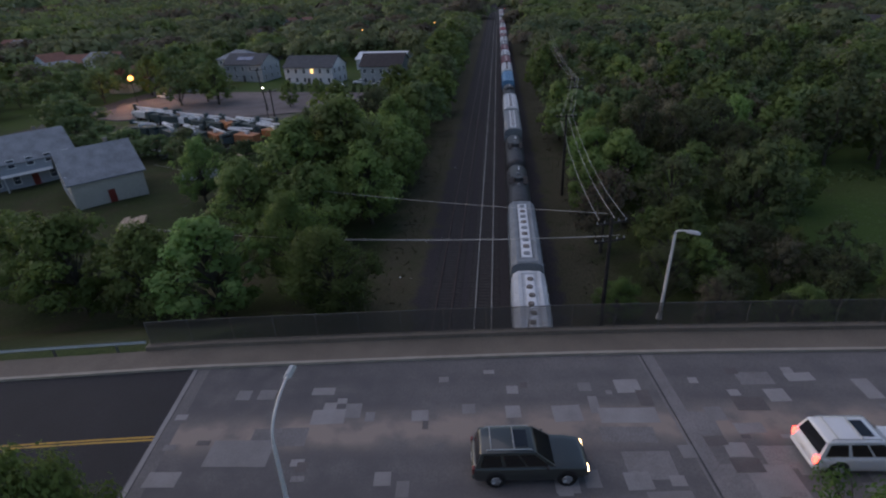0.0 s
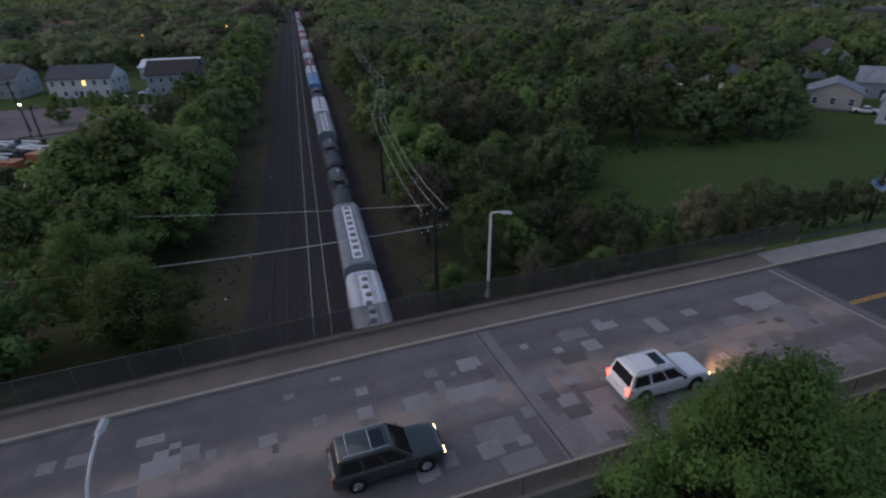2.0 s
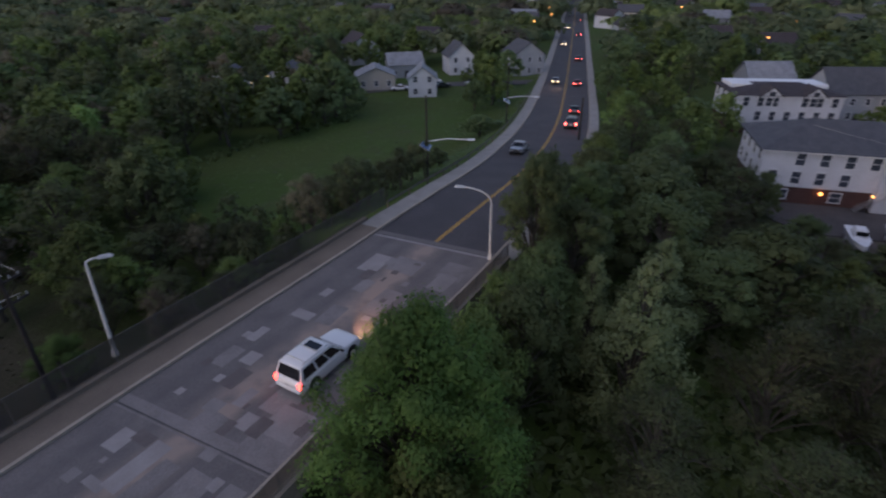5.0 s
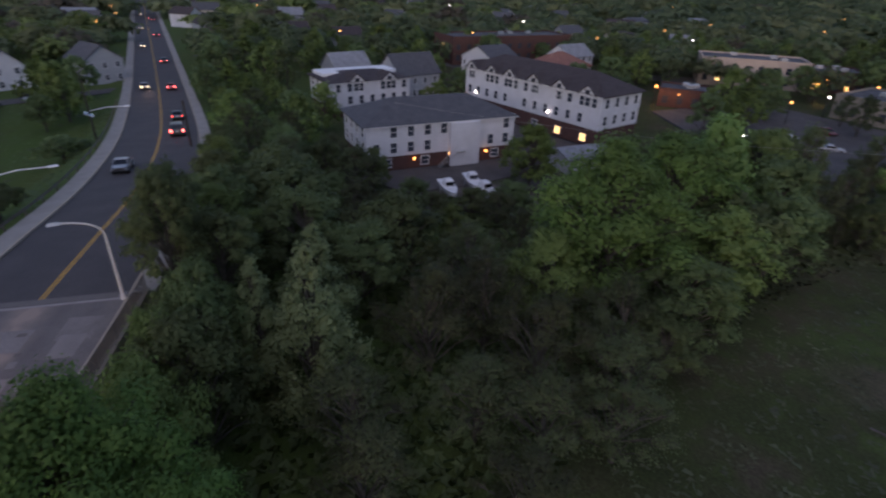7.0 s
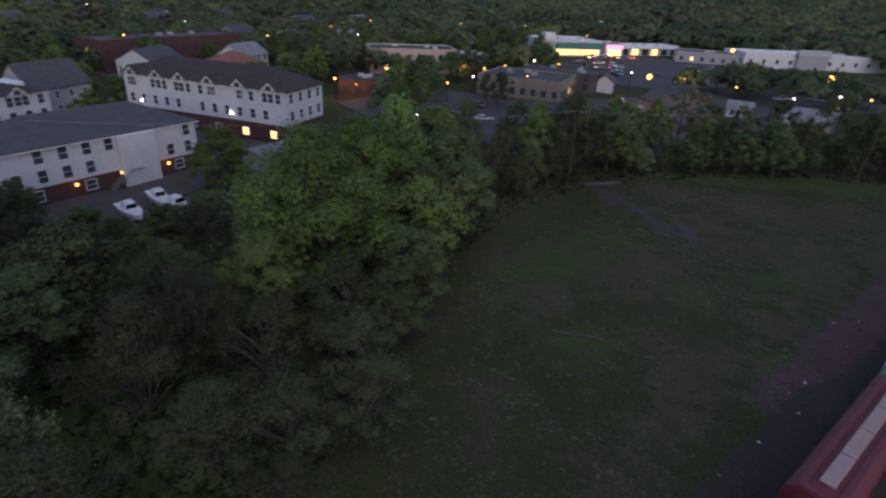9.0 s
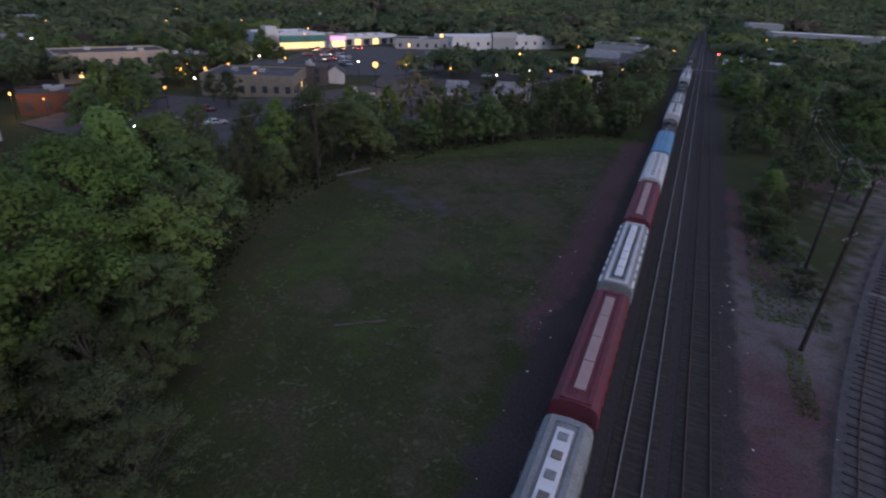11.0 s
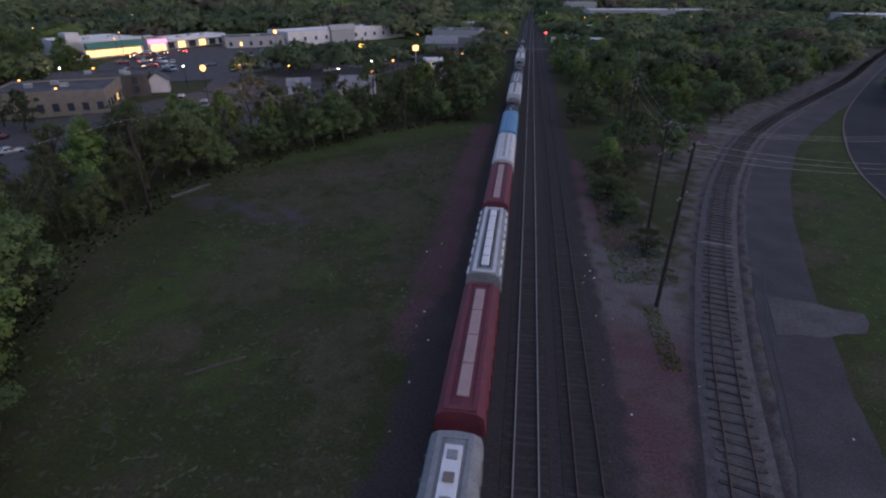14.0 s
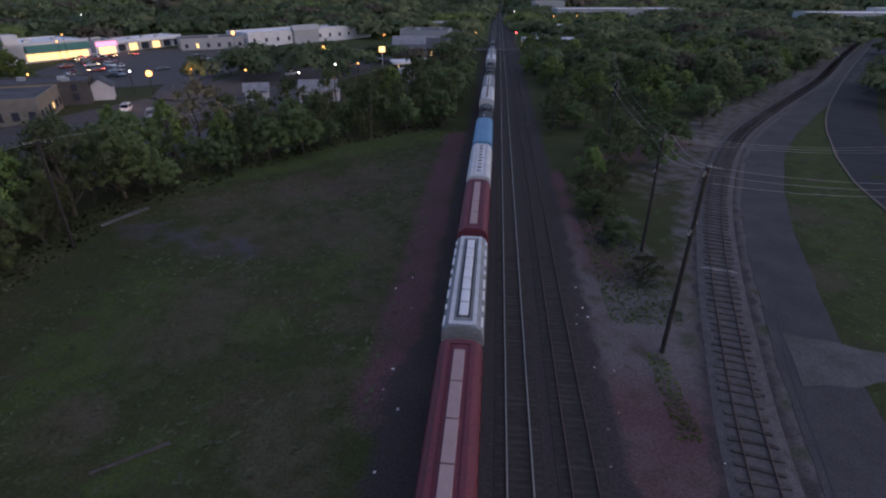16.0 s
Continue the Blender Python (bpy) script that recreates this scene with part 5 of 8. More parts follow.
        part("mirror", Solid().box(s * (w * 0.98 + 0.08), front_y - 0.35, belt - 0.02, 0.2, 0.12, 0.16, bevel=0.03), "black", v)
        for y in (-h * 0.6, h * 0.62):
            part("wheel_arch", Solid().tube((s * (w - 0.2), y, 0.47), (s * (w + 0.008), y, 0.47), 0.45, 0.45, 20), "black", v)
            wheel(v, s * (w - 0.1), y, 0.4 if shape == "suv" else 0.34)
    return v


def along(x, lane, back=False):
    """The pose of a vehicle on the road at x, lane metres south of the north kerb, heading east unless back."""
    a, b = kerb_y(x - 1), kerb_y(x + 1)
    turn = math.degrees(math.atan2(b - a, 2))
    n = Vector((math.sin(radians(turn)), -math.cos(radians(turn)), 0))
    tilt = math.degrees(math.atan2(road_z(x + 1.5) - road_z(x - 1.5), 3))
    m = pose(x + n.x * lane, kerb_y(x) + n.y * lane, road_z(x) + 0.006, 0, 0, turn - 90 + (180 if back else 0))
    return m @ pose(0, 0, 0, -tilt if back else tilt, 0, 0)


car("white sport utility vehicle with roof rack crossing the bridge", "car", "car_white", along(17.0, 7.7), "suv", "tail", True)
car("dark green-grey sport utility vehicle on the bridge deck", "car", "car_dark", along(2.0, 8.0), "suv", "off", True)
car("silver sedan driving up the town road", "car", "car_silver", along(65.0, 2.7, True), "sedan", "off")
car("dark red hatchback with lit tail lights on the road", "car", "car_red", along(58.5, 7.9), "sedan", "tail")
car("dark sport utility vehicle with bright brake lights", "car", "car_dark", along(84.5, 7.9), "suv", "brake")
car("dark sedan following down the road", "car", "car_dark", along(97.0, 8.0), "sedan", "tail")
car("sedan with lit headlights coming up the road", "car", "car_silver", along(132.0, 2.7, True), "sedan", "off", True)
car("dark red sedan with lit tail lights far down the road", "car", "car_red", along(130.0, 8.0), "sedan", "brake")
for k, x in enumerate((172, 205, 236, 262, 300, 330, 372, 410)):
    car("distant car with lit lamps in town traffic", "car", ("car_dark", "car_silver")[k % 2], along(x, 2.7 if k % 2 else 8.0, bool(k % 2)), "sedan", "brake" if k % 2 == 0 else "off", bool(k % 2), "town traffic")


def headlights(m, watts):
    """The pool of light that a car's lamps throw on the road ahead."""
    data = bpy.data.lights.new("headlight_beam", "SPOT")
    data.energy, data.spot_size, data.spot_blend, data.color, data.shadow_soft_size = watts, radians(80), 1.0, (1.0, 0.6, 0.34), 0.15
    new("headlight_beam", data).matrix_basis = m @ pose(0, 2.75, 0.8, 72, 0, 0)


headlights(along(17.0, 7.7), 420)
headlights(along(132.0, 2.7, True), 200)


def boom_truck(label, at, bed="truck_green", boom=True):
    t = thing("boom_truck", label, "truck", "trucks in the gravel yard", at=at)
    part("chassis", Solid().box(0, 0, 0.55, 1.0, 7.6, 0.25), "black", t)
    part("cab", Solid().box(0, 2.9, 0.6, 2.2, 1.9, 1.9, top=(0.9, 0.72), bevel=0.1), "hatch_white" if bed == "hatch_white" else "truck_green", t)
    part("windscreen", Solid().box(0, 3.62, 1.5, 1.8, 0.12, 0.65, top=(0.95, 0.4)), "car_glass", t)
    part("bed", Solid().box(0, -1.0, 0.8, 2.3, 4.9, 1.4, bevel=0.05), bed, t)
    if boom:
        arm = Solid()
        arm.box(0, -1.2, 2.2, 0.7, 0.8, 0.6, bevel=0.05)
        arm.tube((0, -1.2, 2.7), (0.1, 3.6, 2.95), 0.24, 0.19, 8)
        arm.tube((0.4, 3.6, 3.1), (0.4, -2.6, 3.2), 0.18, 0.15, 8)
        part("boom", arm, "hatch_white", t, "white folded lifting boom")
        part("bucket", Solid().box(0.4, -3.1, 2.75, 0.8, 0.8, 1.0, bevel=0.06), "truck_green", t)
    for s in (-1, 1):
        for y in (2.6, -1.6, -2.7):
            wheel(t, s * 0.95, y, 0.48, 0.3)
    return t


def build_yard():
    rng = random.Random(11)
    kinds = [("white boom lift truck with a dark green bed", "truck_green"), ("white boom lift truck with a white utility body", "hatch_white"), ("white boom lift truck with an orange body", "orange")]
    spots = [(-84, 126), (-79, 123), (-75, 121), (-70, 119.5), (-66, 117), (-61, 115), (-56.5, 113.5), (-52, 112), (-47.5, 110.5), (-74, 110), (-67, 107.5), (-61, 106), (-54.5, 104), (-49, 103), (-44.5, 106)]
    for k, (x, y) in enumerate(spots):
        label, bed = kinds[(1, 0, 0, 1, 0, 0, 2, 0, 0, 0, 0, 0, 2, 2, 2)[k]]
        boom_truck(label, pose(x, y, gz(x, y), 0, 0, rng.uniform(48, 78) + (180 if k % 3 == 0 else 0)), bed)
    van = car("white panel van parked in the gravel yard", "van", "car_white", pose(-88.5, 131, gz(-88, 131), 0, 0, 70), "van", "off")
    for x, y, paint, turn in ((-97, 156, "car_white", 80), (-93, 163, "car_silver", 85), (-84, 165, "car_dark", 95), (-41, 170, "car_white", 95), (-34, 165, "car_silver", 80), (-46, 164, "car_white", 100), (-30, 158, "car_white", 60)):
        car("parked car beside the gravel lot", "car", paint, pose(x, y, gz(x, y), 0, 0, turn), "sedan", "off", group="parked cars")
    for k in range(18):
        x, y = rng.uniform(-70, -38), rng.uniform(93, 104)
        pile = thing("scrap_pile", "heap of scrap beams beside the yard", "scrap", "scrap heaps", at=pose(x, y, gz(x, y)))
        for j in range(6):
            beam = Solid().box(0, 0, 0, rng.uniform(1.5, 3.4), 0.22, 0.12)
            part("beam", beam, ("orange", "tie", "truck_green", "lumber", "tie", "galv")[k % 6], pile, at=pose(rng.uniform(-1, 1), rng.uniform(-1, 1), 0.14 * j, 0, 0, rng.uniform(0, 180)))
    for k, (x, y) in enumerate(((120, -152), (126, -160), (131, -168), (136, -176), (118, -170), (124, -180), (129, -190), (140, -200), (112, -186), (98, -176), (106, -206), (146, -186), (150, -210), (60, -190), (66, -180), (52, -200), (46, -214), (88, -80), (94, -76), (99, -88), (100, -2), (106, -4), (112, -3))):
        car("parked car in the town car park", "car", ("car_dark", "car_silver", "car_white", "car_red")[k % 4], pose(x, y, gz(x, y) + 0.05, 0, 0, 30 + 60 * (k % 3)), "sedan", "off", group="cars in the car park")
    for k, (x, y) in enumerate(((109, 85.5), (117, 78.5), (124, 73), (121, 84), (128, 76))):
        car("parked car along the side street", "car", ("car_white", "car_dark", "car_silver")[k % 3], pose(x, y, gz(x, y) + 0.06, 0, 0, 48), "sedan", "off", group="cars on the side street")


build_yard()


# ---- buildings ----
WINDOWS = {}


def window(parent, m, w=0.95, h=1.35, frame="trim", pane="pane"):
    """A window with a proud frame, a sill and a pane; the facade faces -y in m."""
    key = (w, h, frame, pane)
    if key not in WINDOWS:
        f = Solid()
        ring = [(a * (w / 2 + k), y, b * (h / 2 + k)) for k, y in ((0.1, 0.0), (0.1, -0.09), (0.0, -0.09), (0.0, 0.0)) for a, b in ((-1, -1), (1, -1), (1, 1), (-1, 1))]
        f.add(ring, [(4 * k + i, 4 * k + (i + 1) % 4, 4 * k + 4 + (i + 1) % 4, 4 * k + 4 + i) for k in range(3) for i in range(4)])
        f.box(0, -0.04, -0.03, w, 0.05, 0.06)
        p = Solid().box(0, -0.015, -h / 2, w, 0.02, h)
        WINDOWS[key] = (f.data("window", M[frame]), p.data("pane", M[pane]))
    ob = part("window", WINDOWS[key][0], None, parent, at=m)
    part("pane", WINDOWS[key][1], None, ob, "lit warm window" if "warm" in pane else "")


def facing(w, d, side):
    """The facade's frame: its middle at ground level, x along it, -y outwards."""
    return {"s": pose(0, -d / 2, 0), "n": pose(0, d / 2, 0, 0, 0, 180), "e": pose(w / 2, 0, 0, 0, 0, 90), "w": pose(-w / 2, 0, 0, 0, 0, -90)}[side]


def gable_roof(w, d, eave, ridge, over=0.4, thick=0.18):
    """Two slabs that meet on a ridge along x."""
    s = Solid()
    hx, hy = w / 2 + over, d / 2 + over
    drop = (ridge - eave) * over / (d / 2)
    for k in (-1, 1):
        a = [(-hx, k * hy, eave - drop), (hx, k * hy, eave - drop), (hx, 0, ridge), (-hx, 0, ridge)]
        s.add(a + [(x, y, z + thick) for x, y, z in a], [(3, 2, 1, 0), (4, 5, 6, 7), (0, 1, 5, 4), (1, 2, 6, 5), (2, 3, 7, 6), (3, 0, 4, 7)] if k < 0 else [(0, 1, 2, 3), (7, 6, 5, 4), (4, 5, 1, 0), (5, 6, 2, 1), (6, 7, 3, 2), (7, 4, 0, 3)])
    return s


def hip_roof(w, d, eave, ridge, over=0.5):
    hx, hy = w / 2 + over, d / 2 + over
    r = max(0.3, hx - hy)
    base = [(-hx, -hy, eave), (hx, -hy, eave), (hx, hy, eave), (-hx, hy, eave)]
    low = [(x, y, eave - 0.22) for x, y, _ in base]
    top = [(-r, 0, ridge), (r, 0, ridge)]
    return Solid().add(base + low + top, [(7, 6, 5, 4), (0, 1, 9, 8), (1, 2, 9), (2, 3, 8, 9), (3, 0, 8), (4, 5, 1, 0), (5, 6, 2, 1), (6, 7, 3, 2), (7, 4, 0, 3)])


def walls(w, d, z0, z1, ridge=None):
    s = Solid()
    if ridge is None:
        return s.box(0, 0, z0, w, d, z1 - z0)
    hx, hy = w / 2, d / 2
    pts = []
    for x in (-hx, hx):
        pts += [(x, -hy, z0), (x, hy, z0), (x, hy, z1), (x, 0, ridge), (x, -hy, z1)]
    return s.add(pts, [(0, 1, 2, 3, 4)[::-1], (5, 6, 7, 8, 9), (0, 4, 9, 5)[::-1], (1, 6, 7, 2)[::-1], (0, 5, 6, 1)[::-1], (2, 7, 8, 3)[::-1], (3, 8, 9, 4)[::-1]])


def house(label, x, y, turn, w, d, eave, ridge, wall="siding", roof="shingle", hip=False, rows=None, chimney=False, z=None, name="house", category="house", lit=0, solar=False, sides="swe", porch=False):
    base = gz(x, y) - 0.1 if z is None else z
    hs = thing(name, label, category, at=pose(x, y, base, 0, 0, turn))
    part("wall", walls(w, d, 0, eave, None if hip else ridge), wall, hs)
    rf = part("roof", hip_roof(w, d, eave, ridge) if hip else gable_roof(w, d, eave, ridge), roof, hs)
    if chimney:
        part("chimney", Solid().box(w * 0.22, 0.3, ridge - 0.9, 0.6, 0.6, 1.7, bevel=0.03), "concrete", rf)
    levels = rows or ([1.5] if eave < 4 else [1.5, 4.2])
    rng = random.Random(int(x * 7 + y * 3))
    for side in sides:
        f = facing(w, d, side)
        width = w if side in "ns" else d
        k = max(2, int(width / 2.6))
        for zz in levels:
            for i in range(k):
                if zz == levels[0] and i == k // 2 and side == "s":
                    continue
                hot = lit and rng.random() < lit
                window(hs, f @ pose((i + 0.5) * width / k - width / 2, 0, zz), 0.9, 1.25, "trim", "warm_window" if hot else "pane")
    part("door", Solid().box(0, -d / 2 - 0.03, 0, 0.95, 0.08, 2.05, bevel=0.02), "car_red" if rng.random() < 0.3 else "trim_dark", hs)
    if solar:
        slope = math.atan2(ridge - eave, d / 2)
        for i in range(2):
            panel = Solid().box(0, 0, 0, 3.0, 1.9, 0.06)
            part("solar_panel", panel, "solar", rf, at=pose(-1.7 + 3.3 * i, -d * 0.27, eave + (ridge - eave) * 0.48 + 0.26, math.degrees(slope), 0, 0))
    if porch:
        part("porch", Solid().box(0, -d / 2 - 0.9, 2.5, w * 0.7, 1.8, 0.16).box(-w * 0.33, -d / 2 - 1.7, 0, 0.15, 0.15, 2.5).box(w * 0.33, -d / 2 - 1.7, 0, 0.15, 0.15, 2.5), "trim", hs)
    return hs


house("pale house with a weathered grey shingle roof and chimney", -59.7, 75.8, 46, 9.6, 11.6, 4.0, 7.5, "siding_cream", "shingle_grey", chimney=True, sides="w")
house("pale grey house with a long weathered shingle roof", -79.8, 84.4, 50, 13.0, 10.8, 4.4, 7.7, "siding_grey", "shingle_grey", chimney=True, sides="swe", porch=True)
house("low white house behind a grassy bank", -88, 71, 50, 12.0, 8.0, 3.6, 5.8, "siding", "shingle_grey")
house("grey house with solar panels on a dark roof", -82, 186, -14, 15, 10, 5.6, 8.4, "siding_grey", "shingle", solar=True)
house("white two-storey house with a dark gabled roof", -57, 177, -12, 17, 9.5, 5.4, 8.2, "siding", "shingle", lit=0.1)
house("grey terrace house with a dark roof", -33, 172, -8, 13, 9.5, 5.6, 8.6, "siding_grey", "shingle_brown")
house("cream house behind grey neighbours", -94, 205, -14, 14, 10, 5.2, 8.0, "siding_cream", "shingle_grey", hip=True)
house("low house with a red-brown roof among trees", -168, 226, 20, 20, 11, 3.6, 6.6, "siding_cream", "shingle_red")
house("white house with a low roof beyond the terrace", -40, 206, -8, 18, 11, 3.6, 5.4, "siding", "roof_white")
house("cream house at the edge of a grass field", 109.5, 93.5, 42, 8.0, 9.5, 3.4, 5.4, "siding_cream", "shingle_grey", sides="swe", rows=[1.7])
house("small white gabled house facing the field", 108.8, 78.4, 36, 7.0, 6.6, 4.4, 6.9, "siding", "shingle_grey", sides="swe")
house("house with a broad grey roof behind the field", 127, 97.5, -44, 9.5, 8.5, 3.6, 6.2, "siding_grey", "shingle_grey")
house("tall white house with a gabled attic", 139, 87, 46, 8.6, 7.2, 5.2, 8.6, "siding", "shingle", rows=[1.5, 4.2], porch=True)
house("grey gabled house on the side street corner", 148.5, 71, 46, 10.5, 9.0, 5.6, 8.8, "siding_grey", "shingle", rows=[1.5, 4.4])
house("white house at the wood's edge", 93.5, 108, 30, 11, 9, 4.4, 6.6, "siding", "shingle", lit=0.25)
house("small white house seen between trees", 84, 118, 30, 10, 8, 4.0, 6.2, "siding", "shingle", lit=0.3)


def build_apartments():
    """Three long white apartment houses of two storeys over a brick ground floor."""
    def block(label, corner, u, v, length, depth, base, brick_top, eave, ridge, cols, gables, lit, lamps=()):
        mid = Vector((*corner, 0)) + Vector((*u, 0)) * length / 2 + Vector((*v, 0)) * depth / 2
        turn = math.degrees(math.atan2(u[1], u[0]))
        hs = thing("apartment_house", label, "apartment house", "white apartment houses", at=pose(mid.x, mid.y, base, 0, 0, turn))
        # the facade lies on local -y
        part("wall", Solid().box(0, 0, 0, length, depth, brick_top - base), "brick", hs, "dark brick ground floor")
        part("wall", Solid().box(0, 0, brick_top - base, length + 0.3, depth + 0.3, eave - brick_top), "siding", hs, "white siding")
        rf = part("roof", hip_roof(length + 0.3, depth + 0.3, eave - base, ridge - base, 0.55), "shingle" if not gables else "shingle_brown", hs)
        part("gutter", Solid().box(0, -depth / 2 - 0.68, eave - base - 0.2, length + 1.3, 0.12, 0.14), "trim", rf)
        h1, h2 = (brick_top - base) + (eave - brick_top) * 0.27, (brick_top - base) + (eave - brick_top) * 0.77
        for side, width, k in (("s", length, cols), ("w", depth, 4), ("e", depth, 4)):
            f = facing(length + 0.3, depth + 0.3, side)
            for i in range(k):
                px = (i + 0.5) * width / k - width / 2
                for j, zz in enumerate((h1, h2)):
                    if side == "s" and (i * 3 + j * 5 + cols) % 7 == 0:
                        continue
                    window(hs, f @ pose(px, 0, zz), 1.05, 1.6, "trim")
        f = facing(length, depth, "s")
        for i in range(cols // 2):
            hot = (i in lit)
            window(hs, f @ pose((i + 0.5) * length / (cols // 2) - length / 2, 0, 1.35), 1.3, 1.3, "trim", "warm_window" if hot else "pane")
        for g in gables:
            gx = g * length
            gb = Solid()
            zt = eave - base
            pts = [(gx - 1.9, -depth / 2 - 0.6, zt - 0.1), (gx + 1.9, -depth / 2 - 0.6, zt - 0.1), (gx, -depth / 2 - 0.6, zt + 1.45)]
            gb.add(pts + [(x, -depth / 2 + 3.4, z) for x, _, z in pts], [(0, 1, 2), (5, 4, 3), (1, 0, 3, 4), (2, 1, 4, 5), (0, 2, 5, 3)])
            part("gable", gb, "siding", rf, "small white gable")
            cap = Solid()
            for s in (-1, 1):
                cap.add([(gx + s * 2.2, -depth / 2 - 0.85, zt - 0.3), (gx, -depth / 2 - 0.85, zt + 1.52), (gx, -depth / 2 + 3.5, zt + 1.52), (gx + s * 2.2, -depth / 2 + 3.5, zt - 0.3)] + [(gx + s * 2.2, -depth / 2 - 0.85, zt - 0.16), (gx, -depth / 2 - 0.85, zt + 1.66), (gx, -depth / 2 + 3.5, zt + 1.66), (gx + s * 2.2, -depth / 2 + 3.5, zt - 0.16)], [(0, 1, 2, 3), (7, 6, 5, 4), (0, 4, 5, 1), (1, 5, 6, 2), (2, 6, 7, 3), (3, 7, 4, 0)])
            part("gable_roof", cap, "shingle_brown", rf)
            window(hs, facing(length, depth + 1.24, "s") @ pose(gx, 0, zt + 0.28), 0.8, 0.75, "trim_dark")
            window(hs, facing(length, depth + 0.34, "s") @ pose(gx, 0, h2), 1.2, 1.5, "trim")
        for spot, z, glow in lamps:
            part("wall_lamp", Solid().ball(spot * length, -depth / 2 - 0.45, z, 0.22), glow, hs, "small glowing wall lamp")
        return hs

    a = block("white apartment house with a dark hipped slate roof", (81.4, 3.9), (0.304, -0.952), (0.952, 0.304), 25.5, 12.0, -1.25, 1.2, 6.15, 9.0, 9, (), (), ((-0.2, 1.9, "sodium"), (0.3, 1.9, "sodium")))
    stair = Solid()
    for k in range(12):
        stair.box(-1.2 + 0.26 * k, -6.9, 0.2 * k, 0.28, 1.0, 0.06)
    stair.tube((-1.3, -7.4, 0.9), (1.9, -7.4, 3.3), 0.03, n=5)
    stair.box(2.5, -6.9, 2.45, 1.6, 1.4, 0.14)
    part("outside_stair", stair, "galv", a, "outside stair to the first floor")
    wing = Solid().box(3.4, -6.5, 0, 5.2, 1.3, 7.2)
    part("wing", wing, "siding", a, "projecting white stair bay")
    block("long white apartment house with gabled windows and lit ground floor", (124.8, -18.1), (-0.853, -0.52), (0.52, -0.853), 36.8, 11.5, -0.9, 2.3, 8.4, 11.4, 13, (-0.44, -0.27, -0.12, 0.06, 0.24, 0.42), (4, 5), ((-0.4, 4.4, "white_lamp"), (0.18, 4.4, "white_lamp"), (-0.5, 3.4, "sodium")))
    c = block("white apartment house with a pale membrane roof", (115.9, 11.3), (0.44, -0.898), (0.898, 0.44), 18.0, 12.0, -1.0, 0.9, 6.0, 7.4, 7, (-0.2, 0.22), ())
    part("roof_deck", Solid().box(0, 2.5, 7.3, 17.5, 6.0, 0.7, bevel=0.05), "roof_white", c, "white flat roof deck")


build_apartments()


def block_building(name, label, category, x, y, turn, w, d, h, wall, roof="roof_flat", cols=0, levels=(), lit=0.0, parapet=True):
    """A flat-roofed building with a parapet, windows in rows and roof boxes."""
    b = thing(name, label, category, at=pose(x, y, gz(x, y) - 0.1, 0, 0, turn))
    part("wall", Solid().box(0, 0, 0, w, d, h), wall, b)
    rf = part("roof", Solid().box(0, 0, h, w - 0.3, d - 0.3, 0.06), roof, b)
    if parapet:
        p = Solid()
        for sx, sy, ww, dd in ((0, -d / 2 + 0.1, w + 0.1, 0.3), (0, d / 2 - 0.1, w + 0.1, 0.3), (-w / 2 + 0.1, 0, 0.3, d - 0.4), (w / 2 - 0.1, 0, 0.3, d - 0.4)):
            p.box(sx, sy, h, ww, dd, 0.45)
        part("parapet", p, wall, b)
    rng = random.Random(int(x + 2 * y))
    for _ in range(3):
        part("roof_unit", Solid().box(rng.uniform(-0.3, 0.3) * w, rng.uniform(-0.3, 0.3) * d, h, 1.6, 1.3, 0.9, bevel=0.05), "galv", rf)
    for side in "swe":
        f = facing(w, d, side)
        width = w if side == "s" else d
        k = cols if side == "s" else max(1, int(cols * d / w))
        for zz in levels:
            for i in range(k):
                window(b, f @ pose((i + 0.5) * width / k - width / 2, 0, zz), 1.1, 1.5, "trim_dark", "warm_window" if rng.random() < lit else "pane")
    return b


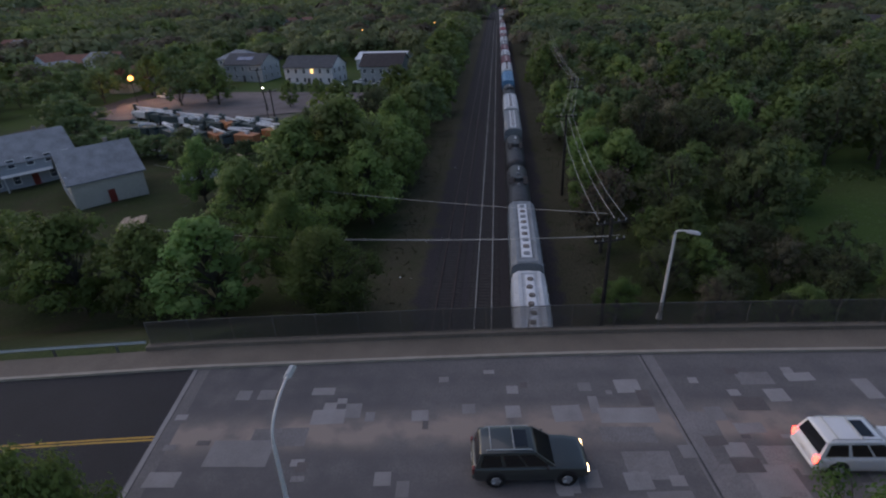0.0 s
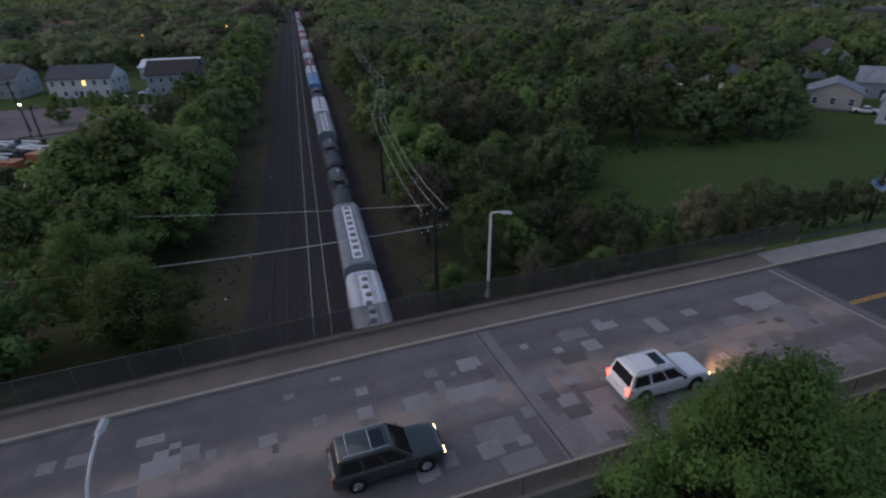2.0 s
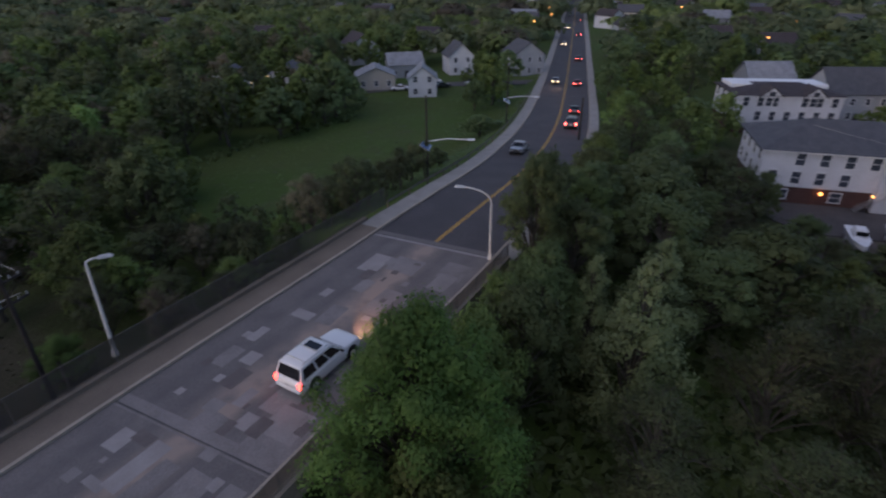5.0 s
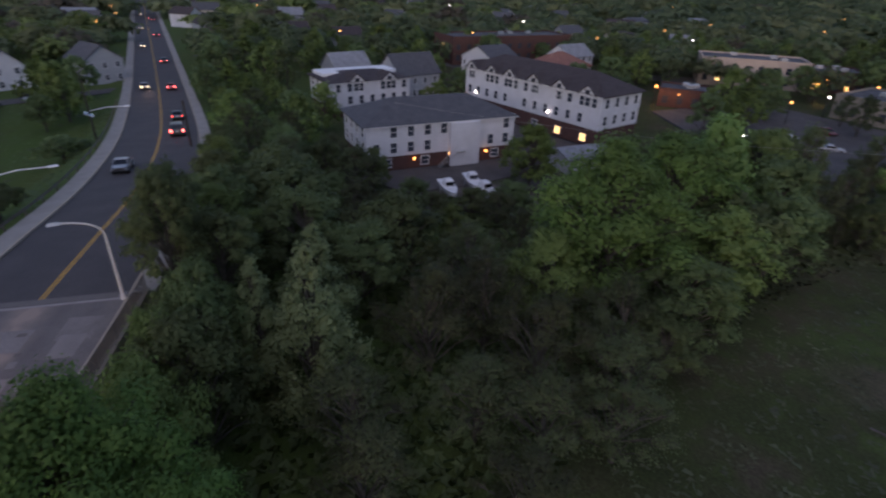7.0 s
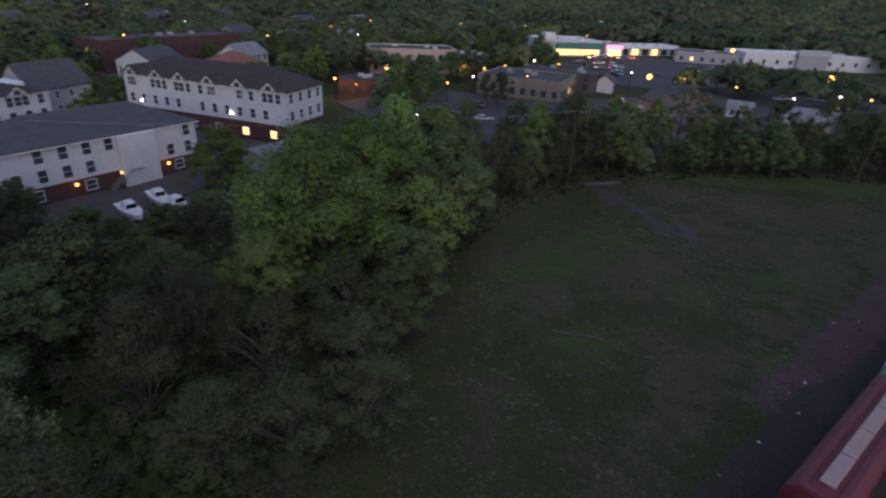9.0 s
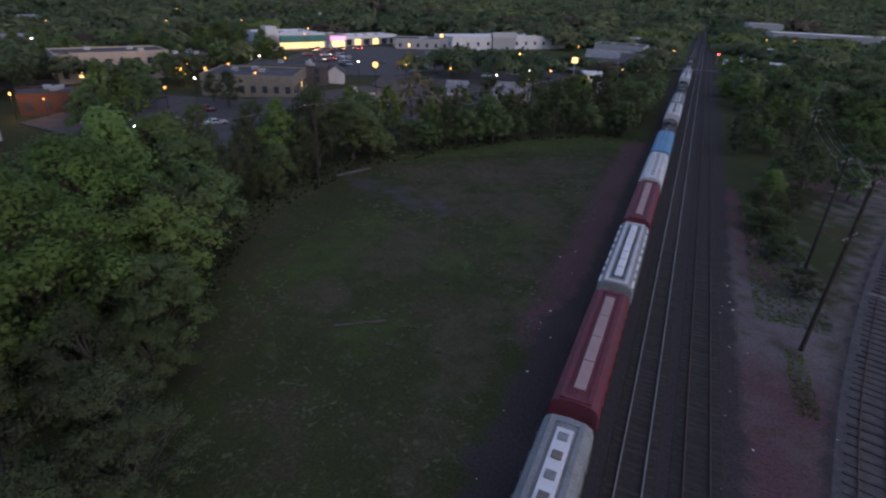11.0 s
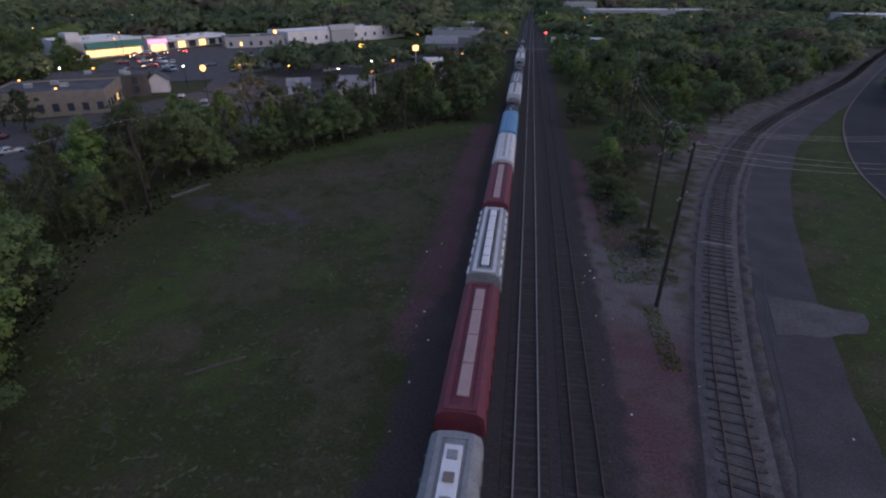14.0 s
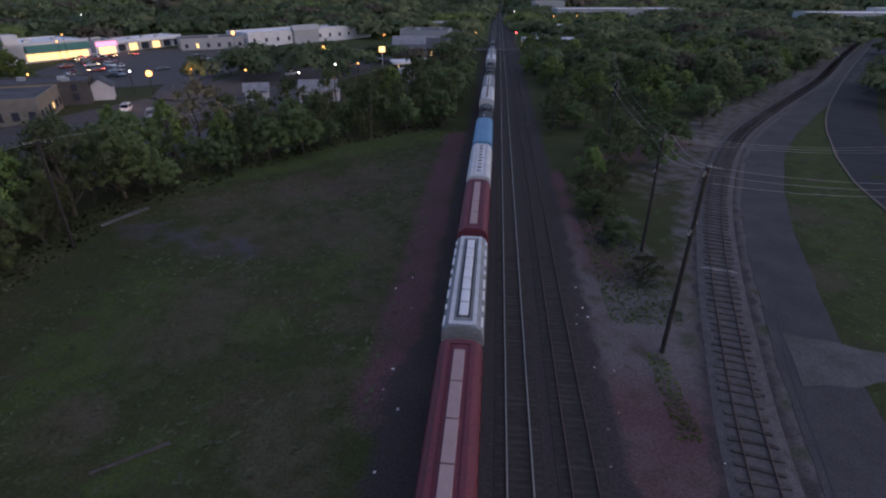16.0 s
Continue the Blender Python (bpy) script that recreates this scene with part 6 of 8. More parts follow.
def build_town():
    shop = block_building("supermarket", "pale supermarket with a green awning over a bright yellow front", "shop", 177, -210, 245, 29, 24, 6.4, "siding", "roof_white")
    part("tower", Solid().box(-11.5, -9.5, 0, 5.0, 5.0, 9.8, bevel=0.08), "siding", shop, "square white corner tower")
    part("awning", Solid().box(2.6, -13.0, 3.6, 22, 2.6, 2.4, top=(1, 0.3)), "green_roof", shop, "sloping green metal awning")
    part("shop_front", Solid().box(2.6, -12.1, 0.7, 21.5, 0.12, 2.3), "shop_yellow", shop, "lit yellow shop front")
    for k in range(9):
        part("mullion", Solid().box(-8.2 + 2.7 * k, -12.2, 0.4, 0.14, 0.14, 3.4), "trim", shop)
    pink = block_building("shop", "low white shop under a lit pink sign", "shop", 164, -227.5, 245, 9, 14, 5.2, "siding")
    part("sign", Solid().box(0, -7.15, 3.4, 8.0, 0.2, 1.4, bevel=0.04), "shop_pink", pink, "blank glowing pink sign")
    part("shop_front", Solid().box(0, -7.1, 0.4, 6.5, 0.1, 2.6), "shop_yellow", pink)
    garage = block_building("shop", "row of white shops with lit bays", "shop", 160, -250.5, 250, 34, 12, 4.2, "siding", "roof_white")
    for k in range(6):
        part("bay", Solid().box(-14 + 5.6 * k, -6.08, 0.3, 4.0, 0.1, 2.6), "shop_yellow" if k in (1, 3) else "pane", garage, "lit shop bay" if k in (1, 3) else "dark shop bay")
        part("pillar", Solid().box(-16.8 + 5.6 * k, -7.2, 0, 0.3, 0.3, 3.4), "trim", garage)
    part("canopy", Solid().box(0, -7.0, 3.3, 34, 2.2, 0.5, bevel=0.05), "trim", garage)
    block_building("shop", "grey flat-roofed shop building with a worn roof", "shop", 108, -114.5, 207, 23, 18, 5.0, "concrete", "roof_flat", 8, (2.0,), 0.12)
    block_building("shop", "low grey shop with a dark flat roof", "shop", 110.5, -131.8, 210, 22, 12, 5.2, "old_slab", "roof_flat", 4, (2.0, 4.2), 0.2)
    block_building("house", "tan rendered two-storey building with a flat roof", "building", 154.4, -107, 244.5, 28, 14, 7.4, "tan", "roof_flat", 8, (2.2, 5.2), 0.08)
    block_building("house", "red brick shops with an orange-lit front", "building", 147, -126, 244.5, 16, 13, 5.6, "brick", "roof_flat", 6, (1.9, 4.2), 0.25)
    block_building("house", "long brick building behind the apartments", "building", 196, -42, -72, 46, 15, 8.2, "brick", "roof_flat", 12, (2.2, 5.4), 0.06)
    house("white gabled hall with a square porch", 163, -31, -60, 10, 14, 6.4, 9.6, "siding", "shingle", rows=[1.6, 4.6], name="hall", category="hall", lit=0.1)
    house("house with a red-brown hipped roof behind the apartments", 158, -50, -60, 14, 12, 5.4, 8.8, "brick", "shingle_red", hip=True)
    house("white gabled house by the apartments", 172, -58, -60, 11, 9, 5.2, 8.2, "siding", "shingle_grey", lit=0.1)
    house("grey steep-roofed house beside a leafy street", 142, -6, -60, 12, 10, 6.0, 10.2, "siding_grey", "shingle", rows=[1.6, 4.4])
    house("grey gabled house under trees", 150, 10, -60, 10, 9, 5.6, 9.0, "siding_grey", "shingle_grey")
    long_white = block_building("warehouse", "long white building with a stepped roofline", "warehouse", 97.5, -287, 234.6, 72, 18, 6.0, "siding", "roof_white", 12, (3.0,), 0.05)
    part("gable_block", Solid().box(-6, -9.6, 0, 14, 2.0, 6.0).box(-6, -9.6, 6.0, 15, 3.0, 2.4, top=(1, 0.1)), "siding_grey", long_white, "grey gabled entrance block")
    block_building("warehouse", "grey warehouse beside the level crossing", "warehouse", 38, -300, -4, 24, 16, 5.0, "siding_grey", "roof_flat", 5, (2.2,), 0.05)
    fuel = thing("filling_station", "small filling station under a lit canopy", "filling station", at=pose(28, -180, gz(28, -180), 0, 0, 20))
    part("canopy", Solid().box(0, 0, 4.2, 12, 7, 0.7, bevel=0.06), "trim", fuel)
    part("canopy_light", Solid().box(0, 0, 4.16, 10, 5, 0.03), "warm_window", fuel, "lit canopy soffit")
    for sx in (-4, 4):
        part("column", Solid().box(sx, 0, 0, 0.4, 0.4, 4.2), "trim", fuel)
        part("pump", Solid().box(sx, 1.2, 0, 0.6, 0.5, 1.6, bevel=0.05), "car_red", fuel)
    part("kiosk", Solid().box(0, 7, 0, 10, 5, 3.4), "siding", fuel)
    part("shop_front", Solid().box(0, 4.45, 0.6, 8, 0.1, 2.0), "shop_yellow", fuel)
    sign = thing("pole_sign", "tall blank lit sign on a white pole", "sign", at=pose(38.9, -189.8, 0))
    part("pole", Solid().tube((0, 0, 0), (0, 0, 6.2), 0.16, 0.13, 10), "lamp_paint", sign)
    part("board", Solid().box(0, 0, 6.0, 2.0, 0.35, 1.7, 35, bevel=0.05), "warm_window", sign, "lit pale sign face")
    for x, y, w, d, h, mat in ((-88, -476, 94, 26, 8, "siding_grey"), (-42, -545, 26, 20, 11, "siding_grey"), (-240, -430, 70, 30, 8, "siding_grey"), (38, -352, 34, 16, 5, "siding_grey"), (-330, -470, 110, 30, 9, "siding"), (-26, -336, 16, 12, 4.5, "siding")):
        block_building("warehouse", "distant pale warehouse among trees", "warehouse", x, y, 6, w, d, h, mat, "roof_white", 7, (3.0,), 0.12)
    block_building("shop", "low blue-roofed shop far down the road", "shop", 384, 118, 20, 30, 22, 5.0, "siding", "blue_roof")
    house("white gabled annexe at the end of a flat-roofed shop", 99.8, -139.2, 120, 5.0, 4.8, 3.4, 5.2, "siding", "shingle", sides="s")
    house("small white shed seen through the trees beside a drive", 60.7, -141, 200, 5.5, 4.2, 2.6, 4.0, "siding", "shingle_grey", name="shed", category="shed", sides="s")
    house("white cottage among trees near the meadow", 44.8, -141, 190, 9, 6, 3.0, 5.0, "siding", "shingle_grey", name="shed", category="shed", sides="s", lit=0.2)
    house("brick house with an orange-lit gable by the crossing", 25, -233, 185, 9, 9, 3.6, 6.6, "brick", "shingle", lit=0.5)
    house("low grey house with a broad pale roof", 36, -243, 185, 17, 10, 3.8, 6.4, "siding_grey", "shingle_grey")
    block_building("shop", "low white building beside the level crossing", "shop", -21, -270, 184, 24, 9, 3.4, "siding", "roof_white", 6, (1.6,), 0.1)
    block_building("house", "low red brick building under an orange lamp", "building", 125, -72, 240, 13, 9, 4.0, "brick", "roof_flat", 4, (1.8,), 0.0)
    block_building("shop", "plain grey store at the car park's edge", "shop", 128, -252, 215, 26, 14, 4.6, "siding_grey", "roof_flat", 6, (2.0,), 0.15)
    lot_rng = random.Random(8)
    for paint, x, y, turn in (("car_white", 100, -216, 60), ("car_silver", 108, -222, 62), ("car_dark", 113, -212, 60), ("car_red", 150, -206, 155), ("car_white", 153.5, -213, 155), ("car_dark", 147, -198, 155), ("car_silver", 75, -119, 20), ("car_white", 84, -124, 25), ("car_dark", 92, -182, 80), ("car_silver", 118, -172, 70), ("car_white", 133, -190, 65)):
        car({"car_white": "white", "car_silver": "silver", "car_dark": "dark", "car_red": "dark red"}[paint] + " car parked on the town asphalt", "car", paint, pose(x, y, gz(x, y) + 0.06, 0, 0, turn + lot_rng.uniform(-5, 5)), "suv", "off", group="parked town cars")
    for k, (x, y, turn) in enumerate(((156, -203, 65), (158.5, -209.5, 245), (150, -216, 60), (146, -223, 240), (140, -190, 150), (131, -180, 330))):
        car("car with lit lamps waiting before the shops", "car", ("car_dark", "car_silver", "car_red")[k % 3], pose(x, y, gz(x, y) + 0.17, 0, 0, turn), "sedan", "brake" if k % 2 else "tail", True, group="cars with lit lamps")
    shed = house("low grey shed with a pale roof behind the apartments", 84.5, -31, -72, 8.5, 5.5, 2.6, 3.4, "siding_grey", "shingle_grey", name="shed", category="shed", sides="s")
    rng = random.Random(21)
    count = 0
    for _ in range(400):
        x, y = rng.uniform(120, 430), rng.uniform(-190, 260)
        middle = float(np.interp(x, CX, CY))
        if abs(y - middle) < 16 or (x < 205 and -200 < y < 100) or (150 < x < 230 and y < -180):
            continue
        if any(abs(o.location.x - x) < 17 and abs(o.location.y - y) < 17 for o in scene.objects if o.parent is None and o.name.split(".")[0] in ("house", "shop", "hall")):
            continue
        house("distant gabled house among trees", x, y, rng.choice((20, 110, -70, 65)) + rng.uniform(-8, 8), rng.uniform(9, 13), rng.uniform(8, 10), rng.uniform(4.6, 6), rng.uniform(7.5, 9), rng.choice(("siding", "siding_grey", "siding_cream")), rng.choice(("shingle", "shingle_grey", "shingle_brown")), rows=[3.6], lit=0.12, sides="sw")
        count += 1
        if count > 44:
            break
    for _ in range(26):
        x, y = rng.uniform(-330, -110), rng.uniform(160, 420)
        house("distant gabled house among trees", x, y, rng.choice((-14, 76)) + rng.uniform(-8, 8), rng.uniform(9, 13), rng.uniform(8, 10), rng.uniform(4, 5.6), rng.uniform(6.8, 8.4), rng.choice(("siding", "siding_grey", "siding_cream")), rng.choice(("shingle", "shingle_grey", "shingle_red")), rows=[3.2], lit=0.1, sides="se")


build_town()


# ---- poles, wires and lamps ----
def wire(points, sag, name="power_line", r=0.021, label="thin sagging power line between poles"):
    run = []
    for a, b in zip(points, points[1:]):
        a, b = Vector(a), Vector(b)
        run += [a.lerp(b, i / 14) - Vector((0, 0, 4 * sag * (i / 14) * (1 - i / 14))) for i in range(15)]
    return tagged(part(name, Solid().bent(run, r, 5), "wire"), label, "power line", "power lines")


def utility_pole(label, x, y, h, arms=((0.5, 0),), lean=(0, 0), z=None):
    base = gz(x, y) - 0.2 if z is None else z
    p = thing("utility_pole", label, "utility pole", "utility poles", at=pose(x, y, base))
    top = (lean[0], lean[1], h)
    part("pole", Solid().tube((0, 0, 0), top, 0.19, 0.13, 10), "pole_wood", p)
    for down, turn in arms:
        k = (h - down) / h
        a = part("crossarm", Solid().box(0, 0, -0.06, 2.6, 0.12, 0.14), "pole_wood", p, at=pose(lean[0] * k, lean[1] * k, h - down, 0, 0, turn))
        for sx in (-1.2, -0.6, 0.6, 1.2):
            part("insulator", Solid().tube((sx, 0, 0.08), (sx, 0, 0.28), 0.05, 0.035, 8), "galv", a)
    return p


utility_pole("wooden utility pole with stacked crossarms above the tracks", 9.9, 40.2, 11.0, ((0.4, 20), (1.9, 20)))
utility_pole("wooden utility pole standing among woodland beside the railway", 14.2, 96.4, 12.2, ((0.3, 10), (1.6, 10)))
utility_pole("short wooden utility pole standing among trees", -36, 49, 6.4, ((0.4, 10),))
utility_pole("slim wooden utility pole close beside the railway", 10.2, 73.1, 11.4, ((0.3, 5),))
utility_pole("tall dark leaning utility pole beside the siding", -11.5, -46.3, 15.2, ((0.4, 60), (4.6, 60)), (-0.4, -0.3))
utility_pole("dark utility pole among bushes by the siding", -14.1, -64.2, 12.9, ((0.4, 60), (3.6, 60)))
utility_pole("utility pole with pale insulators in front of trees", -17.5, -104, 11.5, ((0.3, 60), (1.2, 60), (2.1, 60)))
utility_pole("dark utility pole at the edge of the meadow", 47.5, -59.3, 12.1, ((0.3, 30),))
utility_pole("dark utility pole beside the yard trucks", -46.5, 114, 9.0, ((0.5, 30),))
utility_pole("leaning dark utility pole beside the gravel lot", -56, 133, 10.5, ((0.4, 30),), (-1.6, 1.0))
utility_pole("dark utility pole beside the road's south pavement", 78.3, 28.2, 7.5, (), z=3.0)
wire([(9.7, 40.9, 10.9), (-51.0, 76.5, 4.3)], 1.0, r=0.017)
wire([(9.9, 40.2, 9.3), (-36.5, 49, 6.1)], 0.7, r=0.017)
wire([(10.7, 40.6, 9.2), (-35.5, 49.2, 6.1)], 0.9, r=0.017)
for dx, dz in ((-1.0, 0.0), (0.2, 0.05), (1.0, 0.0)):
    wire([(9.9 + dx, 40.2 + dx * 0.35, 10.8), (10.2 + dx * 0.8, 73.1, 11.1 + dz), (14.2 + dx * 0.5, 96.4, 11.9 + dz), (16 + dx, 170, 12)], 1.2, r=0.019)
for k, dx in enumerate((-1.0, 0.0, 1.0)):
    wire([(-11.9 + dx, -46.6, 14.9), (-14.1 + dx, -64.2, 12.6), (-17.5 + dx, -104, 11.4), (-26, -150, 11)], 0.7, r=0.009)
    wire([(-11.9, -46.6 + dx, 14.8 - k * 0.3), (-46, -58 + dx, 11.6), (-90, -70, 11.5)], 1.2, r=0.009)
    wire([(-14.1, -64.2 + dx, 12.5), (-48, -72 + dx, 10.5)], 1.0, r=0.009)
wire([(47.5, -59.3, 11.9), (24, -122, 11.0)], 1.0, r=0.009)
wire([(47.5, -59.3, 11.9), (76, 0, 11.0)], 1.2, r=0.009)


def street_lamp(label, base, top, head, lit=None, pole_mat="lamp_paint"):
    x, y, z = base
    lp = thing("street_lamp", label, "street lamp", "street lamps", at=pose(x, y, z))
    t = Vector(top) - Vector(base)
    hd = Vector(head) - Vector(base)
    part("pole", Solid().tube((0, 0, 0), t, 0.11, 0.075, 10).tube((0, 0, 0), (0, 0, 0.35), 0.2, 0.17, 10), pole_mat, lp)
    arm = Solid()
    knee = Vector((t.x, t.y, t.z + 0.85 * (hd.z - t.z)))
    curve = [t.lerp(knee, k / 8).lerp(knee.lerp(hd, k / 8), k / 8) for k in range(9)]
    arm.bent(curve, 0.055, 7)
    mid = curve[7]
    part("arm", arm, pole_mat, lp)
    way = (hd - mid)
    turn = math.degrees(math.atan2(way.y, way.x))
    lamp = part("head", Solid().box(0, 0, -0.1, 0.75, 0.32, 0.17, top=(0.8, 0.6), bevel=0.03), "galv", lp, at=pose(hd.x, hd.y, hd.z, 0, 0, turn))
    if lit:
        part("bulb", Solid().ball(0, 0, -0.16, 0.2), lit, lamp, "glowing lamp")
    return lp


street_lamp("pale grey street lamp with a short arm on the bridge", (11.6, 31.9, 7.4), (11.75, 31.9, 13.5), (12.6, 31.4, 13.75))
street_lamp("pale grey street lamp with a curved arm over the deck", (-7.0, 15.9, 7.4), (-6.95, 15.95, 12.3), (-6.9, 18.3, 13.85))
street_lamp("pale grey street lamp with a curved arm at the bridge end", (33.6, 19.0, 7.4), (33.6, 19.05, 12.0), (32.6, 21.2, 13.3))


def solar_lamp(x, y, z, h):
    lp = thing("solar_lamp", "dark pole with a blue solar panel and white lamp arm", "street lamp", "solar street lamps", at=pose(x, y, z))
    part("pole", Solid().tube((0, 0, 0), (0, 0, h), 0.15, 0.1, 10), "pole_wood", lp)
    panel = part("solar_panel", Solid().box(0, 0, -0.03, 1.9, 1.15, 0.06), "solar", lp, "blue solar panel", at=pose(-0.35, -0.1, h * 0.475, 28, 0, 25))
    part("panel_frame", Solid().box(0, 0, -0.07, 2.0, 1.25, 0.05), "galv", panel)
    arm = Solid().bent([(0, 0, h * 0.51), (1.4, -1.9, h * 0.535), (2.8, -3.8, h * 0.52)], 0.06, 7)
    part("arm", arm, "hatch_white", lp, "white lamp arm")
    part("head", Solid().box(3.0, -4.1, h * 0.512, 0.5, 0.9, 0.16, 36, bevel=0.04), "hatch_white", lp)


solar_lamp(50.4, 36.5, 4.3, 10.6)
solar_lamp(85.5, 44.0, 1.9, 10.6)


def lit_lamp(x, y, h, kind, watts, label):
    base = gz(x, y)
    lp = thing("street_lamp", label, "street lamp", "lit town lamps", at=pose(x, y, base))
    part("pole", Solid().tube((0, 0, 0), (0, 0, h), 0.1, 0.07, 8), "pole_wood", lp)
    # strong lamps get an oversized ball, so its shape stands in for their glare
    part("bulb", Solid().ball(0, 0, h, 0.68 if watts > 1000 else (0.24 if kind == "sodium" else 0.2) if h > 4 else 0.15), kind, lp, "glowing lamp")
    if watts:
        data = bpy.data.lights.new("town_lamp", "POINT")
        data.energy, data.shadow_soft_size = watts, 0.35
        data.color = (1.0, 0.5, 0.16) if kind == "sodium" else (1.0, 0.93, 0.82)
        new("town_lamp", data).location = (x, y, base + h - 0.6)


ORANGE, WHITE = "orange sodium street lamp glowing at dusk", "white yard lamp glowing at dusk"
lit_lamp(-97.5, 143.5, 7.6, "sodium", 4200, ORANGE)
lit_lamp(-51, 120.8, 8.0, "white_lamp", 250, WHITE)
lit_lamp(79.2, -128, 7.8, "sodium", 1500, ORANGE)
lit_lamp(101, -217.6, 9.2, "sodium", 1200, ORANGE)
lit_lamp(36.8, -127.3, 8.0, "sodium", 500, ORANGE)
lit_lamp(130, -25, 4.5, "sodium", 700, ORANGE)
lit_lamp(122, -62, 5.0, "sodium", 320, ORANGE)
lit_lamp(128, -108, 5.0, "sodium", 420, ORANGE)
lit_lamp(124, -134, 6.0, "white_lamp", 300, WHITE)
lit_lamp(60, -196, 7.0, "sodium", 700, ORANGE)
lit_lamp(116, -24, 5.5, "white_lamp", 250, WHITE)
lit_lamp(81.6, -150, 6.0, "sodium", 500, ORANGE)
lit_lamp(119.5, -66.5, 3.6, "sodium", 140, ORANGE)
for k, (x, y, h) in enumerate(((171, -97, 10), (182, -70, 9), (190, -30, 9), (196, 14, 8), (215, -110, 9), (240, -60, 9), (260, 10, 8), (300, 60, 9), (228, -190, 9), (250, -150, 9), (330, -40, 10), (210, 96, 8), (246, 104, 8), (283, 121, 8), (352, 148, 9), (420, 174, 9), (150, -190, 8), (84, -176, 7), (48, -240, 7), (12, -270, 6), (-9, -414, 8), (-31, -364, 8), (-45, -367, 8), (-94.5, -372, 8), (40.5, -163.7, 6), (50.5, -143.7, 6), (124.6, -121.6, 5), (126.3, -114.5, 4.2), (115.7, -136, 6), (106.2, -84.2, 5), (111.4, -97.2, 5), (288, -163, 8), (211, -114.6, 8), (214, -223, 9), (160, -205.7, 9), (94.6, -143.8, 6), (29, -168, 3.4), (26, -167, 3.4), (32, -169, 3.4), (-260, -380, 9), (88, -62, 3.2), (80, -22, 2.6), (84, -9, 2.6), (106, -112, 5), (66, -148, 6), (46, -160, 6), (-60, 260, 9), (-30, 290, 9), (-150, 250, 8), (99, 100, 4), (92, 112, 4), (450, 40, 10), (500, -120, 10), (380, -200, 10), (300, -260, 10), (230, -310, 10), (141, -140, 4.4), (137, -118, 4.4), (133, -100, 4.2))):
    lit_lamp(x, y, h, "sodium" if k % 5 else "white_lamp", 0, ORANGE if k % 5 else WHITE)
for x, y, h in ((-6.6, -288, 4.6), (6.5, 470, 6.0), (-184, -325, 6)):
    sg = thing("rail_signal", "railway signal mast showing a red light", "signal", at=pose(x, y, 0))
    part("mast", Solid().tube((0, 0, 0), (0, 0, h), 0.1, n=8), "galv", sg)
    part("lamp", Solid().ball(0, 0.0, h, 0.34 if y < 0 else 0.22), "signal_red", sg, "red signal lamp")


# ---- trees ----
def leaves(rng, centres, radii, count, size, flat=0.8, inside=0.18, loose=0.14, lobed=0.32, ruffle=0.62):
    """Small folded leaf clumps on and in a set of lobes: their corners, and the way the foliage faces there."""
    c, r = np.array(centres), np.array(radii)
    weight = r**2 / (r**2).sum()
    pick = rng.choice(len(c), count, p=weight)
    way = rng.normal(size=(count, 3))
    way[:, 2] += 0.35
    way /= np.linalg.norm(way, axis=1, keepdims=True)
    far = np.where(rng.random(count) < inside, rng.uniform(0.3, 0.8, count), rng.normal(0.92, loose, count))
    p = c[pick] + way * (r[pick] * far)[:, None] * np.array([1, 1, flat])
    n = way + rng.normal(size=(count, 3)) * 0.34 + np.array([0, 0, 0.35])
    n /= np.linalg.norm(n, axis=1, keepdims=True)
    t = np.cross(n, rng.normal(size=(count, 3)))
    t /= np.linalg.norm(t, axis=1, keepdims=True)
    b = np.cross(n, t)
    s = (size * rng.uniform(0.55, 1.35, count))[:, None]
    leaf = np.stack([p - t * s, p + (t * 0.55 - b * 0.8) * s, p + (t * 0.55 + b * 0.8) * s], 1)
    face = way * lobed + n * ruffle + np.array([0, 0, 0.3])
    face /= np.linalg.norm(face, axis=1, keepdims=True)
    return leaf.reshape(-1, 3), np.repeat(face, 3, 0)


FACING = {}


def leaf_mesh(name, verts, mat, face, c=3):
    """Loose leaves of c corners, with the way they face."""
    me = bpy.data.meshes.new(name)
    k = len(verts) // c
    me.vertices.add(len(verts))
    me.vertices.foreach_set("co", np.asarray(verts, np.float32).ravel())
    me.loops.add(c * k)
    me.loops.foreach_set("vertex_index", np.arange(c * k, dtype=np.int32))
    me.polygons.add(k)
    me.polygons.foreach_set("loop_start", np.arange(0, c * k, c, dtype=np.int32))
    me.polygons.foreach_set("loop_total", np.full(k, c, np.int32))
    me.materials.append(mat)
    me.update(calc_edges=True)
    me.polygons.foreach_set("use_smooth", [True] * k)
    me.normals_split_custom_set_from_vertices(face)
    FACING[me.name] = face
    return me


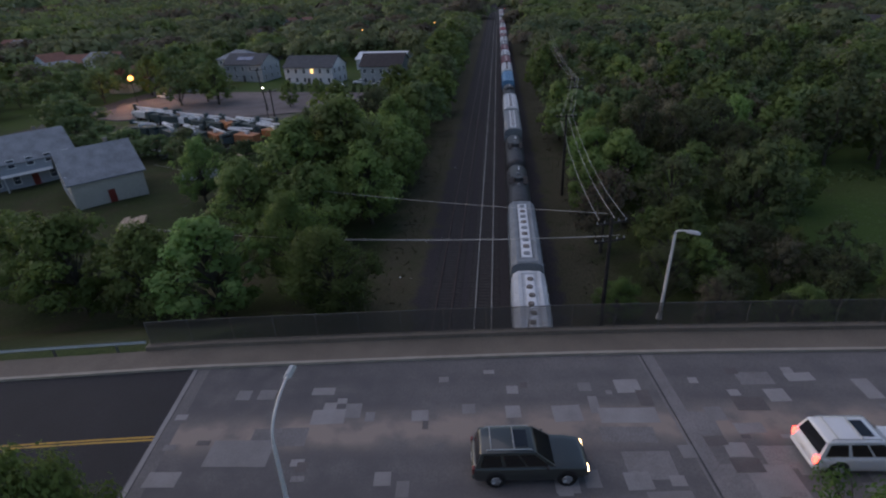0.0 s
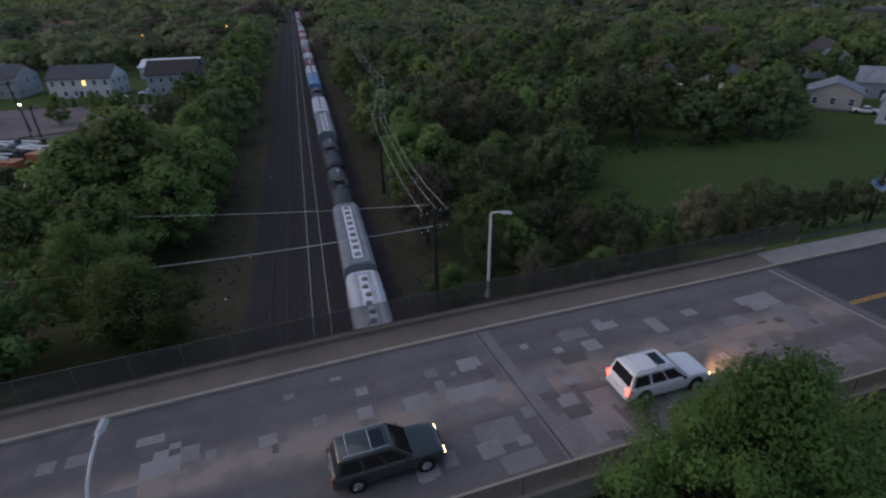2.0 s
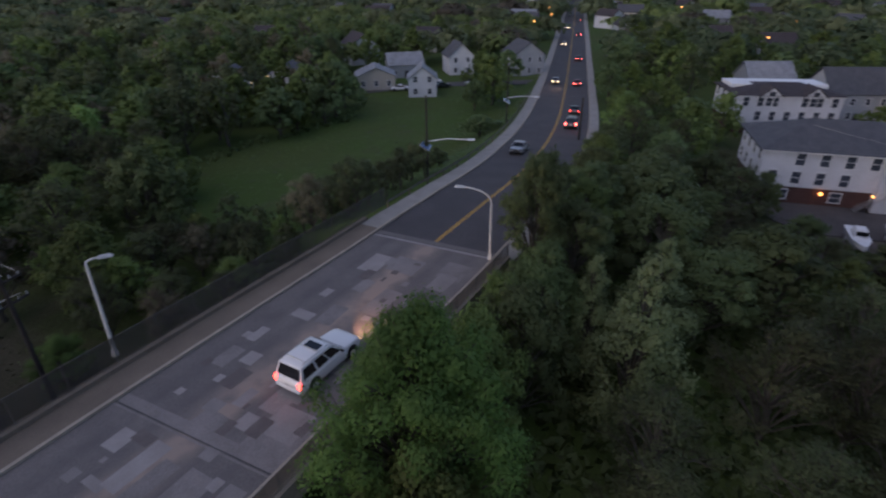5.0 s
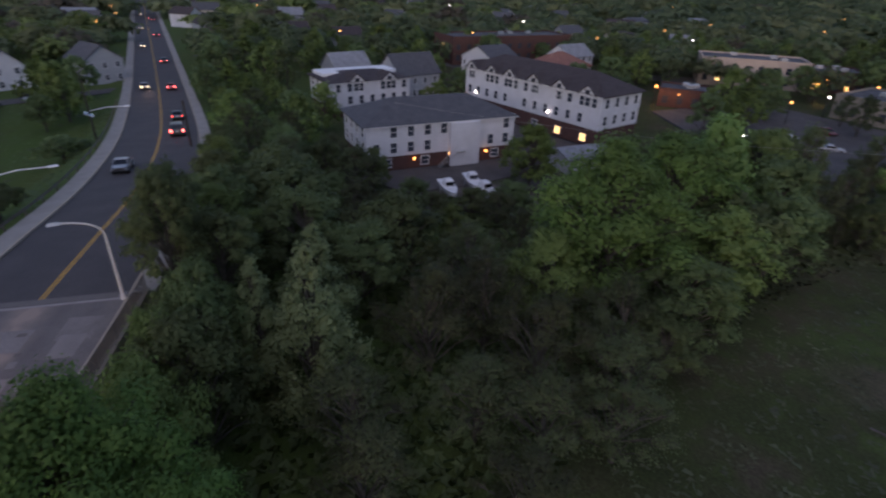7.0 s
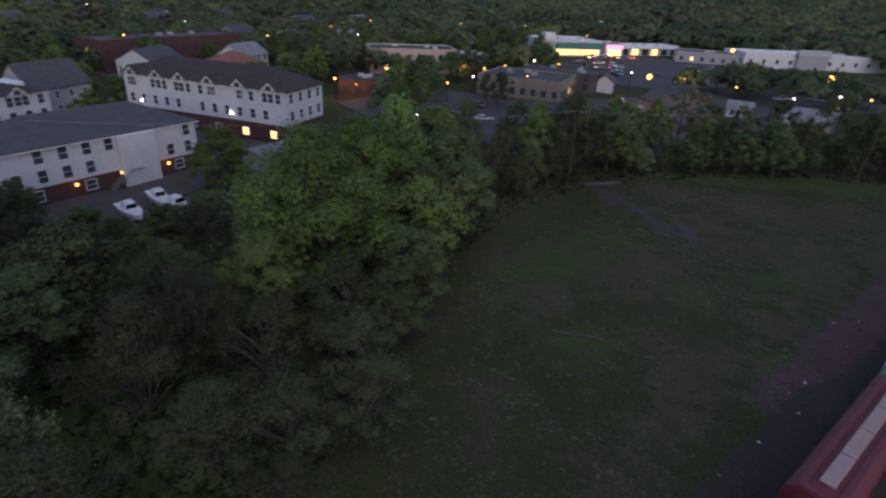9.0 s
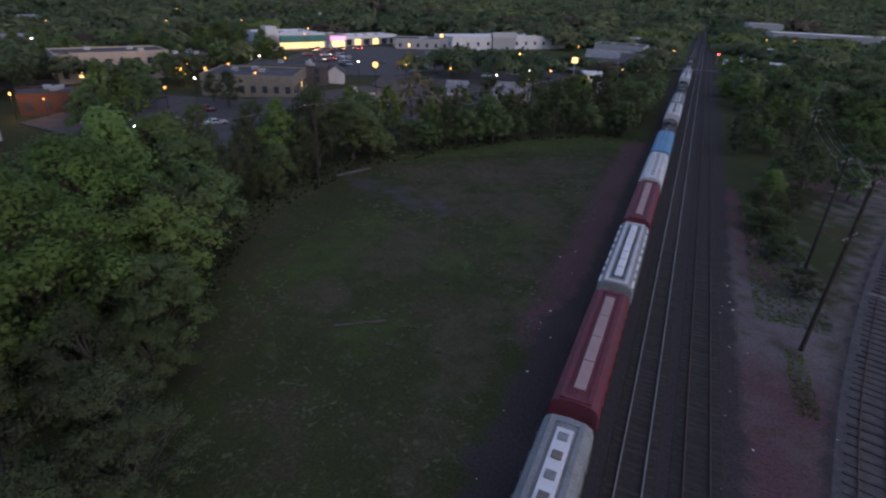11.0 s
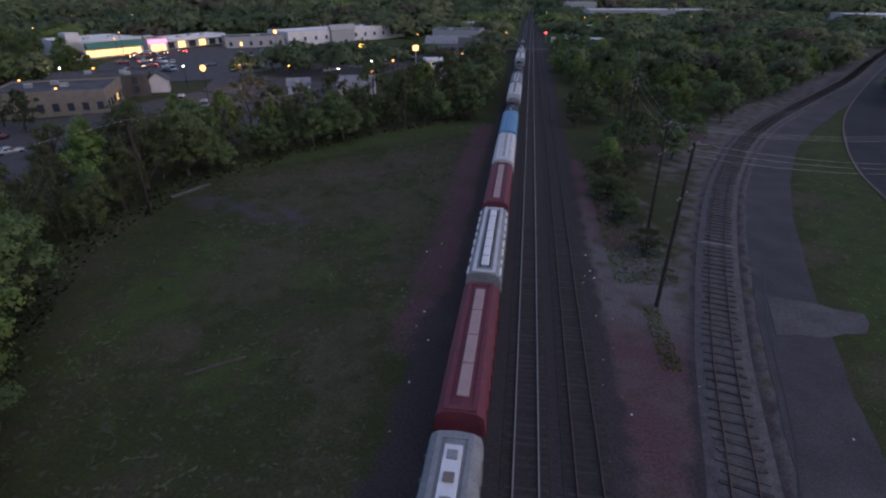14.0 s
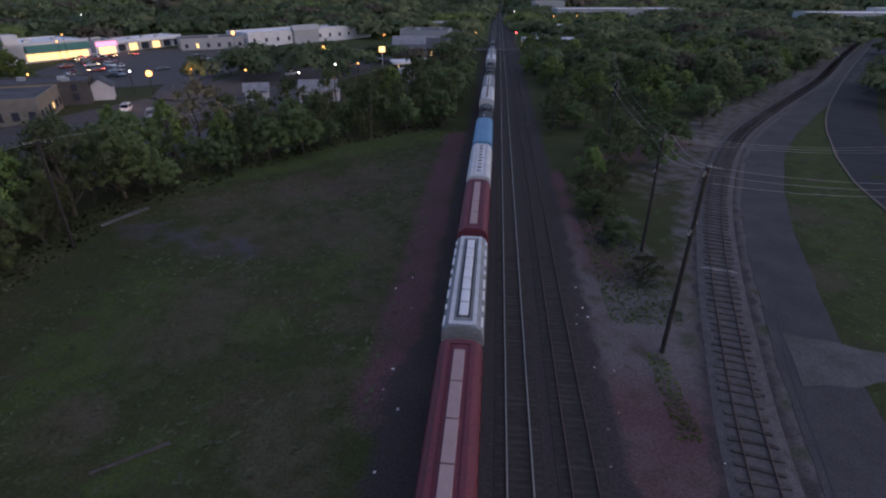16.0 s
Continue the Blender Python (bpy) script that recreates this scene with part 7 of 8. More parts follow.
def tree_model(seed, style, mat, count, size, twigs=0, loose=0.24, lobes=44, lump=1.0, lobed=0.32):
    """A tree 10 m high with a crown about 4.5 m in radius: trunk with limbs, and the crown."""
    rng = np.random.default_rng(seed)
    thin = style == "sparse"
    centres, radii = [], []
    lean = rng.uniform(-0.7, 0.7, 2)
    for k in range(lobes):
        a = 2.4 * k + rng.uniform(-0.6, 0.6)
        f = (k + 0.5) / lobes
        if style == "cone":
            z, reach = 1.6 + 7.6 * f, 3.5 * (1 - f) ** 0.75
            r = rng.uniform(0.6, 1.2) * (1.2 - 0.6 * f)
        elif style == "spread":
            z, reach = 3.0 + 5.6 * f, 4.0 * math.sqrt(max(0.05, 1 - f * f * 0.95))
            r = rng.uniform(0.55, 1.2)
        elif thin:
            z, reach = 3.4 + 5.8 * f, 3.6 * math.sin(math.pi * min(0.95, 0.2 + 0.78 * f)) + 0.2
            r = rng.uniform(0.5, 1.3)
        else:
            z, reach = 2.0 + 7.0 * f, 3.7 * math.sin(math.pi * min(0.95, 0.2 + 0.78 * f)) + 0.2
            r = rng.uniform(0.6, 1.3)
        reach *= rng.uniform(0.42, 1.12)
        r *= lump
        centres.append((reach * math.cos(a) + lean[0] * f, reach * math.sin(a) + lean[1] * f, z + rng.uniform(-0.6, 0.6)))
        radii.append(r)
    crown, face = leaves(rng, centres, radii, count, size, inside=0.5 if thin else 0.2, loose=loose, lobed=lobed, ruffle=0.32 if count < 2000 else 0.62)
    middle = crown - np.array([0, 0, 5.0])
    face = face + 0.45 * middle / np.linalg.norm(middle, axis=1, keepdims=True)
    face /= np.linalg.norm(face, axis=1, keepdims=True)
    wood = Solid()
    bend = [Vector((rng.uniform(-0.25, 0.25) * k, rng.uniform(-0.25, 0.25) * k, 2.1 * k)) for k in range(5)]
    for k in range(4):
        wood.tube(bend[k], bend[k + 1], 0.26 - 0.05 * k, 0.21 - 0.05 * k, 7 if count > 2000 else 4, False)
    for j, (c, r) in enumerate(zip(centres, radii)):
        c = Vector(c)
        k = min(3, max(0, int((c.z - 1.2) / 2.1) - (1 if c.z > 3 else 0)))
        start = bend[k].lerp(bend[k + 1], 0.5)
        elbow = start.lerp(c, 0.55) + Vector((0, 0, 0.25))
        if count < 2000:
            if j % 4 == 0:
                wood.tube(start, c, 0.09, 0.03, 3, False)
            continue
        wood.tube(start, elbow, 0.09, 0.055, 4, False).tube(elbow, c, 0.055, 0.025, 4, False)
        for _ in range(twigs):
            d = Vector(rng.normal(size=3)) + Vector((0, 0, 0.5))
            d.normalize()
            wood.tube(elbow.lerp(c, rng.uniform(0.2, 1.0)), c + d * r * rng.uniform(0.7, 1.2), 0.03, 0.01, 3, False)
    return wood.data("trunk", M["bark"]), leaf_mesh("crown", crown, M[mat], face)


NEAR = {
    "great": [tree_model(1, "round", "leaf_great", 80000, 0.062, 2, 0.2, 230, 0.56, 0.62)],
    "maple": [tree_model(s, "round", "leaf_maple", 15000, 0.135, 0, 0.26, 80, 0.75) for s in (2, 13)],
    "bright": [tree_model(s, "round", "leaf_bright", 19000, 0.11, 2, 0.3, 80, 0.8) for s in (3, 4)],
    "cone": [tree_model(s, "cone", "leaf_cone", 15000, 0.115, 2, 0.3, 70, 0.8) for s in (5, 6)],
    "dark": [tree_model(s, "spread", "leaf_dark", 14000, 0.13, 2, 0.28, 70, 0.8) for s in (7, 8)],
    "sparse": [tree_model(s, "sparse", "leaf_pale", 9000, 0.09, 10, 0.5, 36) for s in (9, 10, 11)],
    "russet": [tree_model(12, "sparse", "leaf_russet", 9000, 0.09, 10, 0.5, 36)],
}
MID = {
    "maple": [tree_model(s, "round", "leaf_maple", 6200, 0.21, 0, 0.28, 70, 0.8) for s in (21, 22)],
    "bright": [tree_model(s, "round", "leaf_bright", 6200, 0.205, 0, 0.28, 70, 0.8) for s in (23, 24)],
    "cone": [tree_model(25, "cone", "leaf_maple", 5000, 0.21, 0, 0.28, 60, 0.8)],
    "dark": [tree_model(s, "spread", "leaf_dark", 5800, 0.21, 0, 0.28, 64, 0.8) for s in (27, 28)],
    "sparse": [tree_model(s, "sparse", "leaf_pale", 4000, 0.16, 5, 0.5, 28) for s in (29, 30, 32)],
    "russet": [tree_model(31, "sparse", "leaf_russet", 4000, 0.16, 5, 0.5, 28)],
}
LOW = {
    "maple": [tree_model(s, "round", "leaf_maple", 1280, 0.4, 0, 0.28, 60, 0.8) for s in (41, 42)],
    "bright": [tree_model(s, "round", "leaf_bright", 1280, 0.4, 0, 0.28, 60, 0.8) for s in (43, 44)],
    "cone": [tree_model(45, "cone", "leaf_maple", 1300, 0.37, 0, 0.28, 50, 0.8)],
    "dark": [tree_model(s, "spread", "leaf_dark", 1280, 0.4, 0, 0.28, 60, 0.8) for s in (47, 48)],
    "sparse": [tree_model(s, "sparse", "leaf_pale", 1100, 0.31, 1, 0.5, 24) for s in (49, 50)],
    "russet": [tree_model(51, "sparse", "leaf_russet", 1100, 0.31, 1, 0.5, 24)],
}
TREE_LABELS = {
    "great": "tall maple beside the bridge with a dense green crown",
    "maple": "leafy green maple tree with a full rounded crown",
    "bright": "tree in fresh bright green spring leaf",
    "cone": "upright tree with a tapering pale green crown",
    "dark": "dark green spreading tree in dense leaf",
    "sparse": "budding tree with thin dull leaves and visible twigs",
    "russet": "budding tree with thin russet-brown leaves",
}
TREES, JOINED = [], {}
tree_rng = random.Random(99)


def tree(kind, x, y, h, spread, base=None, models=None):
    """One tree h metres high whose crown is about spread metres in radius."""
    TREES.append((x, y))
    far = math.hypot(x - 1, y - 2)
    wood, crown = tree_rng.choice((models or NEAR if models or far < 46 or kind == "great" or (kind == "bright" and far < 56) else MID if far < 92 else LOW)[kind])
    m = pose(x, y, gz(x, y) - 0.1 if base is None else base, 0, 0, tree_rng.uniform(0, 360)) @ Matrix.Diagonal((spread / 4.5, spread / 4.5, h / 10, 1))
    if far > 92:
        JOINED.setdefault(crown.materials[0].name, []).append((crown, m))
        JOINED.setdefault("bark", []).append((wood, m))
        return
    t = thing("tree", TREE_LABELS[kind], "tree", "trees in leaf", at=m)
    part("trunk", wood, None, t)
    part("crown", crown, None, t)


def clear(x, y, gap):
    return all((a - x) ** 2 + (b - y) ** 2 > gap * gap for a, b in TREES)


# single trees beside the bridge and along the railway
for row in (("great", 15.4, 13.2, 16.8, 5.3), ("maple", 13.2, 11.4, 11.5, 3.2), ("maple", 21.6, 13.0, 12.6, 3.3), ("cone", 29.5, 6.6, 13.6, 4.4), ("cone", 32.6, 10.4, 11.0, 3.4), ("dark", 26.4, 12.8, 12.6, 3.4), ("dark", 31.2, 13.6, 12.2, 3.2), ("dark", 43.5, 8.5, 9.4, 4.2), ("dark", 50, 10.5, 9.0, 4.6), ("sparse", 33.2, -1.2, 10.0, 4.6), ("sparse", 29.8, -8.4, 9.0, 4.4), ("sparse", 33, -15.6, 8.0, 4.2), ("bright", 42.3, -18.4, 15.4, 7.8), ("bright", 47.5, -26.5, 14.8, 6.8), ("maple", 38.6, -11.6, 9.4, 4.2), ("maple", 53.0, -33.0, 15.6, 6.0), ("maple", 27.4, 15.0, 10.6, 3.0), ("dark", 31.0, 15.7, 10.2, 2.7), ("dark", 34.4, 15.9, 9.8, 2.8), ("dark", 38.4, 16.6, 9.0, 2.7), ("maple", 60.5, -44.6, 12.5, 6.6), ("dark", 53.0, -42.0, 11.5, 5.0), ("bright", 76, -20.4, 9.8, 4.8), ("sparse", 61, -4, 4.6, 3.0), ("dark", 64, -9.5, 4.2, 2.8), ("sparse", 59.5, -12, 5.0, 3.2), ("dark", 66.5, -15.5, 4.4, 2.8), ("dark", 67, -2.0, 4.6, 2.8), ("dark", 54.5, 12.0, 9.0, 5.0), ("dark", 47.2, 0.2, 9.5, 5.0), ("sparse", 26.5, -3.6, 7.2, 3.8), ("sparse", 24.2, -12.0, 6.0, 3.8), ("sparse", 19.6, -4.9, 6.4, 3.6), ("sparse", 24.8, 4.0, 8.0, 3.6), ("sparse", 21.0, 3.4, 7.0, 3.2), ("dark", 36.6, 13.4, 7.2, 3.3), ("maple", 42, 14.6, 6.6, 3.3), ("dark", 47.5, 16, 6.4, 3.3), ("dark", 53, 17.4, 6.2, 3.3), ("maple", 59, 19, 6, 3.2), ("dark", 65, 20.4, 5.6, 3.0), ("dark", 72, 22, 5.2, 3.0)):
    tree(*row)
for row in (("dark", -112, 150, 11, 6.0), ("maple", -104, 161, 12, 6.0), ("dark", -116, 166, 11, 6.0), ("dark", -97, 177, 10, 5.5), ("dark", -122, 141, 9, 5.5), ("maple", -109, 177, 11, 6.0), ("dark", -122, 155, 10, 5.5), ("dark", -88, 172, 8, 4.4)):
    tree(*row)
for row in (("dark", 35.5, -22.0, 9.0, 4.4), ("maple", 40.5, -28.5, 10.4, 5.0), ("sparse", 27.5, -13.5, 7.4, 3.8), ("sparse", 24.4, -7.2, 7.6, 3.6), ("dark", 46.0, -37.5, 9.6, 4.6), ("dark", 31.5, -18.6, 6.0, 3.2)):
    tree(*row)
for row in (("bright", -13.6, 42.4, 9.6, 4.6), ("bright", -18.4, 46.5, 11.0, 4.2), ("maple", -24.4, 42.4, 11.0, 5.6), ("bright", -38, 42.4, 11.2, 5.4), ("maple", -30.8, 42.0, 10.0, 4.8), ("maple", -43.5, 44.0, 10.6, 4.6), ("maple", -18.5, 70, 15.6, 8.2), ("maple", -24.5, 66, 14.2, 7.2), ("maple", -14.6, 63.5, 11.4, 5.0), ("maple", -20.0, 58, 10.4, 5.6), ("maple", -28.5, 60, 10.6, 5.6), ("maple", -12.8, 76, 11.4, 4.4), ("dark", -25.5, 80, 12.5, 6.0), ("bright", -15.6, 13.9, 13.9, 3.0), ("maple", -21.0, 11.4, 9.0, 2.6)):
    tree(*row)
for row in (("bright", 11.6, 42.6, 4.4, 2.2), ("maple", 18.2, 50.2, 9.0, 4.2), ("sparse", 21.2, 43.4, 4.8, 2.8), ("maple", 12.6, 66, 8.6, 3.4), ("russet", 22.6, 85, 10.6, 5.0), ("maple", 36.4, 95, 13.0, 6.4), ("bright", 12.6, 141, 11.0, 4.4), ("bright", 13.2, 151, 12.0, 4.4), ("dark", 21, 170, 13.0, 5.2), ("sparse", 16.4, 45.2, 6.6, 3.0), ("sparse", 30.4, 47.8, 4.4, 3.2), ("sparse", 25.6, 51.0, 6.0, 3.4), ("dark", 65, 79, 9.6, 5.0), ("russet", 27.4, 96, 11.4, 5.0), ("dark", 81.5, 47.0, 3.8, 4.2), ("dark", 62.0, 42.6, 2.4, 1.6)):
    tree(*row)
FIELD_X, FIELD_Y = (24, 34, 47, 60, 81, 100, 112, 125), (52, 62, 79, 80, 78, 90, 100, 120)


def wood(n, x0, x1, y0, y1, gap, kinds, heights, keep, seed, grow=0.42, models=None):
    rng = random.Random(seed)
    for _ in range(n):
        x, y = rng.uniform(x0, x1), rng.uniform(y0, y1)
        if keep(x, y) and clear(x, y, gap) and not (-165 < y < -96 and abs(x - float(np.interp(-y, [-p[1] for p in DRIVE], [p[0] for p in DRIVE]))) < 5.5):
            h = rng.uniform(*heights)
            tree(rng.choice(kinds), x, y, h, h * grow * rng.uniform(0.85, 1.2), None, models)


def off_road(x, y, d=9.5):
    return abs(y - float(np.interp(x, CX, CY))) > d


BUILT = [(o.location.x, o.location.y, 9 if o.name.startswith("house") else 15) for o in scene.objects if o.parent is None and o.name.split(".")[0] in ("house", "apartment_house", "shop", "supermarket", "hall", "warehouse", "filling_station", "shed")]


def open_land(x, y, more=0.0):
    return all((x - a) ** 2 + (y - b) ** 2 > (r + more) ** 2 for a, b, r in BUILT)


# woods east of the line, north of the road
wood(1100, 11.5, 130, 37, 190, 4.7, ("maple", "bright", "dark", "sparse", "maple", "russet", "sparse"), (8.5, 12.5), lambda x, y: (y > np.interp(x, FIELD_X, FIELD_Y) or x < 14.5 + 0.15 * (y - 40)) and off_road(x, y, 13) and x > 11.2 + 0.01 * y and open_land(x, y, 3) and y > 40, 1)
wood(260, 17, 44, 37, 60, 3.1, ("sparse", "maple", "russet", "sparse"), (3.4, 6.6), lambda x, y: off_road(x, y, 11.5) and y < 64 - 0.42 * (x - 17) and (x < 32 or y < 46), 2, 0.42)
# a thicket of thin saplings between the bridge fence and the field
wood(400, 28, 56, 36, 56, 2.3, ("sparse",), (3.2, 5.6), lambda x, y: off_road(x, y, 10.5) and y < float(np.interp(x, (28, 40, 56), (56, 49, 44))), 15, 0.36, LOW)
# west of the line
wood(560, -30, -9.5, 50, 260, 4.6, ("maple", "dark", "dark", "bright", "sparse"), (9, 13), lambda x, y: x < -11.0 - 0.006 * y and y > 77 and (y < 96 or x > -21), 3)
wood(160, -150, -34, 30, 240, 9.0, ("maple", "dark", "sparse", "bright"), (7, 11), lambda x, y: open_land(x, y, 3) and not (-116 < x < -22 and 88 < y < 214) and off_road(x, y, 12) and not (-60 < x < -44 and 50 < y < 75), 4)
for row in (("dark", -84.1, 142.5, 11.5, 5.4), ("maple", -73.6, 142.8, 12.0, 5.2), ("dark", -79, 147, 11, 5.0), ("maple", -51.6, 137, 7.0, 2.8), ("dark", -91, 112, 9, 6.5), ("dark", -98, 117, 10, 5.5), ("dark", -86, 105, 6.5, 4.8), ("dark", -78, 101, 5.5, 4.5), ("dark", -70, 98, 5.5, 4.2), ("dark", -62, 94, 5, 4.0), ("maple", -47, 146, 6, 2.6)):
    tree(*row)
wood(260, -92, -38, 84, 108, 3.4, ("dark", "dark", "sparse"), (3.0, 5.0), lambda x, y: abs(y - float(np.interp(x, (-92, -76, -58, -38), (104, 97, 93, 89)))) < 3.2 and open_land(x, y, 1), 14, 0.6)
# woods between the road, the line and the meadow
wood(420, 12, 80, -40, 16, 4.5, ("dark", "sparse", "sparse", "dark", "sparse", "cone"), (6.5, 9.5), lambda x, y: off_road(x, y, 11.5) and x > 18 - 0.35 * y * (y > -5) and y > -24 - 0.0 * x and (x > 15 + 0.9 * max(0, -y)) and open_land(x, y, 3) and not (52 < x < 82 and -20 < y < 2), 5)
EDGE_Y, EDGE_X = (47, 70, 97, 118, 132), (50, 51, 36, 15, 12.5)
wood(260, 14, 72, -132, -46, 5.2, ("sparse", "sparse", "maple", "sparse"), (8.5, 13), lambda x, y: 2 < x - float(np.interp(-y, EDGE_Y, EDGE_X)) < 15, 17, 0.34)
wood(900, 36, 100, -140, -18, 4.3, ("sparse", "dark", "dark", "sparse", "sparse", "russet"), (5.5, 12.5), lambda x, y: x > np.interp(-y, (18, 30, 47, 70, 97, 118, 140), (36, 41, 50, 51, 36, 16, 14)) and x < np.interp(-y, (18, 30, 47, 70, 97, 118, 140), (60, 64, 70, 66, 50, 36, 32)) and open_land(x, y, 2), 6)
wood(500, 8, 60, -175, -95, 4.0, ("sparse", "dark", "sparse", "dark"), (5, 11), lambda x, y: x > np.interp(-y, (95, 118, 140, 175), (36, 13, 11, 10)) and x < np.interp(-y, (95, 118, 140, 175), (52, 34, 26, 20)), 7)
wood(110, 58, 130, 8, 44, 5.0, ("maple", "dark", "bright", "sparse"), (6, 10), lambda x, y: y < float(np.interp(x, CX, CY)) - 9 and open_land(x, y, 3), 8)
# a dense low hedge of saplings along the meadow's far edge
wood(5000, 10, 58, -132, -50, 2.4, ("dark", "sparse", "sparse", "dark", "sparse"), (3.2, 7.5), lambda x, y: 0.5 < x - float(np.interp(-y, (47, 70, 97, 118, 132), (50, 51, 36, 15, 12.5))) < 6, 13, 0.45)
# woods between the main line and the curved siding
wood(520, -110, -7.5, -265, -84, 4.2, ("maple", "dark", "sparse", "sparse", "dark"), (4.5, 8.6), lambda x, y: siding_gap(x, y) < -7 and x < -8.5 and (y < -92 or x > -17), 9, 0.5)
for row in (("dark", -10.6, -74, 3.4, 3.0), ("sparse", -12.6, -57.5, 3.0, 2.2), ("dark", -11.4, -66, 3.0, 2.4), ("sparse", -10.8, -80, 4.2, 2.8), ("sparse", -14.2, -83, 4.0, 2.6)):
    tree(*row)
# streets and gardens of the town
wood(560, 96, 215, -210, 66, 6.8, ("maple", "dark", "bright", "sparse", "dark"), (7, 12), lambda x, y: open_land(x, y, 3) and off_road(x, y, 11) and not (84 < x < 168 and -250 < y < -150) and not (72 < x < 118 and -60 < y < -46) and not (118 < x < 150 and -108 < y < -76), 10)
wood(60, 120, 210, 66, 200, 8.5, ("maple", "dark", "bright"), (8, 12), lambda x, y: open_land(x, y, 4) and off_road(x, y, 11) and y > 0.62 * x, 11)
wood(150, -190, -60, -250, -30, 8.0, ("maple", "dark", "sparse"), (7, 11), lambda x, y: siding_gap(x, y) > 34, 12)


def joined_woods():
    """The trees beyond a stone's throw: one object for each kind of leaf, and one for their trunks."""
    for key, rows in JOINED.items():
        verts, faces, loops, totals = [], [], [], []
        base = 0
        for me, m in rows:
            co = np.empty(len(me.vertices) * 3, np.float32)
            me.vertices.foreach_get("co", co)
            idx = np.empty(len(me.loops), np.int32)
            me.loops.foreach_get("vertex_index", idx)
            tot = np.empty(len(me.polygons), np.int32)
            me.polygons.foreach_get("loop_total", tot)
            a = np.array(m)
            verts.append(co.reshape(-1, 3) @ a[:3, :3].T + a[:3, 3])
            loops.append(idx + base), totals.append(tot)
            if me.name in FACING:
                turned = FACING[me.name] @ a[:3, :3].T
                faces.append(turned / np.linalg.norm(turned, axis=1, keepdims=True))
            base += len(me.vertices)
        verts, loops, totals = np.concatenate(verts), np.concatenate(loops), np.concatenate(totals)
        name = "woodland_trunks" if key == "bark" else "woodland"
        me = bpy.data.meshes.new(name)
        me.vertices.add(len(verts)), me.vertices.foreach_set("co", verts.astype(np.float32).ravel())
        me.loops.add(len(loops)), me.loops.foreach_set("vertex_index", loops)
        me.polygons.add(len(totals)), me.polygons.foreach_set("loop_start", (np.cumsum(totals) - totals).astype(np.int32))
        me.polygons.foreach_set("loop_total", totals)
        me.materials.append(rows[0][0].materials[0])
        me.update(calc_edges=True)
        if faces:
            me.polygons.foreach_set("use_smooth", [True] * len(totals))
            me.normals_split_custom_set_from_vertices(np.concatenate(faces))
        tagged(new(name, me), "bare trunks and limbs of the woodland trees" if key == "bark" else "woodland trees in spring leaf beyond the railway and the town", "woodland", kind="stuff")


joined_woods()


def far_woods():
    """The wooded country beyond, out to the horizon."""
    rng = np.random.default_rng(5)
    centres, radii, clumps = [], [], []
    r = 172.0
    while r < 4200:
        gap = 0.056 * r
        for k in range(int(2 * math.pi * r / gap)):
            a = 2 * math.pi * k / int(2 * math.pi * r / gap) + rng.uniform(-0.4, 0.4) * gap / r
            d = r + rng.uniform(-0.45, 0.45) * gap
            x, y = d * math.sin(a), d * math.cos(a)
            if abs(x) < 11 + 0.002 * abs(y) or not off_road(x, y, 11.5):
                continue
            if not open_land(x, y, 5) or not clear(x, y, 4):
                continue
            if y < 0 and -6 < float(siding_gap(x, y)) < 16 and y > -330:
                continue
            if (-128 < x < -22 and 108 < y < 210) or (20 < x < 160 and -292 < y < -212) or (84 < x < 170 and -256 < y < -145) or (-112 < x < -24 and 150 < y < 204):
                continue
            bearing = math.degrees(a) % 360
            if 225 < bearing < 312 and rng.random() < 0.6:
                continue
            low = 0.62 if y < -180 and -420 < x < 70 and d < 560 else 0.8 if d < 420 else 1.0
            clumps.append((x, y, max(5.6, 0.64 * gap) * rng.uniform(0.75, 1.35), rng.uniform(8.5, 14.5) * low + max(0.0, d - 1400) * (0.016 if y < 0 else 0.004)))
        r += gap * 0.86
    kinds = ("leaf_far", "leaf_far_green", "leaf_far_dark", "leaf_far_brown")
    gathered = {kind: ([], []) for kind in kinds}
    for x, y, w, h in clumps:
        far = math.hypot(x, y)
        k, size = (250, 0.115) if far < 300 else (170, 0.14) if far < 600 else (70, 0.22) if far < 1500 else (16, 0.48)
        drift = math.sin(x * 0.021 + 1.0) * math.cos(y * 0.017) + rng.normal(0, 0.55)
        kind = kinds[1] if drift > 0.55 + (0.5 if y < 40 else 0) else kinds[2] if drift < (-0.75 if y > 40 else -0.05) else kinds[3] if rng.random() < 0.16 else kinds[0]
        lobes, radii = [], []
        for j in range(11):
            a, out = 2.4 * j + rng.uniform(-0.4, 0.4), 0.62 * w * math.sqrt((j + 0.3) / 11)
            lobes.append((x + out * math.cos(a), y + out * math.sin(a), h * (0.78 - 0.3 * (out / (0.62 * w)) ** 2) + rng.uniform(-0.05, 0.05) * h))
            radii.append(rng.uniform(0.26, 0.4) * w)
        leaf, face = leaves(rng, lobes, radii, k, size * w, flat=min(1.0, 0.5 * h / w), inside=0.0, loose=0.2, ruffle=0.25)
        dome = (leaf - np.array([x, y, 0.35 * h])) / np.array([w, w, h])
        face = face * 0.5 + dome / np.linalg.norm(dome, axis=1, keepdims=True) * 0.7
        face /= np.linalg.norm(face, axis=1, keepdims=True)
        gathered[kind][0].append(leaf), gathered[kind][1].append(face)
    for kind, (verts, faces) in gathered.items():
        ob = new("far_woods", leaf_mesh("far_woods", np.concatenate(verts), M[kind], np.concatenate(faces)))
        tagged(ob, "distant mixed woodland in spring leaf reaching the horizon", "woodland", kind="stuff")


far_woods()


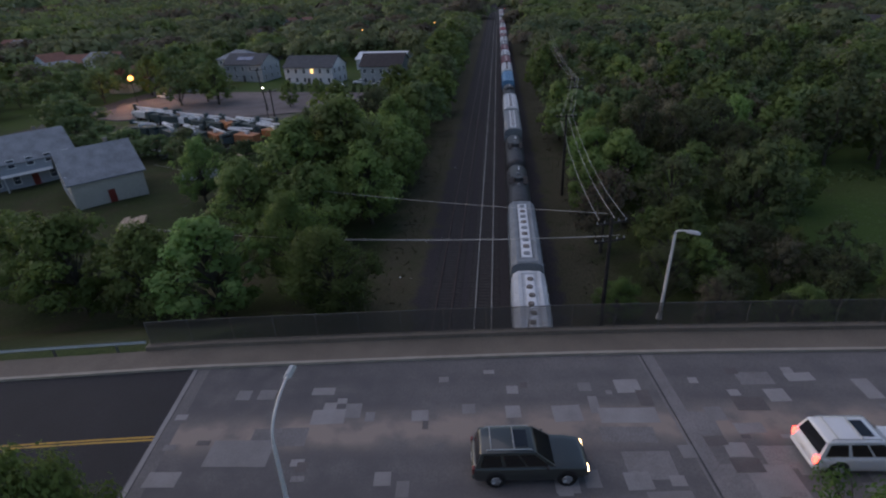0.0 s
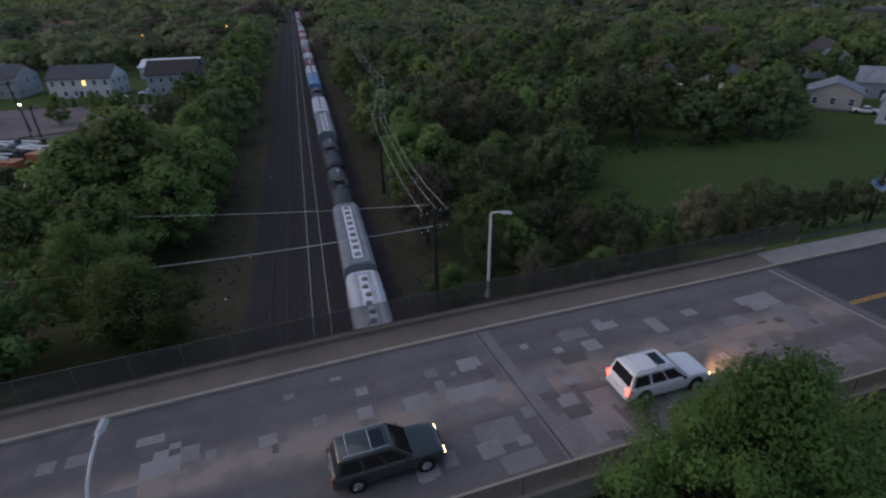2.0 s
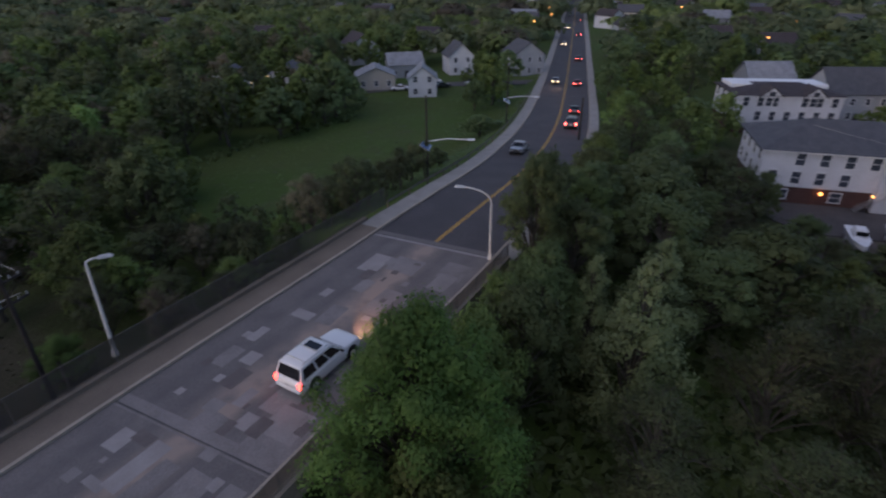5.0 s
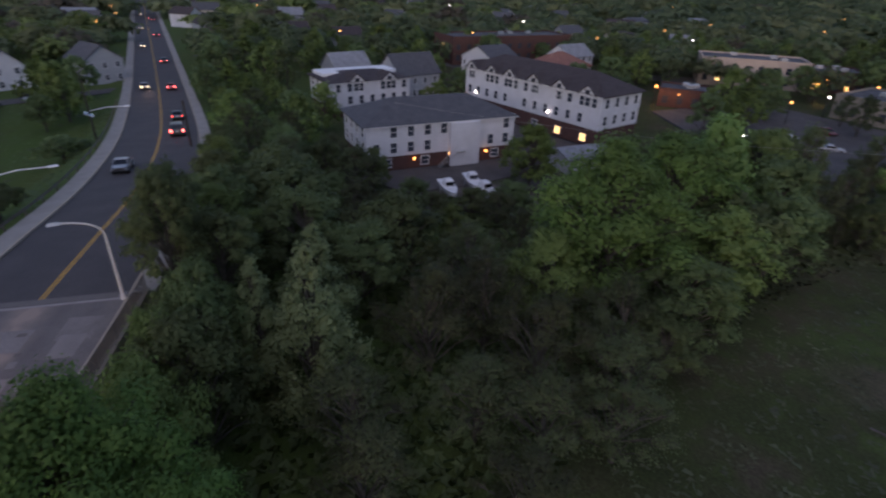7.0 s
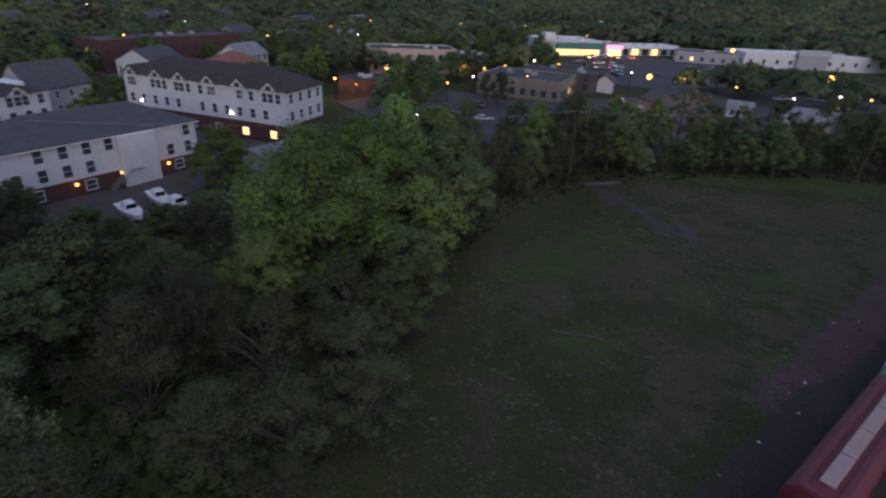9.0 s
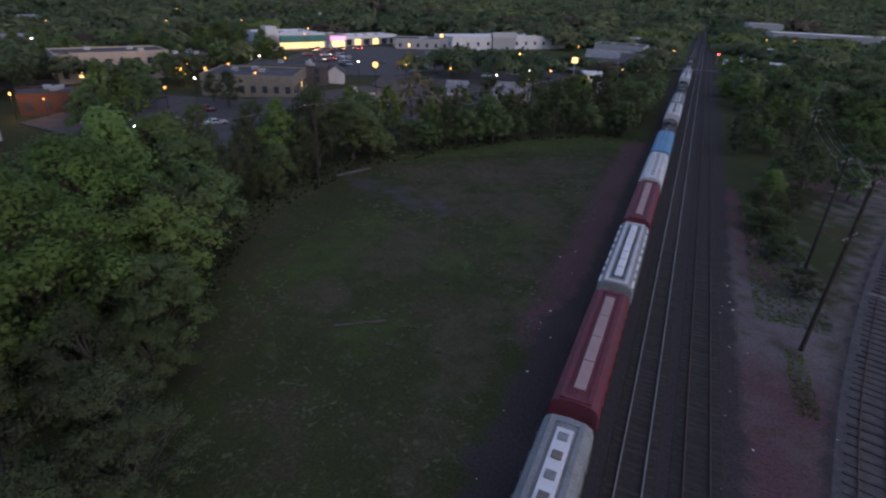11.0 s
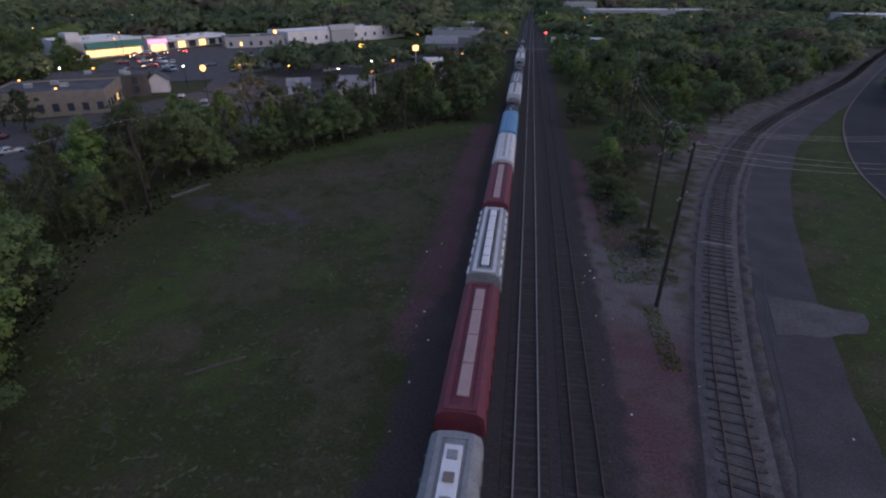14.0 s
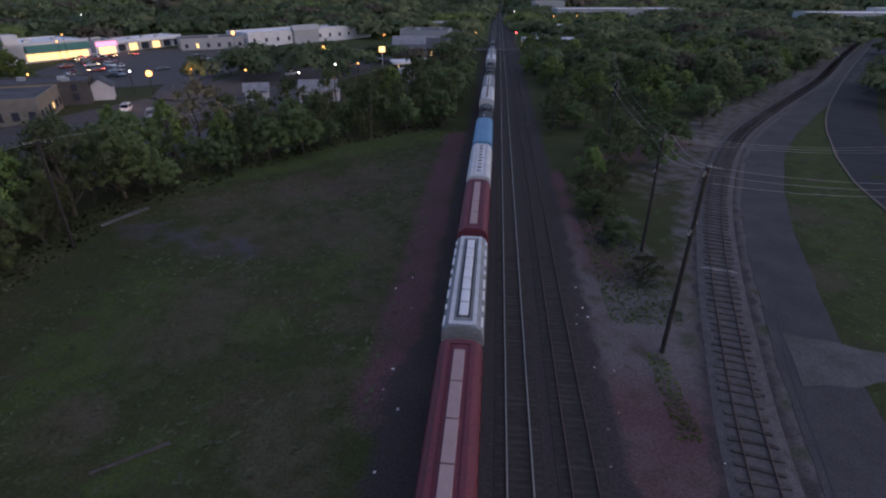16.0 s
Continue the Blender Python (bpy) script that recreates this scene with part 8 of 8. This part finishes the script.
# ---- undergrowth, meadow tufts and litter ----
def tufts(name, label, n, x0, x1, y0, y1, keep, size, mat, seed, low=0.8):
    rng = np.random.default_rng(seed)
    x, y = rng.uniform(x0, x1, n), rng.uniform(y0, y1, n)
    ok = keep(x, y)
    x, y = x[ok], y[ok]
    z = ground_height(x, y)
    k = len(x)
    verts = []
    for _ in range(3):
        a = rng.uniform(0, 2 * np.pi, k)
        s = size * rng.uniform(0.5, 1.4, k)
        lean = rng.normal(0, 0.35 if low > 0.5 else 0.9, (k, 2)) * s[:, None]
        dx, dy = np.cos(a) * s * 0.5, np.sin(a) * s * 0.5
        base = np.stack([x, y, z - 0.03], 1) + np.concatenate([rng.normal(0, 0.3 * size, (k, 2)), np.zeros((k, 1))], 1)
        side = np.stack([dx, dy, np.zeros(k)], 1)
        up = np.concatenate([lean, (s * low)[:, None]], 1)
        verts.append(np.stack([base - side * 0.3, base + side * 0.3, base + side + up, base - side + up], 1))
    blades = np.concatenate(verts)
    over = np.cross(blades[:, 1] - blades[:, 0], blades[:, 3] - blades[:, 0])
    blades[over[:, 2] < 0] = blades[over[:, 2] < 0][:, ::-1]
    over[over[:, 2] < 0] *= -1
    face = over / np.maximum(np.linalg.norm(over, axis=1, keepdims=True), 1e-6) * 0.5 + np.array([0, 0, 1.0])
    face /= np.linalg.norm(face, axis=1, keepdims=True)
    ob = new(name, leaf_mesh(name, blades.reshape(-1, 3), M[mat], np.repeat(face, 4, 0), 4))
    tagged(ob, label, "grass", kind="stuff")


def meadow(x, y):
    east = np.interp(-y, (10, 18, 30, 47, 70, 97, 118), (20, 34, 40, 48, 49, 35, 12))
    return (x < east) & (x > 9.5) & ~((np.abs(x - 32) < 7) & (np.abs(y + 63) < 4))


tufts("meadow_grass", "rough meadow grass and weeds beside the railway", 5000, 9, 50, -118, -8, meadow, 0.3, "leaf_meadow", 1, 0.2)
tufts("meadow_weeds", "low green weeds scattered over the meadow", 900, 9, 50, -118, -8, meadow, 0.34, "leaf_meadow", 2, 0.25)
tufts("siding_weeds", "weeds between the siding and the main line", 6000, -17, -7, -92, -50, lambda x, y: (np.abs(x + 11.5) < 3.2) & (siding_gap(x, y) < -3.2), 0.15, "leaf_dark", 3)
tufts("edge_brush", "tangled brush at the meadow's edge under the trees", 13000, 12, 58, -132, -14, lambda x, y: np.abs(x - np.interp(-y, (10, 18, 30, 47, 70, 97, 118, 132), (22, 35, 40.5, 49, 50.5, 36, 15, 13))) < 2.6, 0.34, "leaf_meadow", 12, 0.7)
tufts("pole_weeds", "bright weeds round the foot of a pole", 700, -12.2, -9.8, -46, -37, lambda x, y: np.abs(x + 10.9) < 0.8, 0.12, "leaf_maple", 4)
tufts("field_grass", "mown grass of the field below the road", 5000, 24, 120, 34, 92, lambda x, y: (y < np.interp(x, FIELD_X, FIELD_Y)) & (y > np.interp(x, CX, CY) + 8.5), 0.26, "leaf_field", 5, 0.2)
tufts("verge_brush", "dull brush on the railway's edge", 5200, -14, 15, 30, 130, lambda x, y: (np.abs(x - 0.8) > 8.6) & (np.abs(x - 0.8) < 12.5), 0.15, "leaf_meadow", 6)
tufts("yard_grass", "grass beyond the old track road", 2500, -52, -24, -90, -20, lambda x, y: siding_gap(x, y) > 10, 0.26, "leaf_field", 7, 0.2)
tufts("road_weeds", "ragged weeds creeping over the track road's edge", 3600, -60, -12, -110, -18, lambda x, y: (siding_gap(x, y) > 7.0) & (siding_gap(x, y) < 9.6), 0.16, "leaf_field", 16, 0.4)
tufts("field_edge_brush", "low dark brush where the wood meets the field", 5200, 24, 124, 50, 122, lambda x, y: np.abs(y - np.interp(x, FIELD_X, FIELD_Y)) < 2.2, 0.5, "leaf_dark", 18, 0.9)
tufts("understory", "dark undergrowth below the trees", 8000, 11, 70, -40, 15, lambda x, y: (x > 16 + 0.9 * np.maximum(0, -y)), 0.6, "leaf_dark", 8)
tufts("bank_grass", "rough grass on the road bank", 3000, 34, 110, 33, 60, lambda x, y: (np.abs(y - np.interp(x, CX, CY)) > 8.4) & (np.abs(y - np.interp(x, CX, CY)) < 14), 0.34, "leaf_field", 9, 0.3)


def build_litter():
    rng = random.Random(31)
    for k in range(46):
        x, y = rng.choice(((rng.uniform(7, 11), rng.uniform(-60, -20)), (rng.uniform(-8, -5), rng.uniform(-70, -25)), (rng.uniform(-26, -12), rng.uniform(-70, -30)), (rng.uniform(-9, -5), rng.uniform(40, 100))))
        s = rng.uniform(0.08, 0.2)
        rock = Solid().box(0, 0, 0, s, s * rng.uniform(0.6, 1.4), s * 0.5, top=(0.6, 0.6), bevel=s * 0.1)
        tagged(part("litter", rock, "hatch_white" if k % 3 else "concrete", at=pose(x, y, gz(x, y) - 0.02, 0, 0, rng.uniform(0, 90))), "pale scrap of litter lying on the cinder", "litter", "litter along the line")
    slab = Solid().box(0, 0, 0, 6.4, 0.5, 0.3, bevel=0.04)
    tagged(part("concrete_beam", slab, "old_slab", at=pose(47.0, -67.5, gz(47.0, -67.5), 0, 0, 69)), "long pale concrete beam at the meadow's edge", "concrete beam")
    log = Solid().tube((0, 0, 0.15), (4.2, 1.2, 0.15), 0.16, 0.12, 8)
    tagged(part("log", log, "tie", at=pose(21.8, -33.9, gz(22.1, -33.2) - 0.14, 0, 0, 22)), "long grey log half sunk in the meadow grass", "log")
    for k, (x, y, turn) in enumerate(((72.5, -7.6, 100), (75.2, -11.5, 95), (71.8, -12.8, 110))):
        b = thing("boat", "white motor boat with a small cabin on a trailer", "boat", "stored boats", at=pose(x, y, gz(x, y) + 0.05, 0, 0, turn))
        hull = Solid().loft([[(-w, yy, 1.3), (w, yy, 1.3), (w * 0.75, yy, 0.7), (0, yy, kz), (-w * 0.75, yy, 0.7)] for yy, w, kz in ((-2.8, 0.95, 0.5), (-1, 1.05, 0.45), (1.2, 0.95, 0.5), (2.4, 0.5, 0.75), (3.1, 0.06, 1.15))])
        part("hull", hull, "hatch_white", b)
        part("cabin", Solid().box(0, -0.2, 1.3, 1.5, 2.0, 0.9, top=(0.75, 0.6), bevel=0.08), "hatch_white", b)
        part("windscreen", Solid().box(0, 0.62, 1.5, 1.2, 0.25, 0.5, top=(0.9, 0.3)), "car_glass", b)
        tr = Solid().box(0, -0.4, 0.35, 1.5, 4.6, 0.12).tube((-1.0, -0.9, 0.3), (-0.8, -0.9, 0.3), 0.3, n=12).tube((0.8, -0.9, 0.3), (1.0, -0.9, 0.3), 0.3, n=12)
        part("trailer", tr, "galv", b)
    for x, y in ((88.5, 26.0), (82.5, 24.4)):
        sg = thing("signboard", "blank white signboard on two posts beside the road", "sign", "roadside signboards", at=pose(x, y, gz(x, y) - 0.2, 0, 0, -60))
        part("board", Solid().box(0, 0, 1.6, 2.0, 0.1, 1.2, bevel=0.02), "hatch_white", sg)
        for sx in (-0.9, 0.9):
            part("post", Solid().box(sx, 0.1, 0, 0.12, 0.12, 2.6), "trim", sg)
    stack = thing("lumber_stack", "stack of fresh planks on the grass", "lumber", at=pose(-46.5, 62.5, gz(-46, 62), 0, 0, 25))
    for j in range(4):
        for k in range(6):
            part("plank", Solid().box(-1.4 + 0.5 * k + rng.uniform(-0.05, 0.05), rng.uniform(-0.5, 0.5), 0.1 + 0.13 * j, 0.42, rng.uniform(4.2, 5.6), 0.1), "lumber", stack)
    car("dark parked pickup under trees in a yard", "car", "car_dark", pose(-56.5, 55.5, gz(-56, 55), 0, 0, 30), "suv", "off")
    fence = thing("yard_fence", "low pale fence behind the white houses", "fence", kind="structure")
    for k in range(16):
        part("slat", Solid().box(0, 0, 0, 1.9, 0.08, 1.5), "trim" if k < 3 else "siding_grey", fence, at=pose(-49 + 1.9 * k * 0.94, 81 + 1.9 * k * 0.3, gz(-49 + 1.8 * k, 81 + 0.6 * k), 0, 0, 18))
    for k in range(15):
        x, y = -60 + 2.3 * k, 158.5 - 0.4 * k
        hedge = Solid()
        verts, face = leaves(np.random.default_rng(k), [(0, 0, 0.8), (0, 0, 1.6), (0, 0, 2.4)], [0.75, 0.65, 0.45], 260, 0.24)
        t = thing("shrub", "narrow dark conifer shrub in a row by the lot", "shrub", "row of shrubs", at=pose(x, y, gz(x, y)))
        part("trunk", hedge.tube((0, 0, -0.1), (0, 0, 1.2), 0.07, 0.04, 6), "bark", t)
        part("foliage", leaf_mesh("foliage", verts, M["leaf_dark"], face), None, t)


build_litter()
build_patches()
